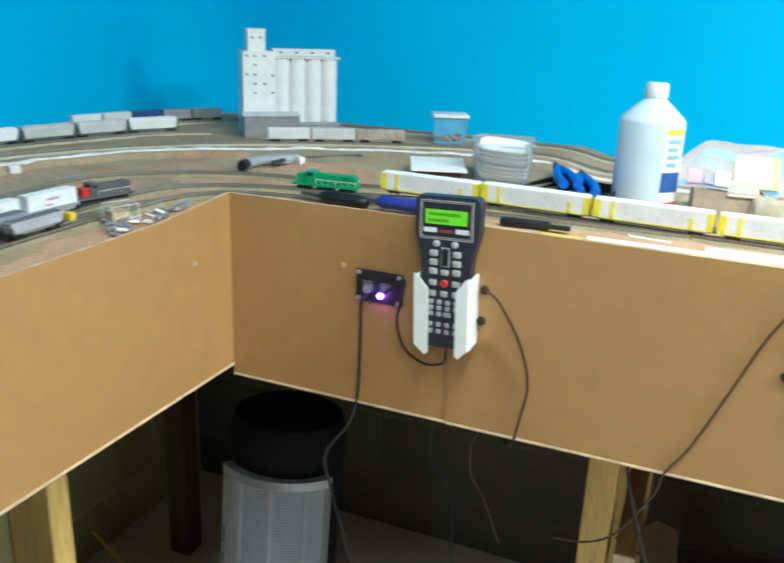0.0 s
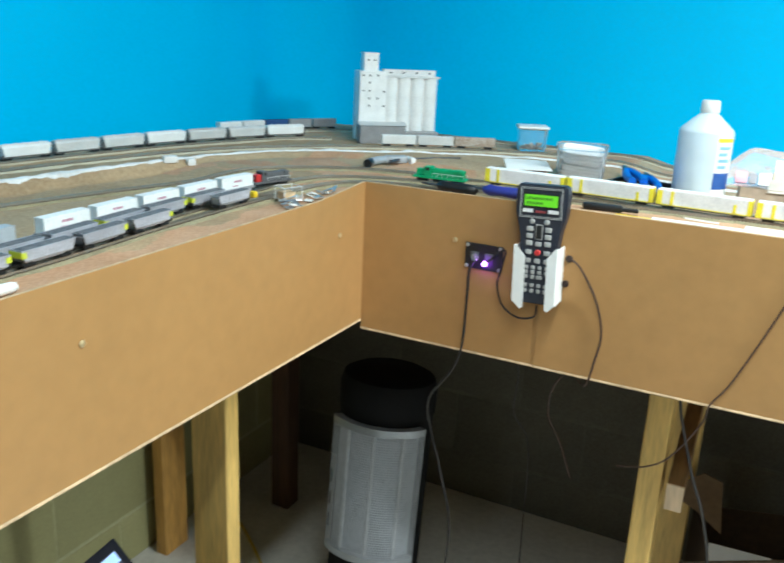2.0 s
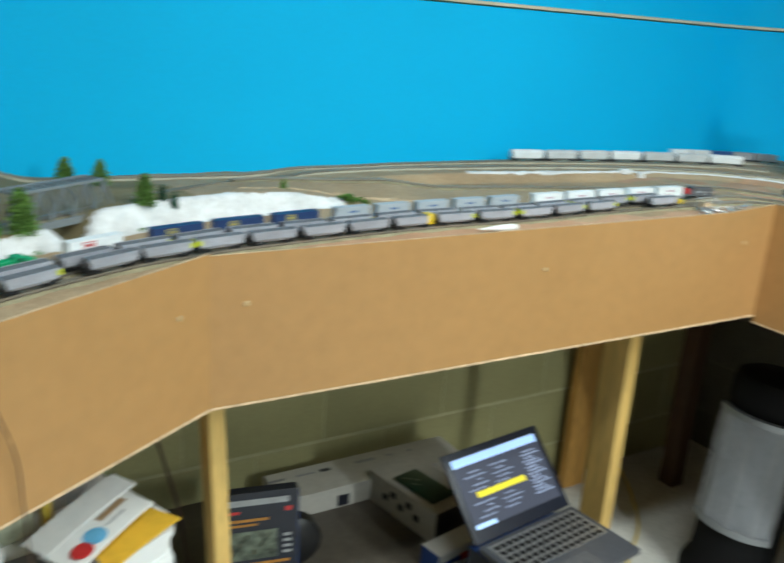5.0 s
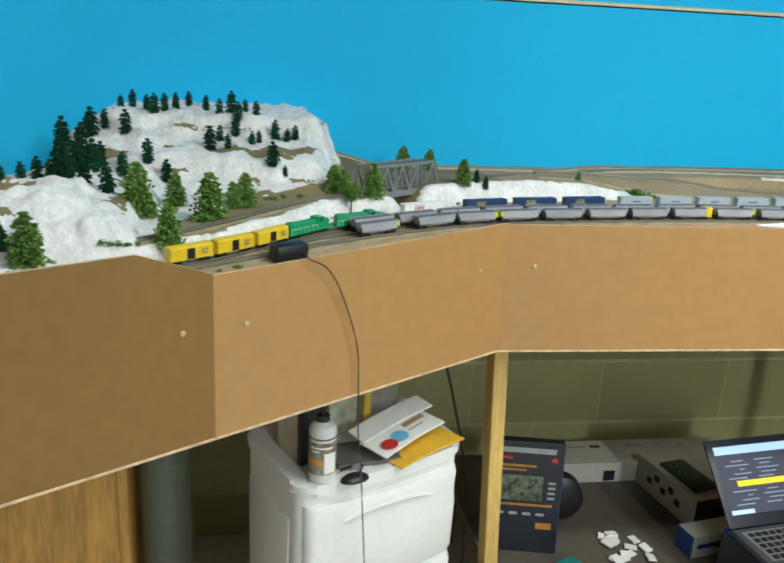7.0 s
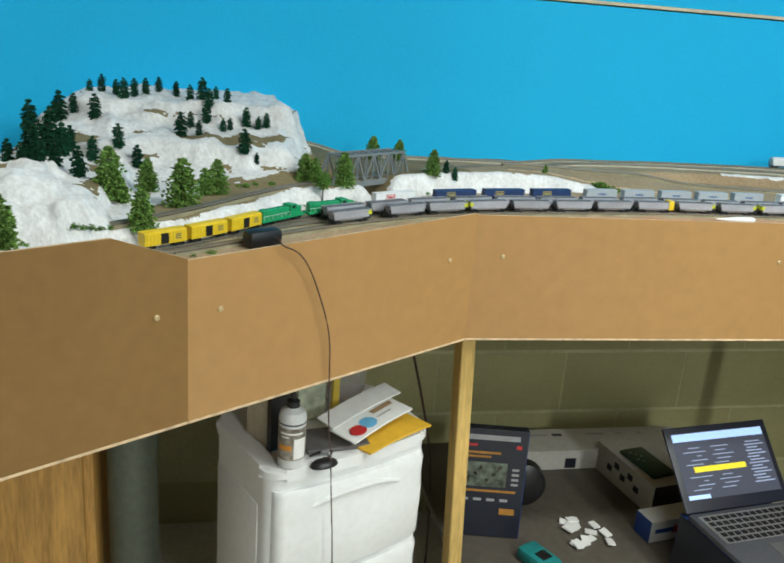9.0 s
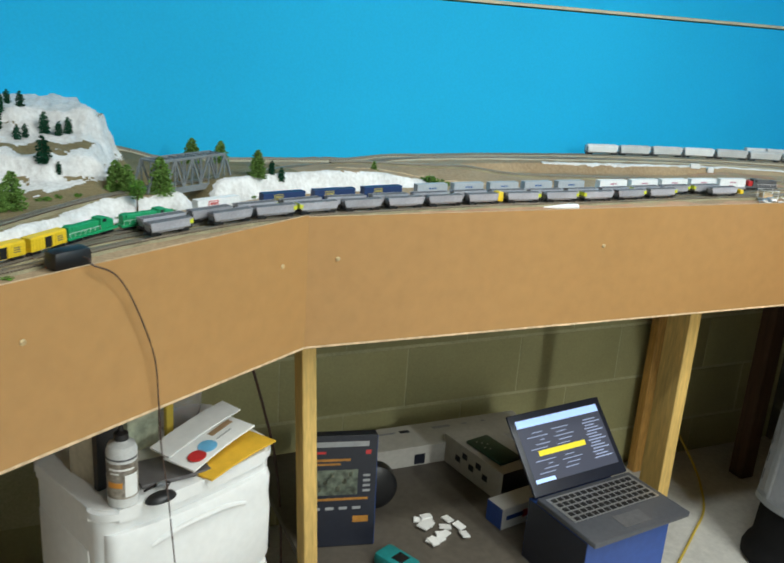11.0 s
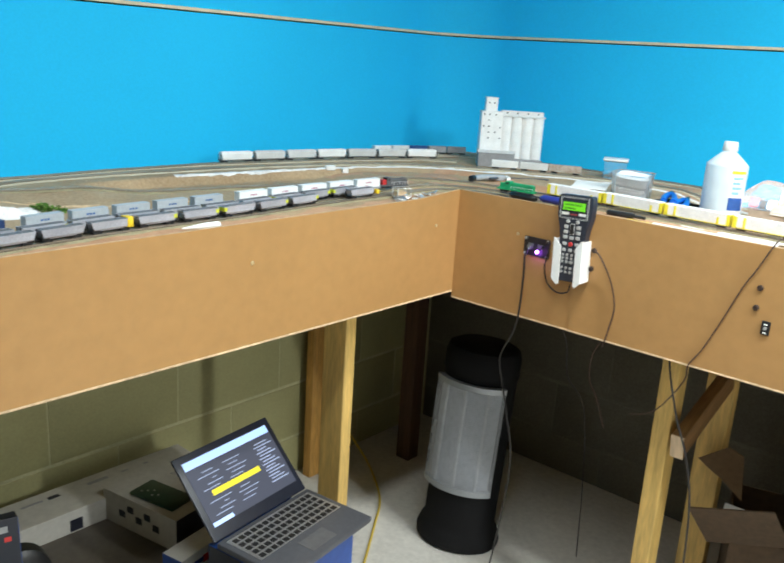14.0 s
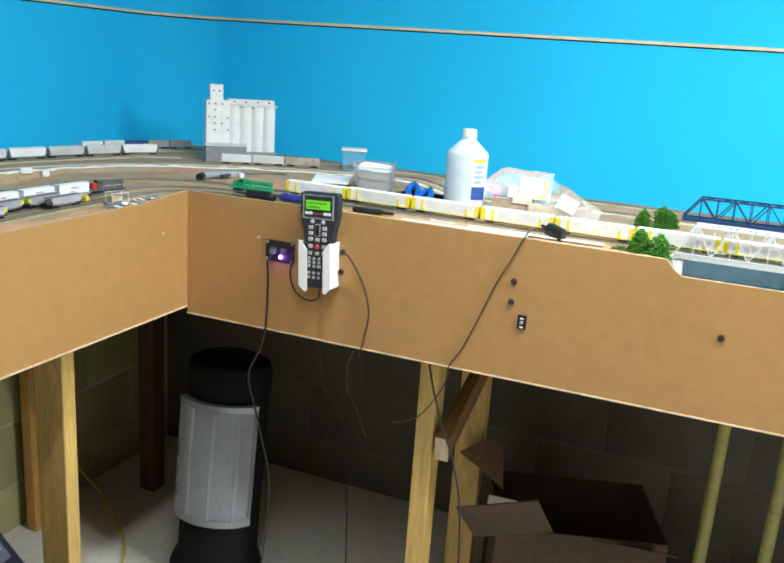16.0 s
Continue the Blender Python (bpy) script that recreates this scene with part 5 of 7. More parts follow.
def lidded_tub(m):
    ob = thing("small_tub", "small clear box with a white lid", "tub", m)
    bm = bmesh.new()
    add_box(bm, 0.062, 0.052, 0.052, None, 0.004, 1.08)
    part("box", bm, CLEAR, ob, "", None, True)
    bm = bmesh.new()
    add_box(bm, 0.073, 0.062, 0.007, pose(0, 0, 0.0525), 0.003)
    part("lid", bm, WHITE, ob, "white snap-on lid", None, True)
    bm = bmesh.new()
    for k in range(14):
        add_box(bm, 0.012, 0.007, 0.006, pose(random.uniform(-0.022, 0.022), random.uniform(-0.015, 0.015), 0.0045 + 0.004 * (k % 3), 0, 0, 40 * k))
    part("parts", bm, RUST, ob)
    return ob


lidded_tub(deck_at(0.113, 0.620, 0.001, 25))

# low box with a white card on it
DARK_RED = material("dark_red_cover", (0.10, 0.035, 0.025), 0.6, 0, 60, 0.15, 0.05)
low_z = ground(0.212, 0.283)
bm = bmesh.new()
add_box(bm, 0.112, 0.070, 1.2395 - low_z, None, 0.001)
solo("small_box", bm, DARK_RED, "low dark red-brown box on the cork", "box", pose(0.212, 0.283, low_z, 0, 0, -68))
bm = bmesh.new()
add_box(bm, 0.128, 0.088, 0.0015, None, 0.0004)
solo("white_card", bm, PAPER, "blank white card on a low dark box", "card", pose(0.212, 0.283, 1.2400, 0, 0, -68))
bm = bmesh.new()
add_box(bm, 0.075, 0.010, 0.008, None, 0.003)
solo("orange_handle", bm, material("orange_plastic", (0.75, 0.13, 0.03), 0.45), "orange plastic tool handle beside the track", "tool", deck_at(0.300, 0.135, 0.003, 8), smooth=True)



def tool_case(m):
    ob = thing("tool_case", "open black plastic tool case with small bits", "tool case", m)
    bm = bmesh.new()
    W, D, H = 0.130, 0.190, 0.017
    add_box(bm, W, D, 0.004, None, 0.001)
    for sx in (-1, 1):
        add_box(bm, 0.004, D, H, pose(sx * (W / 2 - 0.002), 0, 0), 0.001)
    for sy in (-1, 1):
        add_box(bm, W, 0.004, H, pose(0, sy * (D / 2 - 0.002), 0), 0.001)
    for k in range(5):
        add_box(bm, 0.003, D * 0.8, H * 0.6, pose(-0.05 + 0.025 * k, 0, 0))
    part("tray", bm, BLACK, ob)
    for k in range(7):
        bm = bmesh.new()
        add_box(bm, 0.014, 0.010, 0.003, None, 0.0005)
        part("bit", bm, SILVER if k % 2 else PAPER, ob, "", pose(-0.050 + 0.013 * k, -0.06 + 0.018 * (k % 4), 0.0095, 0, 10, 33 * k))
    return ob


tool_case(deck_at(0.420, 0.285, 0.002, -16))


def pliers(m, label):
    ob = thing("pliers", label, "pliers", m, "pliers")
    for sy in (-1, 1):
        bm = bmesh.new()
        add_tube(bm, [(0.0, sy * 0.003, 0), (0.030, sy * 0.009, 0), (0.075, sy * 0.0125, 0), (0.120, sy * 0.0105, 0)], 0.0075, 10, 6)
        part("handle", bm, TOOL_BLUE, ob, "bright blue plastic grip", None, True)
    bm = bmesh.new()
    add_box(bm, 0.030, 0.018, 0.008, pose(-0.010, 0, -0.004), 0.002)
    add_box(bm, 0.040, 0.009, 0.006, pose(-0.040, 0, -0.003), 0.002)
    part("jaw", bm, STEEL, ob)
    return ob


pliers(deck_at(0.395, 0.365, 0.0270, -70), "blue handled pliers lying in a tool case")
pliers(deck_at(0.435, 0.360, 0.0270, -76), "blue handled cutters lying beside the pliers")


def screwdriver(m, handle, label, long=0.16):
    ob = thing("screwdriver", label, "screwdriver", m, "screwdrivers")
    bm = bmesh.new()
    add_lathe(bm, [(0.004, 0), (0.008, 0.004), (0.0095, 0.02), (0.0085, 0.05), (0.0100, 0.066), (0.006, 0.075), (0.004, 0.078)], pose(0, 0, 0, 0, 90, 0), 14)
    part("handle", bm, handle, ob, "", None, True)
    bm = bmesh.new()
    add_cyl(bm, 0.0025, 0.0022, long - 0.078, pose(0.077, 0, 0, 0, 90, 0), 10)
    part("shaft", bm, STEEL, ob, "", None, True)
    bm = bmesh.new()
    add_cyl(bm, 0.0088, 0.0088, 0.006, pose(0.060, 0, 0, 0, 90, 0), 14)
    part("collar", bm, SILVER, ob, "", None, True)
    return ob


screwdriver(deck_at(0.296, 0.022, 0.0105, 178), HANDLE_BLUE, "violet blue handled screwdriver on the layout edge", 0.10)
screwdriver(deck_at(0.206, 0.028, 0.0105, 176), BLACK, "black handled screwdriver with chrome collars", 0.11)
bm = bmesh.new()
add_box(bm, 0.065, 0.013, 0.011, None, 0.004)
add_box(bm, 0.03, 0.008, 0.006, pose(0.042, 0, 0.002), 0.002)
solo("hobby_tool", bm, BLACK, "black hand tool lying on the track edge", "tool", deck_at(0.425, 0.024, 0.001, 4), smooth=True)
bm = bmesh.new()
add_box(bm, 0.055, 0.010, 0.002, None, 0.0005)
solo("yellow_pencil_stub", bm, CAR_YELLOW, "flat yellow strip on the layout edge", "strip", deck_at(0.475, 0.012, 0.001, 0))

# white styrene strips on the right edge
for k, (x0, x1, y) in enumerate(((0.505, 0.76, 0.016), (0.64, 0.90, 0.032))):
    bm = bmesh.new()
    add_box(bm, x1 - x0, 0.015, 0.0025, None, 0.0005)
    solo("plastic_strip", bm, WHITE, "white styrene strip along the layout edge", "strip", deck_at((x0 + x1) / 2, y, 0.0015 + 0.001 * k, 1.0), "styrene strips")


def bar_clamp(m):
    """Lying flat: bar along x, grip curving back towards -x and -y."""
    ob = thing("trigger_clamp", "light grey pistol-grip bar clamp lying on its side", "clamp", m)
    clamp_grey = material("clamp_grey", (0.36, 0.39, 0.42), 0.5, 0, 200, 0.12, 0.08)
    bm = bmesh.new()
    add_box(bm, 0.052, 0.024, 0.016, pose(0.004, 0, 0), 0.005)
    part("body", bm, clamp_grey, ob, "", None, True)
    bm = bmesh.new()
    add_tube(bm, [(-0.012, 0.0, 0.008), (-0.034, -0.006, 0.008), (-0.056, -0.022, 0.008), (-0.074, -0.046, 0.008)], 0.0085, 10)
    part("grip", bm, clamp_grey, ob, "", None, True)
    bm = bmesh.new()
    add_cyl(bm, 0.0095, 0.0085, 0.018, pose(-0.070, -0.041, 0.0095, 90, 0, -36), 12)
    part("end_cap", bm, BLACK, ob, "black rubber end cap", None, True)
    bm = bmesh.new()
    add_tube(bm, [(0.006, -0.010, 0.008), (-0.006, -0.022, 0.008), (-0.022, -0.032, 0.008)], 0.004, 8)
    part("trigger", bm, STEEL, ob, "", None, True)
    bm = bmesh.new()
    add_box(bm, 0.165, 0.006, 0.004, pose(0.075, 0.003, 0.006), 0.0006)
    part("bar", bm, CAR_DARK, ob)
    bm = bmesh.new()
    add_box(bm, 0.012, 0.036, 0.014, pose(0.034, -0.008, 0.0), 0.003)
    part("jaw", bm, HOPPER_GREY, ob, "", None, True)
    return ob


bar_clamp(deck_at(-0.074, 0.262, 0.002, 48))

# parts box and bags
def parts_box(m):
    ob = thing("cardboard_tray", "small brown cardboard tray", "box", m)
    bm = bmesh.new()
    W, D, H = 0.096, 0.075, 0.038
    add_box(bm, W, D, 0.003)
    for sx in (-1, 1):
        add_box(bm, 0.002, D, H, pose(sx * W / 2, 0, 0))
    for sy in (-1, 1):
        add_box(bm, W, 0.002, H, pose(0, sy * D / 2, 0))
    part("tray", bm, material("worn_card", (0.42, 0.32, 0.24), 0.85, 0, 60, 0.15, 0.1), ob)
    bm = bmesh.new()
    add_box(bm, W * 0.45, 0.002, 0.03, pose(W * 0.2, -D / 2 - 0.004, H - 0.005, -50, 0, 0))
    part("flap", bm, material("pale_card", (0.55, 0.50, 0.44), 0.85), ob, "torn pale card flap")
    return ob


def crumpled_bag(name, label, size, m, seed, mat):
    """A crumpled wrapper: a pillow with creases."""
    bm = bmesh.new()
    bmesh.ops.create_icosphere(bm, subdivisions=3, radius=1)
    for v in bm.verts:
        k = 1 + 0.16 * noise.noise(v.co * 1.8 + Vector((seed, 0, 0))) + 0.06 * noise.noise(v.co * 5)
        box = Vector([math.copysign(abs(c) ** 0.6, c) for c in v.co])
        v.co = Vector((box.x * size[0] / 2 * k, box.y * size[1] / 2 * k, (box.z + 1) * size[2] / 2 * k))
    return solo(name, bm, mat, label, "bag", m, "plastic bags", smooth=True)


parts_box(deck_at(0.652, 0.350, 0.001, 6))
def poly_bag(name, label, W, H, deep, m, seed, left=1.0, right=1.0, crumple=1.0, mat=None):
    """A flat clear bag: two creased sheets sealed round the edge, bulging in the middle."""
    bm = bmesh.new()
    nx, ny = 22, 14
    sheets = []
    for side in (-1, 1):
        rows = []
        for j in range(ny + 1):
            row = []
            for i in range(nx + 1):
                u, v = i / nx, j / ny
                x, y = (u - 0.5) * W, v * H * min(1.0, left + 1.9 * u, 1.0 - (1.0 - right) * u)
                edge = min(1.0, 6 * min(u, 1 - u, v, 1 - v))
                crease = noise.noise(Vector((x * 45, y * 45, seed))) + 0.6 * noise.noise(Vector((x * 110, y * 70, seed + 3)))
                z = side * (0.0006 + deep * 0.5 * edge * (1 - 0.45 * v)) + 0.005 * crumple * crease + 0.006 * math.sin(3.0 * u + seed)
                row.append(bm.verts.new((x + 0.004 * noise.noise(Vector((y * 40, seed, 1))), y + 0.005 * noise.noise(Vector((x * 30, seed, 2))), z)))
            rows.append(row)
        for p, q in zip(rows, rows[1:]):
            for i in range(nx):
                bm.faces.new((p[i], p[i + 1], q[i + 1], q[i]))
        sheets.append(rows)
    low, high = sheets
    for p, q in ((low[0], high[0]), (low[-1], high[-1]), ([r[0] for r in low], [r[0] for r in high]), ([r[-1] for r in low], [r[-1] for r in high])):
        for i in range(len(p) - 1):
            bm.faces.new((p[i], p[i + 1], q[i + 1], q[i]))
    ob = solo(name, bm, mat or HAZY, label, "bag", m, "plastic bags", smooth=True)
    ob.visible_shadow = False
    return ob


poly_bag("parts_bag", "hazy clear plastic bag of small coloured parts", 0.162, 0.076, 0.026, deck_at(0.650, 0.345, 0.034, 4, 62), 1.0, 0.45, 1.0, 0.8)
PINK = material("pink_packet", (0.70, 0.25, 0.30), 0.5, 0, 100, 0.1, 0.1)
PALE_YELLOW = material("pale_yellow_card", (0.86, 0.74, 0.30), 0.6, 0, 100, 0.06, 0.05)
for dx, mt, w, h, lab in ((-0.046, PINK, 0.020, 0.020, "pink packet of parts"), (0.040, PALE_YELLOW, 0.062, 0.050, "pale yellow parts card"), (-0.006, SILVER, 0.020, 0.022, "silver sprue of parts"), (-0.026, STEEL, 0.014, 0.018, "dark metal parts")):
    bm = bmesh.new()
    add_box(bm, w, 0.004, h, None, 0.001)
    solo("parts_packet", bm, mt, lab + " inside a clear bag", "packet", deck_at(0.650 + dx, 0.348, 0.041, 4, -28), "parts packets")
BEIGE_CARD = material("beige_wrap", (0.50, 0.44, 0.33), 0.8, 0, 100, 0.15, 0.15)
crumpled_bag("beige_wrapper", "crumpled beige wrapper beside a cardboard tray", (0.052, 0.030, 0.036), deck_at(0.712, 0.318, 0.0, 8), 9, BEIGE_CARD)
poly_bag("zip_bag", "hazy clear zip bag with a blank white label", 0.122, 0.098, 0.010, deck_at(0.786, 0.315, 0.005, 0, 57, 5), 5.0, 1.0, 0.40, 0.35, CLEAR)
bm = bmesh.new()
add_box(bm, 0.044, 0.034, 0.001)
solo("bag_label", bm, PAPER, "blank white label on a clear case", "label", deck_at(0.776, 0.326, 0.044, 0, 57, 20))


def power_brick(m, label, sx, sy, sz):
    ob = thing("cable_box", label, "cable box", m)
    bm = bmesh.new()
    add_box(bm, sx, sy, sz, None, min(sx, sy, sz) * 0.3)
    part("case", bm, BLACK, ob, "", None, True)
    bm = bmesh.new()
    add_cyl(bm, 0.0045, 0.0032, 0.014, pose(-sx * 0.46, 0, sz * 0.45, 0, -90, 0), 10)
    part("strain_relief", bm, BLACK, ob, "", None, True)
    return ob


power_brick(deck_at(0.806, 0.040, 0.003, -22, 0, 14), "black plug-in sensor box with a trailing cable", 0.042, 0.022, 0.024)
bm = bmesh.new()
add_box(bm, 0.058, 0.030, 0.028, None, 0.008)
sp = thing("mini_speaker", "small black rounded speaker on the track edge", "speaker", deck_at(0.207, -1.7165, 0.0015, -58))
part("case", bm, BLACK, sp, "", None, True)
bm = bmesh.new()
add_box(bm, 0.046, 0.004, 0.0025, pose(0, -0.016, 0.0), 0.001)
part("foot", bm, material("orange_foot", (0.60, 0.12, 0.02), 0.5), sp, "orange rubber foot")
bm = bmesh.new()
for k in range(9):
    add_box(bm, 0.0012, 0.0012, 0.016, pose(-0.02 + 0.005 * k, -0.0148, 0.006))
part("grille", bm, CAR_DARK, sp)

# white blocks, marker pen, crate
for k, (x, y, w) in enumerate(((-0.400, -0.066, 0.026), (-0.382, -0.026, 0.016))):
    bm = bmesh.new()
    add_box(bm, w, 0.014, 0.013, None, 0.001)
    solo("white_block", bm, WHITE, "small white plastic block beside the yard", "block", deck_at(x, y, 0.0, 62), "white blocks", smooth=True)
bm = bmesh.new()
add_lathe(bm, [(0.0015, 0.0), (0.0040, 0.020), (0.0075, 0.046), (0.0085, 0.055), (0.0085, 0.080), (0.0070, 0.086), (0.0, 0.088)], pose(0, 0, 0.0085, 0, 90, 0), 16)
solo("marker_pen", bm, WHITE, "white marker pen lying on the layout edge", "pen", deck_at(-0.037, -0.803, 0.0005, 87) @ Matrix.Diagonal((0.95, 0.75, 0.75, 1)), smooth=True)


def wire_crate(m):
    ob = thing("scrap_box", "open clear box with bent metal scraps", "box", m)
    bm = bmesh.new()
    for sx in (-1, 1):
        for sy in (-1, 1):
            add_box(bm, 0.0012, 0.0012, 0.022, pose(sx * 0.018, sy * 0.014, 0))
    for z in (0.0, 0.021):
        for sy in (-1, 1):
            add_box(bm, 0.039, 0.0010, 0.0010, pose(0, sy * 0.014, z))
        for sx in (-1, 1):
            add_box(bm, 0.0010, 0.030, 0.0010, pose(sx * 0.018, 0, z))
    part("frame", bm, HOPPER_GREY, ob)
    bm = bmesh.new()
    add_box(bm, 0.022, 0.020, 0.012, pose(-0.004, 0, 0.001))
    part("block", bm, HARDBOARD_EDGE, ob)
    return ob


wire_crate(deck_at(-0.066, -0.150, 0.0065, 70))
rnd = random.Random(9)
for k in range(26):
    bm = bmesh.new()
    add_box(bm, rnd.uniform(0.008, 0.020), rnd.uniform(0.004, 0.010), 0.0016)
    solo("metal_scrap", bm, SILVER if k % 3 else PAPER, "bright bent scrap of metal foil", "scrap", deck_at(-0.034 + rnd.uniform(-0.022, 0.018), -0.135 + rnd.uniform(-0.07, 0.06), 0.002 + 0.0018 * (k % 6), rnd.uniform(0, 180), rnd.uniform(-25, 25), rnd.uniform(-20, 20)), "metal scraps")

# plaster strip in front of the yard and cork strips
PLASTER_STRIP = Route([(-0.478, -0.52), (-0.438, -0.24), (-0.395, 0.0), (-0.335, 0.162), (-0.250, 0.255), (-0.12, 0.36), (0.06, 0.455), (0.27, 0.515), (0.60, 0.48)])


def ribbon(route, name, label, mat, half, height, seed):
    verts, faces = [], []
    n = int(route.s[-1] / 0.008)
    for k in range(n + 1):
        p, yaw = route.at(route.s[-1] * k / n)
        side = Vector((-math.sin(radians(yaw)), math.cos(radians(yaw)), 0))
        w = half * (0.65 + 0.75 * abs(noise.noise(Vector((k * 0.09, seed, 0)))) + 0.5 * noise.noise(Vector((k * 0.35, seed, 4))))
        w = max(w, 0.0015)
        for d, z in ((-1, -0.003), (-0.5, height * (0.7 + 0.6 * noise.noise(Vector((k * 0.3, seed, 9))))), (0.5, height * (0.7 + 0.6 * noise.noise(Vector((k * 0.27, seed, 5))))), (1, -0.003)):
            q = p + side * d * w
            verts.append((q.x, q.y, ground(q.x, q.y) + z))
        if k:
            b = 4 * k
            faces += [(b - 4 + i, b - 3 + i, b + 1 + i, b + i) for i in range(3)]
    me = bpy.data.meshes.new(name)
    me.from_pydata(verts, [], faces)
    me.materials.append(mat)
    return tagged(new(name, me), label, "scenery", kind="structure")


ribbon(PLASTER_STRIP, "plaster_edge", "ragged white plaster strip along the yard", PLASTER, 0.0095, 0.004, 1.0)
ribbon(Route([(-0.02, 0.03), (0.15, 0.075), (0.4, 0.085), (0.6, 0.055)]), "paint_edge", "pale dried glue along the track", PLASTER, 0.004, 0.0025, 2.0)
ribbon(Route([(-0.018, -0.25), (-0.016, -0.6), (-0.014, -0.95), (-0.012, -1.25)]), "cork_edge", "thin pale cork edge beside the front track", HARDBOARD_EDGE, 0.004, 0.0025, 6.0)
ribbon(Route([(-0.33, -0.80), (-0.36, -0.98), (-0.335, -1.15)]), "sand_patch", "pale sand trail on the brown soil", HARDBOARD_EDGE, 0.009, 0.002, 8.0)
ribbon(Route([(-0.28, -0.60), (-0.31, -0.78), (-0.37, -0.93)]), "sand_trail", "pale sand trail beside the loop track", HARDBOARD_EDGE, 0.005, 0.002, 3.0)


# ---- throttle and fascia hardware ----
DULL_RED = material("dull_red_print", (0.26, 0.045, 0.05), 0.5, 0, 200, 0.1, 0)


def throttle(m):
    """Hand-held train controller; local x across, z up, front towards -y."""
    ob = thing("train_throttle", "black hand-held train controller with a green display", "controller", m)
    bm = bmesh.new()
    outline = [(-0.029, 0.0), (0.029, 0.0), (0.032, 0.005), (0.0325, 0.100), (0.036, 0.128), (0.0445, 0.160), (0.0455, 0.200), (0.0425, 0.210), (-0.0425, 0.210), (-0.0455, 0.200), (-0.0445, 0.160), (-0.036, 0.128), (-0.0325, 0.100), (-0.032, 0.005)]
    vs = add_prism(bm, outline, 0, 0.028)
    moved(bm, vs, pose(0, 0, 0, 90, 0, 0))
    bmesh.ops.bevel(bm, geom=bm.edges[:], offset=0.0025, segments=2, affect="EDGES")
    part("housing", bm, DARK_BLUE, ob, "", None, True)
    bm = bmesh.new()
    for w, h, t in ((0.0735, 0.0515, 0.0010), (0.0690, 0.0470, 0.0006)):
        for e in (-1, 1):
            add_box(bm, w, 0.0012, t, pose(0, -0.0286, 0.179 + e * h / 2 - t / 2))
            add_box(bm, t, 0.0012, h, pose(e * w / 2, -0.0286, 0.179 - h / 2))
    part("display_bezel", bm, GREY_BUTTON, ob, "thin silver display frame")
    bm = bmesh.new()
    add_box(bm, 0.0625, 0.0022, 0.0235, pose(0, -0.0288, 0.1715), 0.0008)
    part("display_frame", bm, BLACK, ob)
    bm = bmesh.new()
    add_box(bm, 0.0585, 0.0016, 0.0195, pose(0, -0.0298, 0.1735))
    part("display", bm, LCD, ob, "glowing green display")
    for r in range(2):
        bm = bmesh.new()
        for k in range(14 - 5 * r):
            add_box(bm, 0.0022, 0.0005, 0.0042, pose(-0.024 + 0.0033 * k, -0.0308, 0.1850 - 0.0085 * r))
        part("text_bar", bm, material("lcd_text", (0.07, 0.26, 0.01), 0.6), ob)
    for k, (tx, w) in enumerate(((-0.0225, 0.018), (0.0, 0.019), (0.0225, 0.018))):
        bm = bmesh.new()
        add_box(bm, w, 0.0012, 0.0040 if k == 1 else 0.0062, pose(tx, -0.0290, 0.1620))
        part("text_bar", bm, DULL_RED if k == 1 else HOPPER_GREY, ob)

    def button(x, z, w, h, mat=None):
        bm = bmesh.new()
        add_box(bm, w, 0.0032, h, None, 0.0012)
        part("button", bm, mat or GREY_BUTTON, ob, "", pose(x, -0.0285, z - h / 2), True)

    for e in (-1, 1):
        bm = bmesh.new()
        add_lathe(bm, [(0.0045, 0), (0.0045, 0.0025), (0.003, 0.0035), (0, 0.0035)], pose(e * 0.0130, -0.028, 0.1470, 90, 0, 0), 14)
        part("round_button", bm, GREY_BUTTON, ob, "", None, True)
        for z in (0.1335, 0.1210, 0.1085):
            button(e * 0.0165, z, 0.0110, 0.0085)
        button(e * 0.0165, 0.0925, 0.0105, 0.0080)
    button(0.0, 0.1075, 0.0110, 0.0075)
    for x in (-0.0165, 0.0, 0.0165):
        button(x, 0.0775, 0.0095, 0.0080)
    for z in (0.0655, 0.0570, 0.0485, 0.0335, 0.0235):
        for k in range(4):
            if not (z == 0.0485 and k == 3):
                button(-0.0185 + 0.0120 * k, z, 0.0105 if z == 0.0485 and k == 2 else 0.0066, 0.0066)
    bm = bmesh.new()
    add_lathe(bm, [(0.0052, 0), (0.0052, 0.003), (0.004, 0.004), (0, 0.004)], pose(0, -0.028, 0.0925, 90, 0, 0), 16)
    part("stop_button", bm, RED, ob, "red stop button", None, True)
    bm = bmesh.new()
    add_box(bm, 0.0125, 0.0014, 0.0265, pose(0, -0.0285, 0.1155), 0.0005)
    part("wheel_surround", bm, GREY_BUTTON, ob)
    bm = bmesh.new()
    add_box(bm, 0.0105, 0.005, 0.0245, pose(0, -0.0285, 0.1165), 0.002)
    part("thumb_wheel", bm, BLACK, ob, "", None, True)
    return ob


throttle(pose(0.3445, -0.008, 1.0620, -3, -2.4, 0) @ Matrix.Scale(0.94, 4))


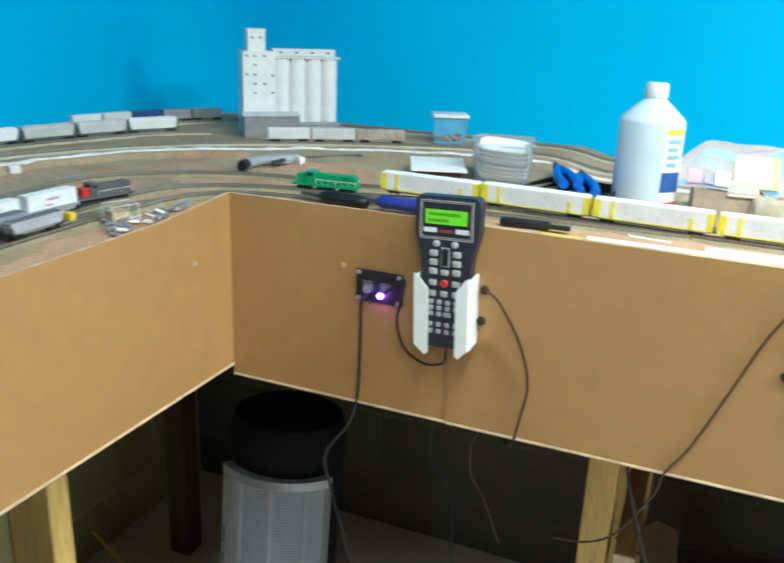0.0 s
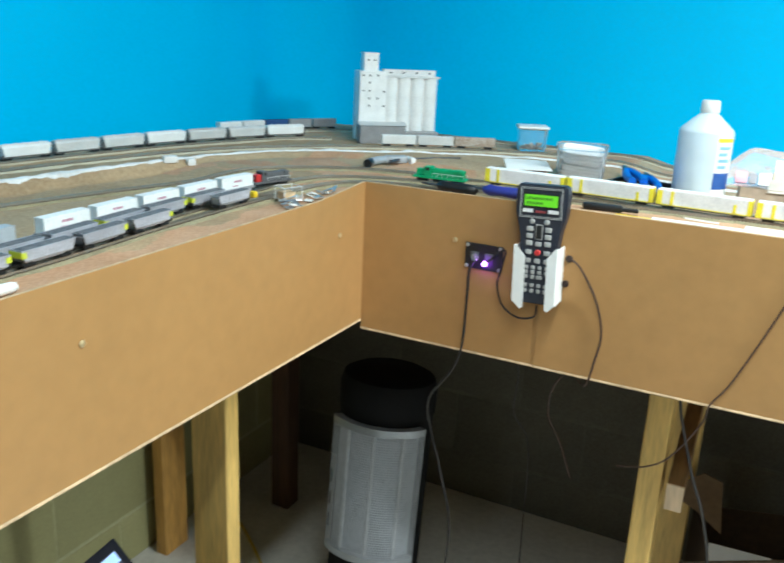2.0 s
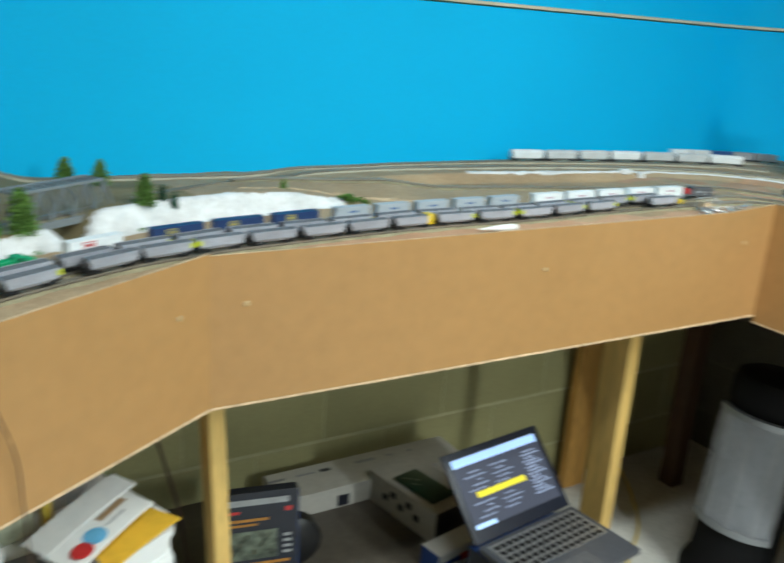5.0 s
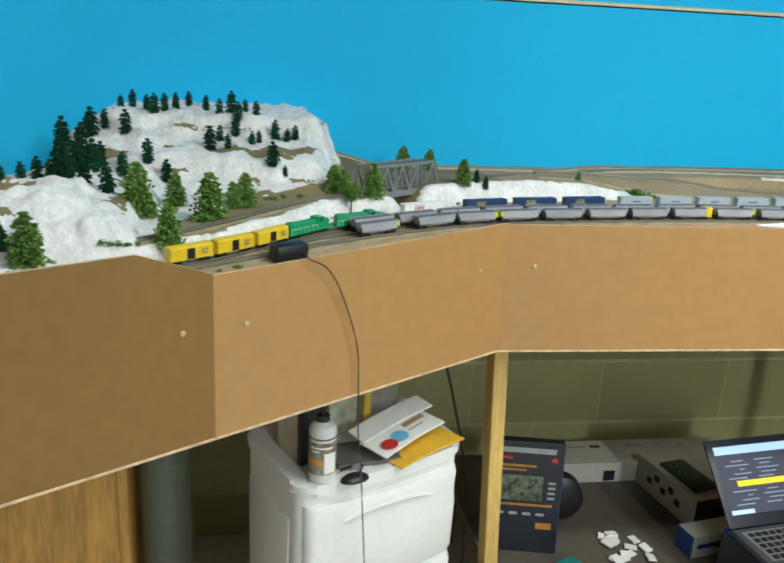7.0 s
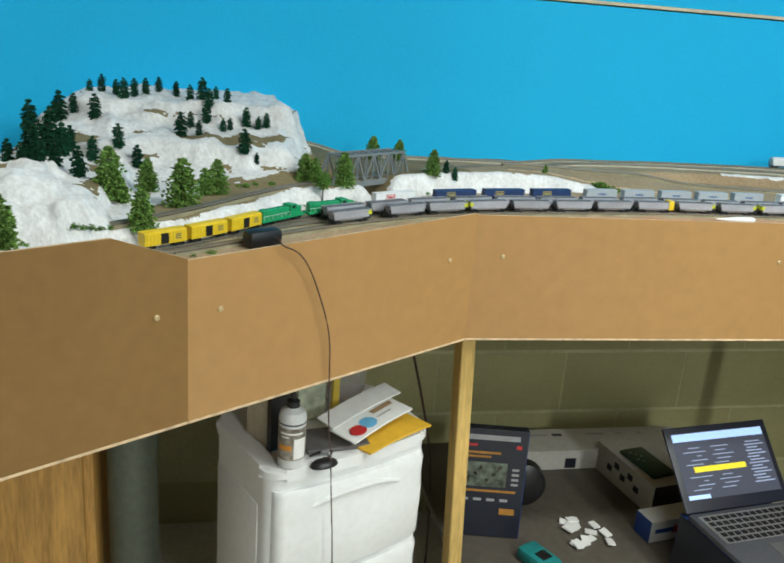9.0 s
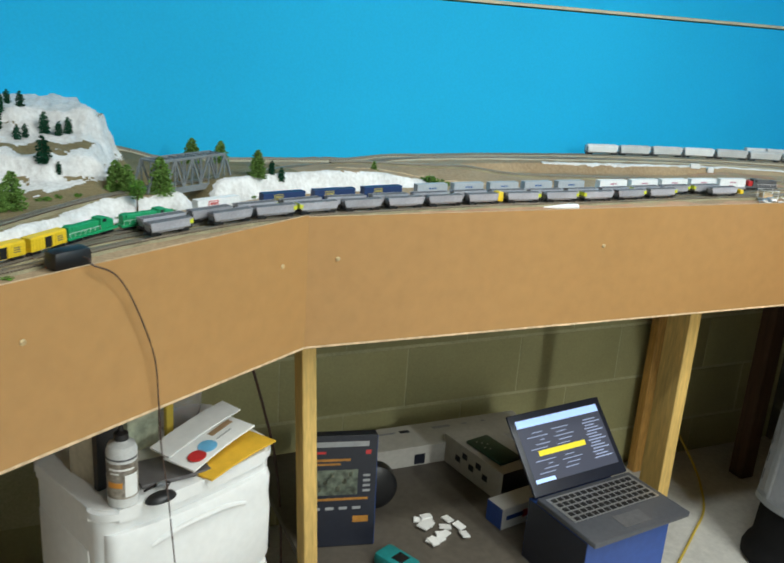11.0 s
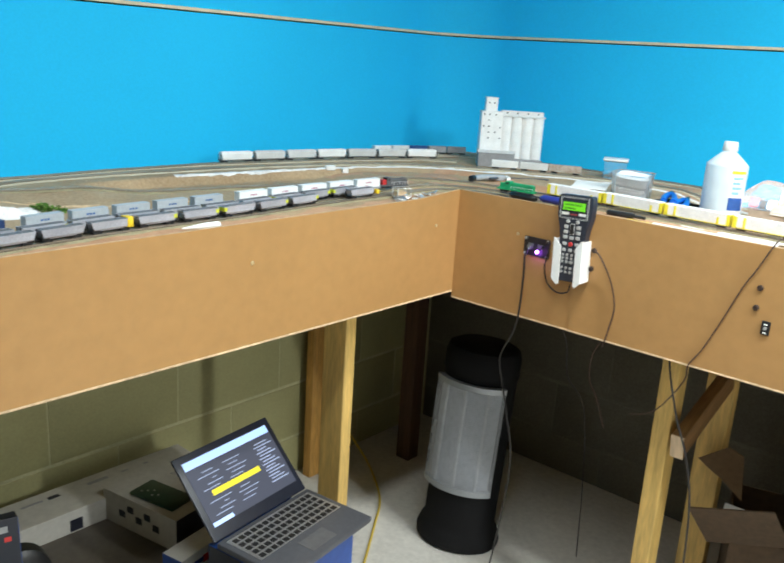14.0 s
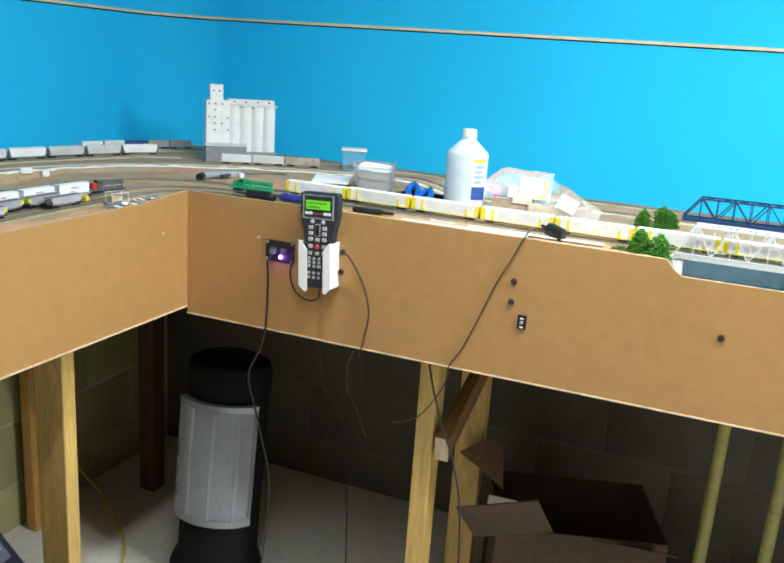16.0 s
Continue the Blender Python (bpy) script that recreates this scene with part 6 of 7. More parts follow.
def throttle_holder(m):
    ob = thing("throttle_bracket", "white plastic bracket holding a train controller", "bracket", m)
    bm = bmesh.new()
    add_box(bm, 0.066, 0.005, 0.085, pose(0, -0.0035, 0.004), 0.001)
    part("back_plate", bm, WHITE, ob)
    for sx, x0, x1 in ((-1, -0.0400, -0.0190), (1, 0.0395, 0.0215)):
        bm = bmesh.new()
        outline = [(x0, 0.010), (x0 + (x1 - x0) * 0.75, -0.004), (x1, 0.0), (x1, 0.092), (x0 + (x1 - x0) * 0.25, 0.110), (x0, 0.112)]
        lo = [bm.verts.new((x, -0.0405, z)) for x, z in outline]
        hi = [bm.verts.new((x * 0.97, -0.0440, z)) for x, z in outline]
        k = len(outline)
        bm.faces.new(lo)
        bm.faces.new(hi)
        for i in range(k):
            bm.faces.new((lo[i], lo[(i + 1) % k], hi[(i + 1) % k], hi[i]))
        add_box(bm, 0.0025, 0.040, 0.100, pose(sx * 0.0382, -0.021, 0.008))
        bmesh.ops.recalc_face_normals(bm, faces=bm.faces[:])
        part("side_grip", bm, WHITE, ob, "white angled side grip")
    return ob


throttle_holder(pose(0.3445, -0.001, 1.0580, 0, -2.4, 0) @ Matrix.Scale(0.94, 4))


def jack_plate(m):
    ob = thing("jack_panel", "black plastic jack panel with a violet light", "panel", m)
    bm = bmesh.new()
    add_box(bm, 0.069, 0.004, 0.045, pose(0, -0.002, -0.0225), 0.001)
    part("plate", bm, BLACK, ob)
    for sx in (-1, 1):
        for sz in (-1, 1):
            bm = bmesh.new()
            add_lathe(bm, [(0.0035, 0), (0.0032, 0.002), (0.0, 0.003)], pose(sx * 0.030, -0.004, sz * 0.0185, 90, 0, 0), 12)
            part("bolt", bm, SILVER, ob, "", None, True)
    for sx in (-0.016, 0.010):
        bm = bmesh.new()
        add_box(bm, 0.014, 0.003, 0.012, pose(sx, -0.0045, -0.004), 0.001)
        part("jack", bm, CAR_DARK, ob)
    bm = bmesh.new()
    add_lathe(bm, [(0.0045, 0), (0.0042, 0.003), (0.002, 0.005), (0, 0.0055)], pose(0.003, -0.004, -0.011, 90, 0, 0), 14)
    part("led", bm, LED_CORE, ob, "glowing violet light", None, True)
    bm = bmesh.new()
    add_box(bm, 0.010, 0.014, 0.010, pose(-0.013, -0.011, -0.006), 0.002)
    part("plug", bm, CLEAR, ob, "clear phone plug", None, True)
    return ob


jack_plate(pose(0.239, 0.0, 1.119, 0, 0, 0))
led = bpy.data.lights.new("violet_led_light", "POINT")
led.energy, led.color, led.shadow_soft_size = 0.045, (0.36, 0.06, 1.0), 0.006
new("violet_led_light", led).matrix_world = pose(0.243, -0.0125, 1.106)


def washer_screw(x, y, z, yaw):
    ob = thing("fascia_screw", "brass screw with a finishing washer", "screw", pose(x, y, z, 0, 0, yaw), "fascia screws")
    bm = bmesh.new()
    add_lathe(bm, [(0.0046, 0), (0.0043, 0.0011), (0.0028, 0.0019), (0.0026, 0.0013)], pose(0, 0, 0, 90, 0, 0), 16)
    part("washer", bm, BRASS, ob, "", None, True)
    bm = bmesh.new()
    add_lathe(bm, [(0.0026, 0.0008), (0.0021, 0.0014), (0, 0.0015)], pose(0, 0, 0, 90, 0, 0), 12)
    part("screw_head", bm, BRASS, ob, "", None, True)


yaw2, yaw3 = along(BEND2, BEND)[1], along(END3, BEND2)[1]
for x, y, z, yaw in ((0.183, -0.0005, 1.141, 0), (0.0005, -0.088, 1.138, 90), (0.0005, -0.667, 1.129, 90), (0.0005, -1.258, 1.130, 90), (0.0365, -1.3710, 1.132, yaw2), (0.2975, -1.7765, 1.133, yaw2), (0.3505, -1.8590, 1.139, yaw3), (0.4890, -2.0770, 1.137, yaw3)):
    washer_screw(x, y, z, yaw)


KNOB = material("dark_knob", (0.030, 0.014, 0.008), 0.7, 0, 200, 0.2, 0.05)


def jack_knob(x, z, r=0.0062):
    ob = thing("control_knob", "small dark round knob on the fascia", "knob", pose(x, -0.002, z), "fascia knobs")
    bm = bmesh.new()
    add_lathe(bm, [(r, 0), (r * 0.95, 0.003), (r * 0.8, 0.0045), (r * 0.35, 0.005), (0, 0.0045)], pose(0, 0, 0, 90, 0, 0), 16)
    part("knob", bm, KNOB, ob, "", None, True)


for x, z in ((0.749, 1.139), (0.748, 1.098), (1.126, 1.099), (0.385, 1.098), (0.387, 1.141)):
    jack_knob(x, z)
sw = thing("toggle_switch", "small black and white slide switch", "switch", pose(0.773, -0.002, 1.062))
bm = bmesh.new()
add_box(bm, 0.017, 0.004, 0.028, pose(0, -0.002, -0.014), 0.001)
part("plate", bm, BLACK, sw)
for dz in (-0.011, 0.006):
    bm = bmesh.new()
    add_box(bm, 0.007, 0.003, 0.0026, pose(0, -0.0040, dz), 0.0005)
    part("label_bar", bm, PAPER, sw)
bm = bmesh.new()
add_box(bm, 0.006, 0.006, 0.006, pose(0, -0.006, -0.003), 0.001)
part("slider", bm, SILVER, sw)


def cable(points, r, mat, label):
    bm = bmesh.new()
    add_tube(bm, points, r, 8, 8)
    return solo("cable", bm, mat, label, "cable", None, "loose cables", smooth=True)


cable([(0.226, -0.020, 1.112), (0.222, -0.024, 1.095), (0.218, -0.014, 1.05), (0.213, -0.009, 0.95), (0.185, 0.02, 0.885), (0.118, 0.08, 0.785), (0.115, 0.11, 0.70), (0.145, 0.10, 0.62), (0.178, 0.09, 0.50), (0.16, 0.10, 0.30), (0.12, 0.12, FLOOR + 0.004)], 0.0026, CABLE, "thick black cable from the jack panel to the heater")
cable([(0.250, -0.012, 1.115), (0.282, -0.020, 1.142), (0.274, -0.014, 1.10), (0.270, -0.010, 1.075), (0.282, -0.010, 1.042), (0.312, -0.014, 1.027), (0.342, -0.020, 1.036), (0.345, -0.018, 1.056)], 0.0018, CABLE, "thin looped cable between panel and controller")
cable([(0.394, -0.014, 1.144), (0.412, -0.016, 1.130), (0.440, -0.010, 1.08), (0.455, -0.008, 1.025), (0.449, -0.008, 0.975), (0.436, 0.0, 0.925), (0.385, 0.10, 0.90), (0.348, 0.14, 0.84), (0.345, 0.15, 0.775), (0.372, 0.15, 0.73), (0.40, 0.15, 0.66)], 0.0019, CABLE_BROWN, "dark cable drooping under the layout")
cable([(0.787, 0.036, 1.236), (0.770, 0.012, 1.241), (0.760, -0.006, 1.226), (0.738, -0.007, 1.175), (0.718, -0.006, 1.135), (0.690, -0.006, 1.06), (0.660, -0.006, 0.985), (0.636, -0.004, 0.942), (0.628, 0.012, 0.90), (0.590, 0.012, 0.83), (0.552, 0.03, 0.79), (0.50, 0.06, 0.76)], 0.0015, CABLE_BROWN, "thin dark cable running down the fascia")
cable([(0.588, 0.010, 0.945), (0.598, 0.010, 0.90), (0.614, 0.008, 0.85), (0.630, 0.010, 0.80), (0.655, 0.02, 0.73), (0.678, 0.03, 0.62), (0.690, 0.03, 0.45), (0.70, 0.04, FLOOR + 0.003)], 0.0024, CABLE, "black power cord hanging in front of the posts")
cable([(0.236, -1.699, 1.222), (0.243, -1.693, 1.221), (0.2500, -1.6880, 1.214), (0.234, -1.660, 1.195), (0.219, -1.636, 1.150), (0.201, -1.608, 1.06), (0.1955, -1.602, 0.98), (0.185, -1.598, 0.90), (0.150, -1.585, 0.80), (0.118, -1.575, 0.70), (0.112, -1.565, 0.55), (0.110, -1.56, 0.30)], 0.0012, CABLE_BROWN, "thin brown cable hanging over the fascia")
cable([(-0.45, -1.345, 1.08), (-0.45, -1.335, 0.92), (-0.45, -1.315, 0.80), (-0.45, -1.288, 0.70), (-0.45, -1.262, 0.60), (-0.45, -1.235, 0.48), (-0.45, -1.215, 0.30), (-0.45, -1.21, FLOOR + 0.004)], 0.0035, CABLE_BROWN, "brown cable hanging beside the drawer cart")
cable([(0.29, 0.06, 1.08), (0.29, 0.06, 0.945), (0.285, 0.12, 0.86), (0.26, 0.20, 0.74), (0.27, 0.30, 0.62), (0.25, 0.40, 0.35), (0.24, 0.45, FLOOR + 0.002)], 0.0016, CABLE, "thin dark wire under the layout")
cable([(-0.72, 0.40, FLOOR + 0.10), (-0.62, 0.40, FLOOR + 0.02), (-0.52, 0.34, FLOOR + 0.006), (-0.40, 0.24, FLOOR + 0.005), (-0.30, 0.10, FLOOR + 0.005), (-0.1, -0.2, FLOOR + 0.005)], 0.004, CORD_YELLOW, "yellow extension cord on the concrete floor")


# ---- under the layout ----
HEATER_TRIM = material("heater_trim", (0.36, 0.38, 0.41), 0.4, 0.5, 200, 0.1, 0.05)


def radiant_heater(m):
    ob = thing("electric_heater", "tall black radiant heater with a silver mesh front", "heater", m)
    bm = bmesh.new()
    add_lathe(bm, [(0.175, 0.0), (0.178, 0.02), (0.165, 0.05), (0.150, 0.07), (0.150, 0.565), (0.155, 0.575), (0.155, 0.632), (0.145, 0.655), (0.115, 0.667), (0.0, 0.670)], None, 40, 0.85)
    part("body", bm, material("matte_black", (0.010, 0.010, 0.011), 0.75, 0, 200, 0.15, 0.05, spec=0.15), ob, "", None, True)

    def bowed(z, a, r):
        return Vector((r * math.sin(a), -0.85 * r * math.cos(a), z))

    bm = bmesh.new()
    n, a1 = 20, radians(54)
    for r0, r1, z0, z1 in ((0.1515, 0.1560, 0.205, 0.555),):
        ring = [[bm.verts.new(bowed(z, -a1 + 2 * a1 * k / n, r)) for r, z in ((r0, z0), (r1, z0), (r1, z1), (r0, z1))] for k in range(n + 1)]
        for p, q in zip(ring, ring[1:]):
            for i in range(4):
                bm.faces.new((p[i], p[(i + 1) % 4], q[(i + 1) % 4], q[i]))
        bm.faces.new(ring[0])
        bm.faces.new(ring[-1])
    part("reflector", bm, material("heater_reflector", (0.42, 0.45, 0.50), 0.5, 0.3, 40, 0.15, 0.1), ob, "dull silver reflector", None, True)
    for az in (-32, 0, 32):
        bm = bmesh.new()
        p = bowed(0.215, radians(az), 0.164)
        add_cyl(bm, 0.007, 0.007, 0.33, pose(p.x, p.y, 0.215), 12)
        part("quartz_tube", bm, material("quartz_tube", (0.62, 0.64, 0.66), 0.25, 0.1), ob, "", None, True)
    verts, faces = [], []

    def wire(pts, w):
        for p, q in zip(pts, pts[1:]):
            d = (q - p).normalized()
            out = Vector((p.x, p.y, 0)).normalized()
            side = d.cross(out) * w
            b = len(verts)
            verts.extend([p - side, p + side, q + side, q - side, p + out * w, q + out * w])
            faces.extend([(b, b + 3, b + 5, b + 4), (b + 1, b + 4, b + 5, b + 2)])

    for k in range(45):
        a = -a1 + 2 * a1 * k / 44
        wire([bowed(0.205, a, 0.178), bowed(0.555, a, 0.178)], 0.0011)
    for k in range(56):
        z = 0.205 + 0.35 * k / 55
        wire([bowed(z, -a1 + 2 * a1 * j / 14, 0.1785) for j in range(15)], 0.0011)
    me = bpy.data.meshes.new("mesh_grille")
    me.from_pydata(verts, [], faces)
    me.materials.append(material("grille_wire", (0.48, 0.50, 0.54), 0.55, 0.25, 200, 0.1, 0.05))
    g = new("mesh_grille", me)
    g.parent = ob
    tagged(g, "fine silver wire mesh")
    for z in (0.198, 0.540):
        bm = bmesh.new()
        ring = [[bm.verts.new(bowed(zz, -a1 + 2 * a1 * k / n, r)) for r, zz in ((0.155, z), (0.181, z), (0.181, z + 0.018), (0.155, z + 0.018))] for k in range(n + 1)]
        for p, q in zip(ring, ring[1:]):
            for i in range(4):
                bm.faces.new((p[i], p[(i + 1) % 4], q[(i + 1) % 4], q[i]))
        bm.faces.new(ring[0])
        bm.faces.new(ring[-1])
        part("trim_band", bm, HEATER_TRIM, ob, "", None, True)
    for k in range(3):
        bm = bmesh.new()
        p = bowed(0.26 + 0.06 * k, radians(-49), 0.181)
        add_box(bm, 0.004, 0.002, 0.036, pose(p.x, p.y, p.z, 0, 0, -49))
        part("switch_slot", bm, BLACK, ob)
    return ob


radiant_heater(pose(-0.100, 0.279, FLOOR, -4, 1.8, 14) @ Matrix.Diagonal((0.76, 0.80, 0.975, 1)))


CART_TOP = 0.742


def cart_outline(W, D, r, bow):
    """A rounded plan, counter-clockwise, with a bowed front towards -y."""
    pts = []
    for cx, cy, a0 in ((W / 2 - r, -D / 2 + r, -90), (W / 2 - r, D / 2 - r, 0), (-W / 2 + r, D / 2 - r, 90), (-W / 2 + r, -D / 2 + r, 180)):
        pts += [(cx + r * math.cos(radians(a0 + 15 * k)), cy + r * math.sin(radians(a0 + 15 * k))) for k in range(7)]
    pts += [(-W / 2 + r + (W - 2 * r) * k / 10, -D / 2) for k in range(1, 10)]
    return [(x, y - (bow * math.cos(math.pi * x / W) if y < -D / 2 + 0.6 * r else 0.0)) for x, y in pts]


def drawer_cart(m):
    ob = thing("drawer_cart", "white plastic drawer cart holding papers and bottles", "cart", m)
    W, D, H = 0.378, 0.260, CART_TOP - FLOOR
    bm = bmesh.new()
    add_prism(bm, cart_outline(W - 0.012, D - 0.012, 0.030, 0.008), 0, H - 0.026)
    part("frame", bm, WHITE, ob, "", None, True)
    bm = bmesh.new()
    add_prism(bm, cart_outline(W, D, 0.036, 0.016), H - 0.026, H)
    bmesh.ops.bevel(bm, geom=[e for e in bm.edges if abs(e.verts[0].co.z - e.verts[1].co.z) < 1e-5], offset=0.007, segments=3, affect="EDGES")
    part("top", bm, WHITE, ob, "", None, True)
    tall = (H - 0.05) / 3
    for k in range(3):
        bm = bmesh.new()
        front = [p for p in cart_outline(W - 0.030, D, 0.020, 0.016) if p[1] < -D / 2 + 0.02]
        front.sort()
        rows = [[bm.verts.new((x, y - out, z)) for x, y in front] for z, out in ((0, 0.0), (0.012, 0.006), (tall * 0.55, 0.009), (tall * 0.72, 0.004), (tall - 0.026, 0.007), (tall - 0.014, 0.0))]
        for p, q in zip(rows, rows[1:]):
            for i in range(len(front) - 1):
                bm.faces.new((p[i], p[i + 1], q[i + 1], q[i]))
        low, high = rows[0], rows[-1]
        back = [[bm.verts.new((x, -D / 2 + 0.03, z)) for x in (front[0][0], front[-1][0])] for z in (0, tall - 0.014)]
        bm.faces.new(low[::-1] + back[0])
        bm.faces.new(high[::-1] + back[1])
        bm.faces.new([r[0] for r in rows] + [back[1][0], back[0][0]])
        bm.faces.new([r[-1] for r in rows] + [back[1][1], back[0][1]])
        d = part("drawer", bm, WHITE, ob, "bowed white drawer front", pose(0, 0, 0.016 + tall * k), True)
        bm = bmesh.new()
        add_tube(bm, [(-0.10, -D / 2 - 0.012, tall - 0.055), (-0.05, -D / 2 - 0.024, tall - 0.036), (0.0, -D / 2 - 0.027, tall - 0.032), (0.05, -D / 2 - 0.024, tall - 0.036), (0.10, -D / 2 - 0.012, tall - 0.055)], 0.005, 8, 4)
        part("drawer_pull", bm, WHITE, d, "curved moulded finger pull", None, True)
    for sx in (-1, 1):
        bm = bmesh.new()
        add_box(bm, 0.004, D * 0.70, (H - 0.05) * 0.90, None, 0.0015)
        part("side_panel", bm, WHITE, ob, "", pose(sx * (W / 2 - 0.006), 0.01, 0.02), True)
    return ob


drawer_cart(pose(-0.094, -1.570, FLOOR, 0, 0, 114))


def on_cart(x, y, lift=0.0005, turn=0, rx=0, ry=0):
    """A pose on the top of the cart for things built at 1.18 times their size."""
    return pose(x, y, CART_TOP + lift, rx, ry, turn) @ Matrix.Scale(0.846, 4)


def glue_bottle(m):
    ob = thing("glue_bottle", "white squeeze bottle with a dark nozzle cap and printed label", "bottle", m)
    bm = bmesh.new()
    add_lathe(bm, [(0.027, 0), (0.030, 0.003), (0.030, 0.118), (0.026, 0.130), (0.014, 0.137), (0.012, 0.142)], None, 28)
    part("body", bm, HOPPER_GREY, ob, "", None, True)
    bm = bmesh.new()
    add_lathe(bm, [(0.014, 0.139), (0.014, 0.152), (0.006, 0.158), (0.004, 0.172), (0, 0.173)], None, 20)
    part("cap", bm, BLACK, ob, "dark screw cap", None, True)
    for z0, z1, r, mt in ((0.022, 0.098, 0.0304, material("dark_print", (0.10, 0.07, 0.05), 0.5, 0, 90, 0.6, 0, 40.0, second=(0.40, 0.36, 0.30))), (0.104, 0.108, 0.0304, CAR_DARK)):
        bm = bmesh.new()
        add_lathe(bm, [(r - 0.001, z0), (r, z0), (r, z1), (r - 0.001, z1)], None, 28)
        part("label_band", bm, mt, ob, "", None, True)
    for a0, a1, z0, z1, mt in ((0.05, 1.0, 0.026, 0.074, PAPER), (-1.1, -0.1, 0.046, 0.058, ORANGE_INK), (-1.0, 0.7, 0.084, 0.088, PAPER), (-0.9, -0.3, 0.076, 0.079, PAPER)):
        bm = bmesh.new()
        ring = [[bm.verts.new((r * math.cos(a0 + (a1 - a0) * k / 8), r * math.sin(a0 + (a1 - a0) * k / 8), z)) for r, z in ((0.0305, z0), (0.0309, z0), (0.0309, z1), (0.0305, z1))] for k in range(9)]
        for p, q in zip(ring, ring[1:]):
            for i in range(4):
                bm.faces.new((p[i], p[(i + 1) % 4], q[(i + 1) % 4], q[i]))
        part("label_patch", bm, mt, ob, "", None, True)
    return ob


ORANGE_INK = material("ink_orange", (0.70, 0.28, 0.03), 0.4)
glue_bottle(on_cart(0.066, -1.646))
bm = bmesh.new()
add_box(bm, 0.085, 0.05, 0.130, None, 0.001)
solo("carton", bm, material("cream_carton", (0.52, 0.46, 0.34), 0.8), "tan carton with a dark side", "box", on_cart(-0.036, -1.688, 0.0005, 30))
bm = bmesh.new()
add_box(bm, 0.016, 0.06, 0.140, None, 0.001)
solo("black_case", bm, BLACK, "thin black case beside a carton", "case", on_cart(0.007, -1.664, 0.0005, 30))
bm = bmesh.new()
add_box(bm, 0.075, 0.022, 0.170, None, 0.001)
solo("kit_pack", bm, material("pale_green_pack", (0.42, 0.45, 0.33), 0.6, 0, 60, 0.25, 0.02, 25.0), "pale green printed kit package", "package", on_cart(-0.110, -1.596, 0.0005, 112))
bm = bmesh.new()
add_box(bm, 0.018, 0.014, 0.165, None, 0.002)
solo("yellow_marker", bm, CORD_YELLOW, "tall yellow marker box", "box", on_cart(-0.105, -1.545, 0.0005, 112))
crumpled_bag("clear_pack", "clear empty blister pack standing up", (0.12, 0.03, 0.16), on_cart(-0.173, -1.516, 0.0, 112), 14, HAZY)

DECK_GREY = material("grey_tablet", (0.12, 0.11, 0.11), 0.5, 0, 60, 0.1, 0.02)
bm = bmesh.new()
add_box(bm, 0.15, 0.10, 0.010, None, 0.002)
solo("grey_tablet", bm, DECK_GREY, "flat dark grey tablet under the letters", "tablet", on_cart(-0.012, -1.558, 0.0005, 100))


def envelope(m, L, W, mat, label, marks=()):
    ob = thing("envelope", label, "envelope", m, "letters")
    bm = bmesh.new()
    n = 10
    top = [[bm.verts.new((-L / 2 + L * i / n, sy * W / 2, 0.004 + 0.012 * math.sin(math.pi * i / n) * 0.5)) for i in range(n + 1)] for sy in (-1, 1)]
    low = [[bm.verts.new((-L / 2 + L * i / n, sy * W / 2, 0.010 * math.sin(math.pi * i / n) * 0.5)) for i in range(n + 1)] for sy in (-1, 1)]
    for i in range(n):
        bm.faces.new((top[0][i], top[0][i + 1], top[1][i + 1], top[1][i]))
        bm.faces.new((low[0][i], low[1][i], low[1][i + 1], low[0][i + 1]))
        for k in (0, 1):
            bm.faces.new((low[k][i], low[k][i + 1], top[k][i + 1], top[k][i]))
    for i in (0, n):
        bm.faces.new((low[0][i], top[0][i], top[1][i], low[1][i]))
    part("sleeve", bm, mat, ob)
    for x, y, sx, sy, mt in marks:
        bm = bmesh.new()
        if mt in (RED, SKYBLUE):
            add_lathe(bm, [(0.5, 0), (0.5, 0.0012), (0, 0.0012)], pose(x, y, 0.0092) @ Matrix.Diagonal((sx, sy, 1, 1)), 24)
        else:
            add_box(bm, sx, sy, 0.0012, pose(x, y, 0.0095))
        part("print", bm, mt, ob)
    return ob


SKYBLUE = material("sky_blue_print", (0.15, 0.45, 0.70), 0.6)
MANILA = material("manila", (0.72, 0.42, 0.03), 0.7, 0, 60, 0.06, 0.05)
envelope(on_cart(-0.040, -1.452, 0.004, 124, -2, -2), 0.205, 0.125, MANILA, "orange manila envelope on a drawer cart")
envelope(on_cart(-0.032, -1.480, 0.034, 129, 2, -5), 0.205, 0.085, PAPER, "white mailer with red and blue print", ((-0.065, -0.018, 0.044, 0.036, RED), (-0.025, -0.012, 0.046, 0.040, SKYBLUE), (0.045, 0.010, 0.07, 0.014, CARDBOARD), (0.030, -0.012, 0.05, 0.004, GREY_BUTTON)))
envelope(on_cart(-0.058, -1.500, 0.052, 126, 6, -6), 0.225, 0.055, PAPER, "plain white padded envelope")


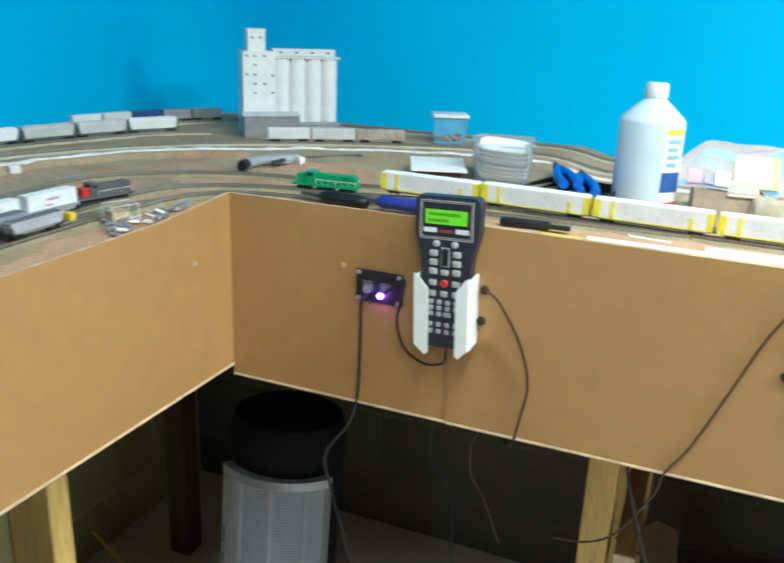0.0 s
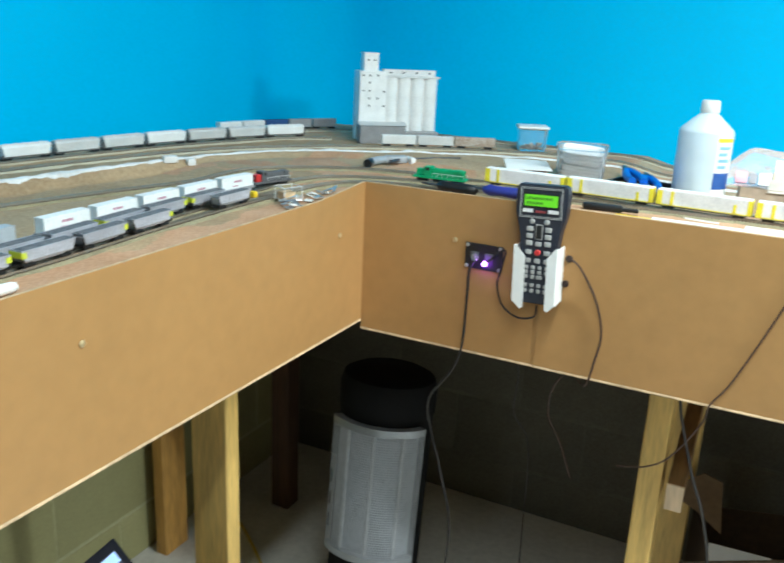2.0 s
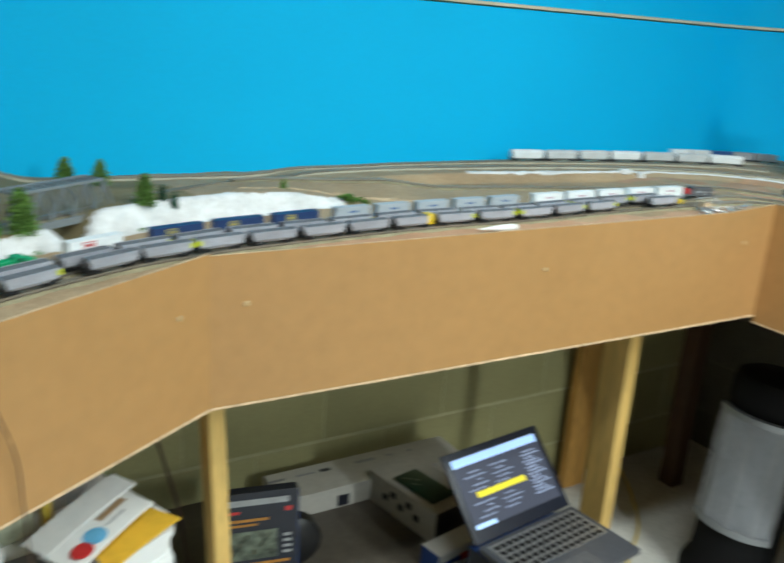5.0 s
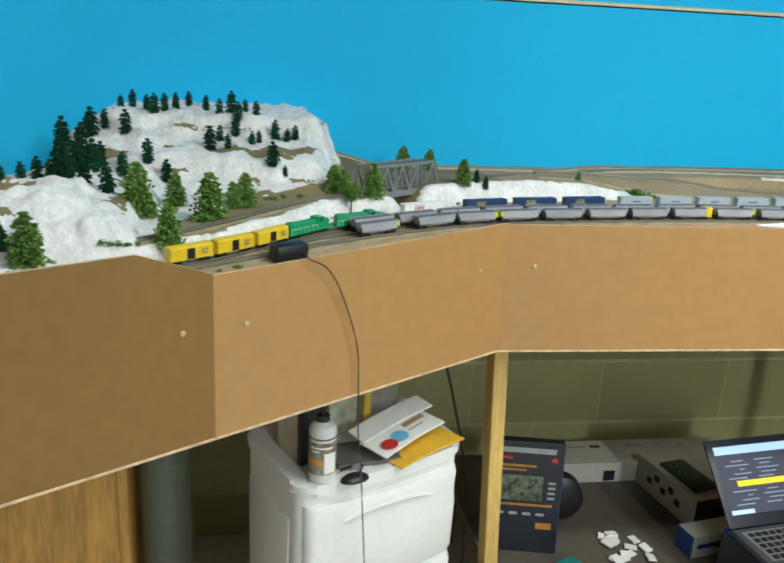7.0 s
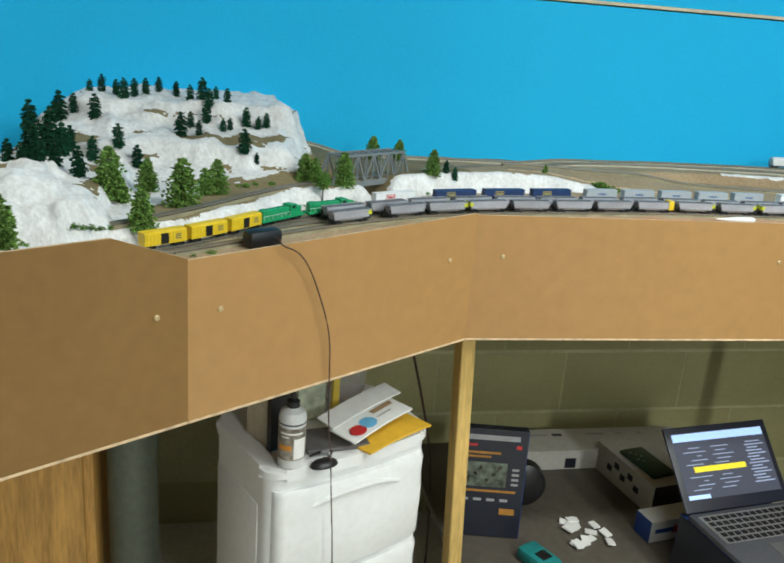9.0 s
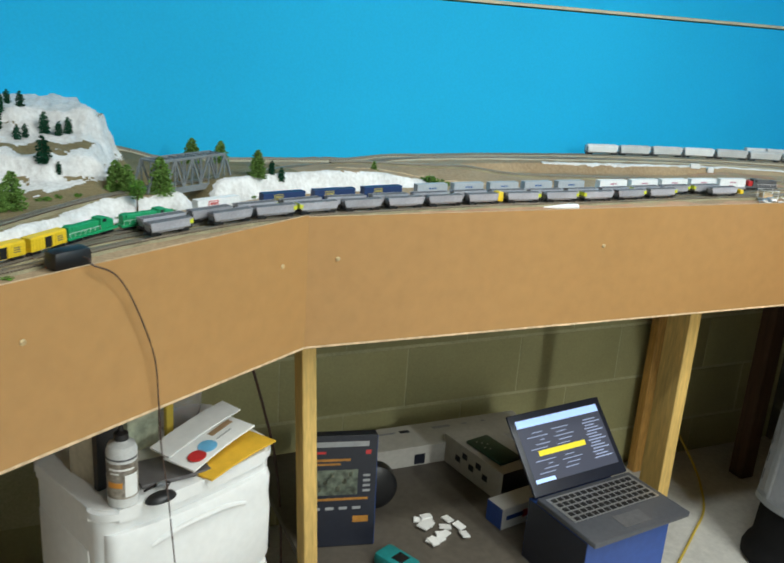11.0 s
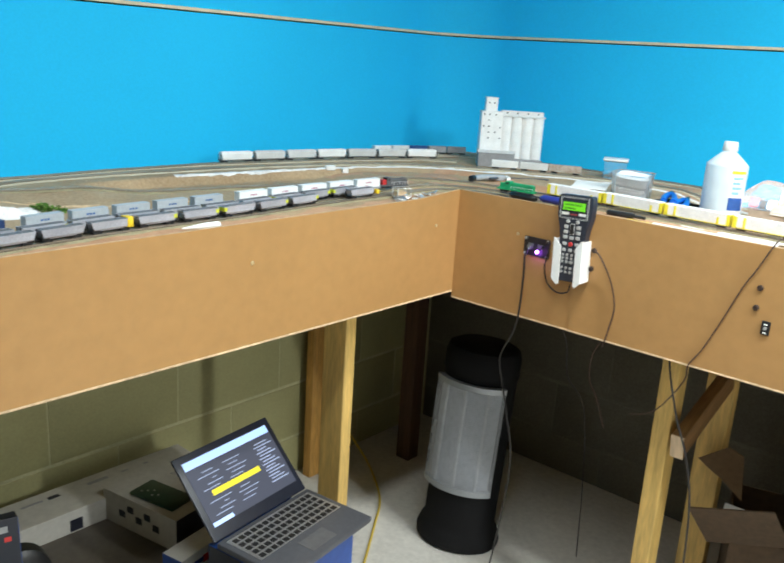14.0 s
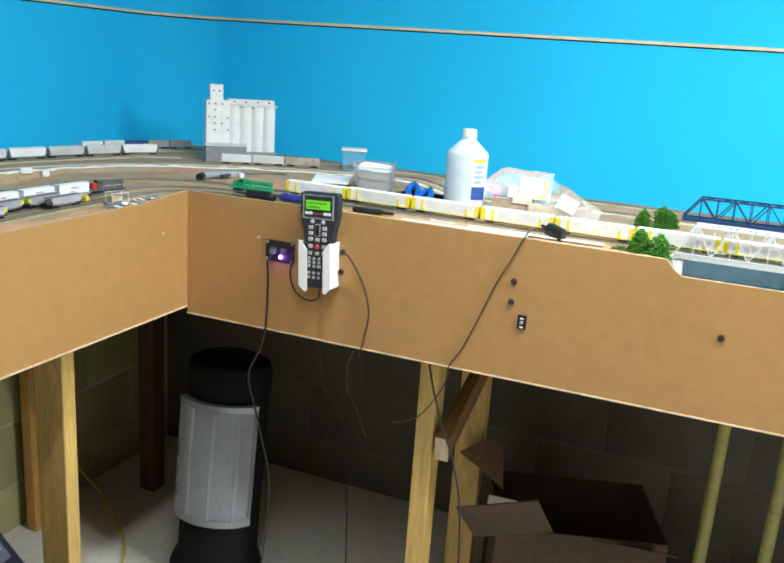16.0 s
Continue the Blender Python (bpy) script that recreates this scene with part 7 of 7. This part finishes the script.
def mouse(m):
    ob = thing("computer_mouse", "small black travel mouse with a coiled cable", "mouse", m)
    bm = bmesh.new()
    bmesh.ops.create_uvsphere(bm, u_segments=20, v_segments=10, radius=1)
    for v in bm.verts:
        v.co = Vector((v.co.x * 0.034, v.co.y * 0.020, max(0, v.co.z) * 0.014))
    part("shell", bm, BLACK, ob, "", None, True)
    bm = bmesh.new()
    add_tube(bm, [(0.02, 0.015, 0.004), (0.035, 0.03, 0.010), (0.01, 0.04, 0.006), (-0.02, 0.03, 0.010), (0.03, 0.045, 0.005), (0.07, 0.04, 0.004)], 0.0025, 8)
    part("cord", bm, CABLE, ob, "", None, True)
    bm = bmesh.new()
    add_box(bm, 0.022, 0.008, 0.007, pose(0.02, 0.032, 0.008), 0.001)
    part("connector", bm, SILVER, ob)
    return ob


mouse(on_cart(0.077, -1.586, 0.001, 112))

# work table
TABLE_Z = 0.33
TABLE = material("table_laminate", (0.105, 0.09, 0.072), 0.45, 0, 60, 0.12, 0.03)
tb = thing("low_table", "low dark brown laminate table crowded with boxes", "table", pose(-0.30, -0.83, 0))
box_part("tabletop", tb, TABLE, 0.82, 0.80, 0.022, pose(0, 0, TABLE_Z - 0.022), 0.003)
for sx in (-1, 1):
    for sy in (-1, 1):
        box_part("leg", tb, STEEL, 0.03, 0.03, TABLE_Z - 0.022 - FLOOR, pose(sx * 0.37, sy * 0.37, FLOOR))


def printed_box(m, W, D, H, mat, side, label, marks=()):
    """A carton; marks lie on its front (-y) face: x, z, width, height, material."""
    ob = thing("kit_box", label, "box", m, "hobby boxes")
    bm = bmesh.new()
    add_box(bm, W, D, H, None, 0.001)
    part("carton", bm, [mat], ob)
    for sx in (-1, 1):
        bm = bmesh.new()
        add_box(bm, 0.0012, D * 0.98, H * 0.98, pose(sx * W / 2, 0, H * 0.01))
        part("side_print", bm, side, ob)
    for x, z, w, h, mt in marks:
        bm = bmesh.new()
        add_box(bm, w, 0.0012, h, pose(x, -D / 2, z))
        part("print", bm, mt, ob)
    return ob


INK = material("ink_black", (0.015, 0.018, 0.03), 0.4, 0, 60, 0.1, 0)
BLUE_INK = material("ink_blue", (0.02, 0.07, 0.30), 0.4, 0, 60, 0.1, 0)
PHOTO = material("box_photo", (0.10, 0.12, 0.09), 0.4, 0, 60, 0.5, 0, 30.0)
OFFWHITE = material("offwhite_carton", (0.55, 0.53, 0.48), 0.8, 0, 60, 0.06, 0.05)
DULL_PRINT = material("dull_print", (0.34, 0.35, 0.36), 0.5, 0, 60, 0.15, 0)
DULL_ORANGE = material("dull_orange_print", (0.42, 0.19, 0.03), 0.5, 0, 60, 0.15, 0)
marks = [(0.0, 0.234, 0.118, 0.013, DULL_PRINT), (-0.048, 0.217, 0.024, 0.006, RED), (0.058, 0.214, 0.012, 0.010, RED), (-0.024, 0.198, 0.085, 0.006, DULL_ORANGE), (-0.034, 0.188, 0.062, 0.005, DULL_ORANGE), (-0.018, 0.112, 0.108, 0.064, PHOTO), (0.0, 0.098, 0.12, 0.006, DULL_ORANGE), (0.045, 0.040, 0.035, 0.016, DULL_ORANGE)]
marks += [(0.056, 0.118 + 0.013 * k, 0.016, 0.006, DULL_PRINT) for k in range(4)] + [(-0.05 + 0.014 * k, 0.122 + 0.018 * (k % 3), 0.009, 0.012, material("photo_patch", (0.22, 0.22, 0.15), 0.5)) for k in range(6)] + [(-0.055 + 0.03 * k, 0.074, 0.018, 0.007, DULL_PRINT) for k in range(4)]
marks = [(x * 1.08, z + 0.022, w * 1.08, h, mt) for x, z, w, h, mt in marks]
printed_box(pose(-0.255, -1.126, TABLE_Z, -6, 0, 78), 0.168, 0.03, 0.284, INK, BLUE_INK, "dark printed model kit box standing up", marks)
# The front ink patch is no print: it paints the dark of a hole.
long_box = printed_box(pose(-0.60, -0.67, TABLE_Z, 0, 0, 90), 0.56, 0.13, 0.061, OFFWHITE, OFFWHITE, "long off-white carton against the wall", [(-0.107, 0.004, 0.034, 0.032, INK)])
for x, w, d, mt in ((-0.118, 0.030, 0.014, INK), (-0.175, 0.055, 0.008, CAR_GREY), (-0.26, 0.05, 0.010, CAR_GREY), (0.005, 0.058, 0.012, CAR_GREY), (0.085, 0.020, 0.008, CAR_GREY), (0.15, 0.014, 0.008, CAR_GREY)):
    box_part("print", long_box, mt, w, d, 0.0012, pose(x, 0.028, 0.0605))
printed_box(pose(-0.43, -0.598, TABLE_Z, 0, 0, 10), 0.26, 0.155, 0.088, OFFWHITE, INK, "off-white kit carton with dark printed sides", [(-0.06 + 0.03 * k, 0.03 + 0.02 * (k % 2), 0.022, 0.018, INK) for k in range(5)])
printed_box(pose(-0.22, -0.645, TABLE_Z, 0, 0, 100), 0.15, 0.06, 0.060, PAPER, BLUE_INK, "white and blue small kit box", [(0.02, 0.02, 0.05, 0.02, RED), (-0.03, 0.025, 0.06, 0.012, BLUE_INK)])
bm = bmesh.new()
add_box(bm, 0.145, 0.078, 0.010, None, 0.003)
ph = thing("game_phone", "dark green rounded phone on a carton", "phone", pose(-0.405, -0.614, TABLE_Z + 0.0885, 0, 0, 12))
part("case", bm, material("dark_green_case", (0.012, 0.045, 0.025), 0.35, 0, 60, 0.2, 0.02), ph, "", None, True)
bm = bmesh.new()
for k in range(5):
    add_box(bm, 0.004, 0.004, 0.0008, pose(-0.05 + 0.012 * k, -0.02 + 0.01 * (k % 3), 0.010))
part("key_dots", bm, GREY_BUTTON, ph)
bm = bmesh.new()
add_lathe(bm, [(0.0, 0.0), (0.062, 0.0), (0.062, 0.035), (0.05, 0.045), (0.0, 0.048)], pose(0, 0, 0.062, 90, 0, 0), 32)
solo("black_spool", bm, BLACK, "black round spool standing on edge", "spool", pose(-0.40, -0.985, TABLE_Z, 0, 0, 80), smooth=True)
TEAL = material("teal_plastic", (0.02, 0.24, 0.24), 0.4, 0, 60, 0.1, 0.02)
st = thing("teal_gadget", "teal plastic hand tool on the table", "tool", pose(-0.12, -1.03, TABLE_Z, 0, 0, 25))
box_part("shell", st, TEAL, 0.10, 0.06, 0.035, None, 0.010)
box_part("window", st, BLACK, 0.03, 0.03, 0.003, pose(0.01, 0, 0.034), 0.001)
bm = bmesh.new()
for k in range(16):
    add_box(bm, 0.03, 0.02, 0.004, pose(rnd.uniform(-0.06, 0.06), rnd.uniform(-0.05, 0.05), 0.002 + 0.002 * (k % 4), rnd.uniform(-8, 8), rnd.uniform(-8, 8), rnd.uniform(0, 180)))
solo("loose_papers", bm, PAPER, "scattered white scraps of paper on the table", "papers", pose(-0.23, -0.86, TABLE_Z), kind="stuff")

# laptop on a box
printed_box(pose(0.012, -0.576, TABLE_Z, 0, 0, 97), 0.26, 0.20, 0.160, BLUE_INK, INK, "dark blue carton under a laptop")


def laptop(m):
    """Hinge along local x, keyboard deck towards -y."""
    ob = thing("laptop", "open grey laptop with a dark window on its screen", "laptop", m)
    W, D = 0.330, 0.215
    bm = bmesh.new()
    add_box(bm, W, D, 0.016, pose(0, -D / 2, 0), 0.004)
    base = part("base", bm, material("laptop_grey", (0.10, 0.105, 0.12), 0.4, 0.3, 100, 0.08, 0.02), ob, "", None, True)
    bm = bmesh.new()
    add_box(bm, W * 0.90, D * 0.52, 0.0012, pose(0, -D * 0.33, 0.0155))
    part("keyboard_tray", bm, SILVER, base, "silver keyboard surround")
    verts, faces = [], []
    for r in range(5):
        for c in range(14):
            x, y = -W * 0.40 + W * 0.80 * c / 13, -D * 0.14 - D * 0.40 * r / 4
            b = len(verts)
            verts += [(x + sx * 0.0070, y + sy * 0.0066, z) for z in (0.0165, 0.0185) for sx, sy in ((-1, -1), (1, -1), (1, 1), (-1, 1))]
            faces += [[b + i for i in f] for f in ((4, 5, 6, 7), (0, 1, 5, 4), (1, 2, 6, 5), (2, 3, 7, 6), (3, 0, 4, 7))]
    me = bpy.data.meshes.new("keys")
    me.from_pydata(verts, [], faces)
    me.materials.append(BLACK)
    keys = new("keys", me)
    keys.parent = base
    tagged(keys, kind="stuff")
    bm = bmesh.new()
    add_box(bm, 0.09, 0.05, 0.0010, pose(0, -D * 0.80, 0.0158), 0.0003)
    part("touchpad", bm, CAR_DARK, base)
    lid_m = pose(0, 0.004, 0.014, -43, 0, 0) @ Matrix.Diagonal((1, 1, 1.03, 1))
    bm = bmesh.new()
    H = 0.215
    add_box(bm, W, 0.008, H, pose(0, 0.004, 0), 0.003)
    lid = part("lid", bm, INK, ob, "black screen lid", lid_m, True)
    SCREEN = glow("screen_dark", (0.045, 0.05, 0.075), 0.5)
    LIGHT = glow("screen_light", (0.45, 0.66, 1.0), 0.5)
    TEXT = glow("screen_text", (0.34, 0.40, 0.58), 0.22)
    YEL = glow("screen_yellow", (0.75, 0.62, 0.03), 0.38)

    def flat(name, x0, x1, z0, z1, mat, lift):
        bm = bmesh.new()
        add_box(bm, x1 - x0, 0.0006, z1 - z0, pose((x0 + x1) / 2, -lift, z0))
        part(name, bm, mat, lid)

    flat("screen", -0.148, 0.148, 0.030, 0.198, SCREEN, 0.0004)
    flat("title_bar", -0.146, 0.146, 0.176, 0.196, LIGHT, 0.0008)
    flat("status_bar", -0.146, -0.080, 0.031, 0.041, LIGHT, 0.0008)
    flat("highlight_bar", -0.105, 0.060, 0.096, 0.110, YEL, 0.0008)
    for k in range(11):
        z = 0.052 + 0.0105 * k
        if 0.090 < z < 0.112:
            continue
        flat("text_bar", -0.125 + 0.02 * (k % 3), -0.07 + 0.015 * (k % 2), z, z + 0.0020, TEXT, 0.0008)
        flat("text_bar", -0.035 + 0.012 * (k % 2), 0.010 + 0.012 * (k % 3), z, z + 0.0020, TEXT, 0.0008)
    for k in range(14):
        flat("text_bar", 0.074 + 0.006 * (k % 2), 0.138 - 0.012 * (k % 3), 0.055 + 0.0080 * k, 0.058 + 0.0080 * k, TEXT, 0.0008)
    return ob


laptop(pose(-0.062, -0.567, TABLE_Z + 0.161, 0, 0, 97) @ Matrix.Scale(0.91, 4))

# store cupboard and drum below the white cliffs
cup = thing("cupboard", "orange-brown wooden cupboard under the layout", "cupboard", pose(-0.36, -2.36, FLOOR))
box_part("carcass", cup, PINE_DARK, 0.30, 0.64, 0.80, None, 0.004)
box_part("door", cup, PINE_DARK, 0.018, 0.60, 0.74, pose(0.1595, 0, 0.03), 0.003)
bm = bmesh.new()
drum = thing("storage_drum", "tall grey-green storage tube on the floor", "drum", pose(-0.25, -1.965, FLOOR))
add_lathe(bm, [(0.050, 0.0), (0.054, 0.004), (0.054, 0.66), (0.0, 0.66)], None, 24)
part("tube", bm, material("drum_grey_green", (0.10, 0.115, 0.085), 0.5), drum, "", None, True)
bm = bmesh.new()
add_lathe(bm, [(0.054, 0.655), (0.057, 0.657), (0.057, 0.69), (0.0, 0.695)], None, 24)
part("lid", bm, material("drum_lid", (0.07, 0.08, 0.06), 0.5), drum, "", None, True)

# torn carton below the right board
ct = thing("torn_carton", "torn brown cardboard carton with open flaps", "box", pose(0.86, 0.52, FLOOR, 0, 0, 18))
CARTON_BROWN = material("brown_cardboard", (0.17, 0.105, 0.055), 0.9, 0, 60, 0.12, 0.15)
# Brown lowered far below plain cardboard to carry the shade under the board.
CARTON_SHADED = material("shaded_cardboard", (0.080, 0.050, 0.028), 0.9, 0, 60, 0.15, 0.15)
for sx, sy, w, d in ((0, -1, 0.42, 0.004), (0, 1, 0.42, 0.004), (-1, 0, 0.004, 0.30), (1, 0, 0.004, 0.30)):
    box_part("carton_side", ct, CARTON_SHADED, w, d, 0.36, pose(sx * 0.21, sy * 0.15, 0))
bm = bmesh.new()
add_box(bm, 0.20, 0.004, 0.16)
part("flap", bm, CARTON_SHADED, ct, "", pose(-0.17, -0.155, 0.35, 35, -18, -12))
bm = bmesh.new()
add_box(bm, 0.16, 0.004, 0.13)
part("flap", bm, CARTON_SHADED, ct, "", pose(0.10, -0.155, 0.35, 62, 10, 6))
bm = bmesh.new()
add_prism(bm, [(0.0, 0.0), (0.070, 0.055), (0.110, 0.040), (0.125, -0.085), (0.066, -0.040), (0.030, -0.020)][::-1], 0, 0.004)
solo("cardboard_flap", bm, CARTON_BROWN, "torn brown cardboard flap in front of a post", "cardboard", pose(0.560, 0.425, 0.541, 90, 0, 8))
bm = bmesh.new()
add_box(bm, 0.125, 0.062, 0.003, None, 0.001)
solo("white_scrap", bm, PAPER, "crumpled white paper scrap on a carton", "paper", pose(0.728, 0.352, 0.448, 48, 4, 10))

# ---- concrete blocks ----
def block_mesh(L, mat):
    bm = bmesh.new()
    add_box(bm, L, 0.010, 0.193, None, 0.002)
    return mesh_of("block", bm, mat, True)


full, half_block = block_mesh(0.4025, BLOCK_PAINT), block_mesh(0.193, BLOCK_PAINT)
shaded_full, shaded_half = block_mesh(0.4025, SHADED_BLOCK), block_mesh(0.193, SHADED_BLOCK)
for course in range(5):
    z = 0.0045 + 0.2033 * course
    shift = 0.2033 if course % 2 else 0.0
    for k in range(7):
        y = 0.888 - 0.198 - 0.4066 * k + shift
        short = y > 0.70
        ob = new("block", half_block if short else full)
        ob.parent = wall_west
        ob.matrix_basis = pose(WEST - 0.0062, (y - 0.1) if short else y, z, 0, 0, 90)
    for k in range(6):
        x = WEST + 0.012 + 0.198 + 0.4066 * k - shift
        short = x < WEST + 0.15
        ob = new("block", shaded_half if short else shaded_full)
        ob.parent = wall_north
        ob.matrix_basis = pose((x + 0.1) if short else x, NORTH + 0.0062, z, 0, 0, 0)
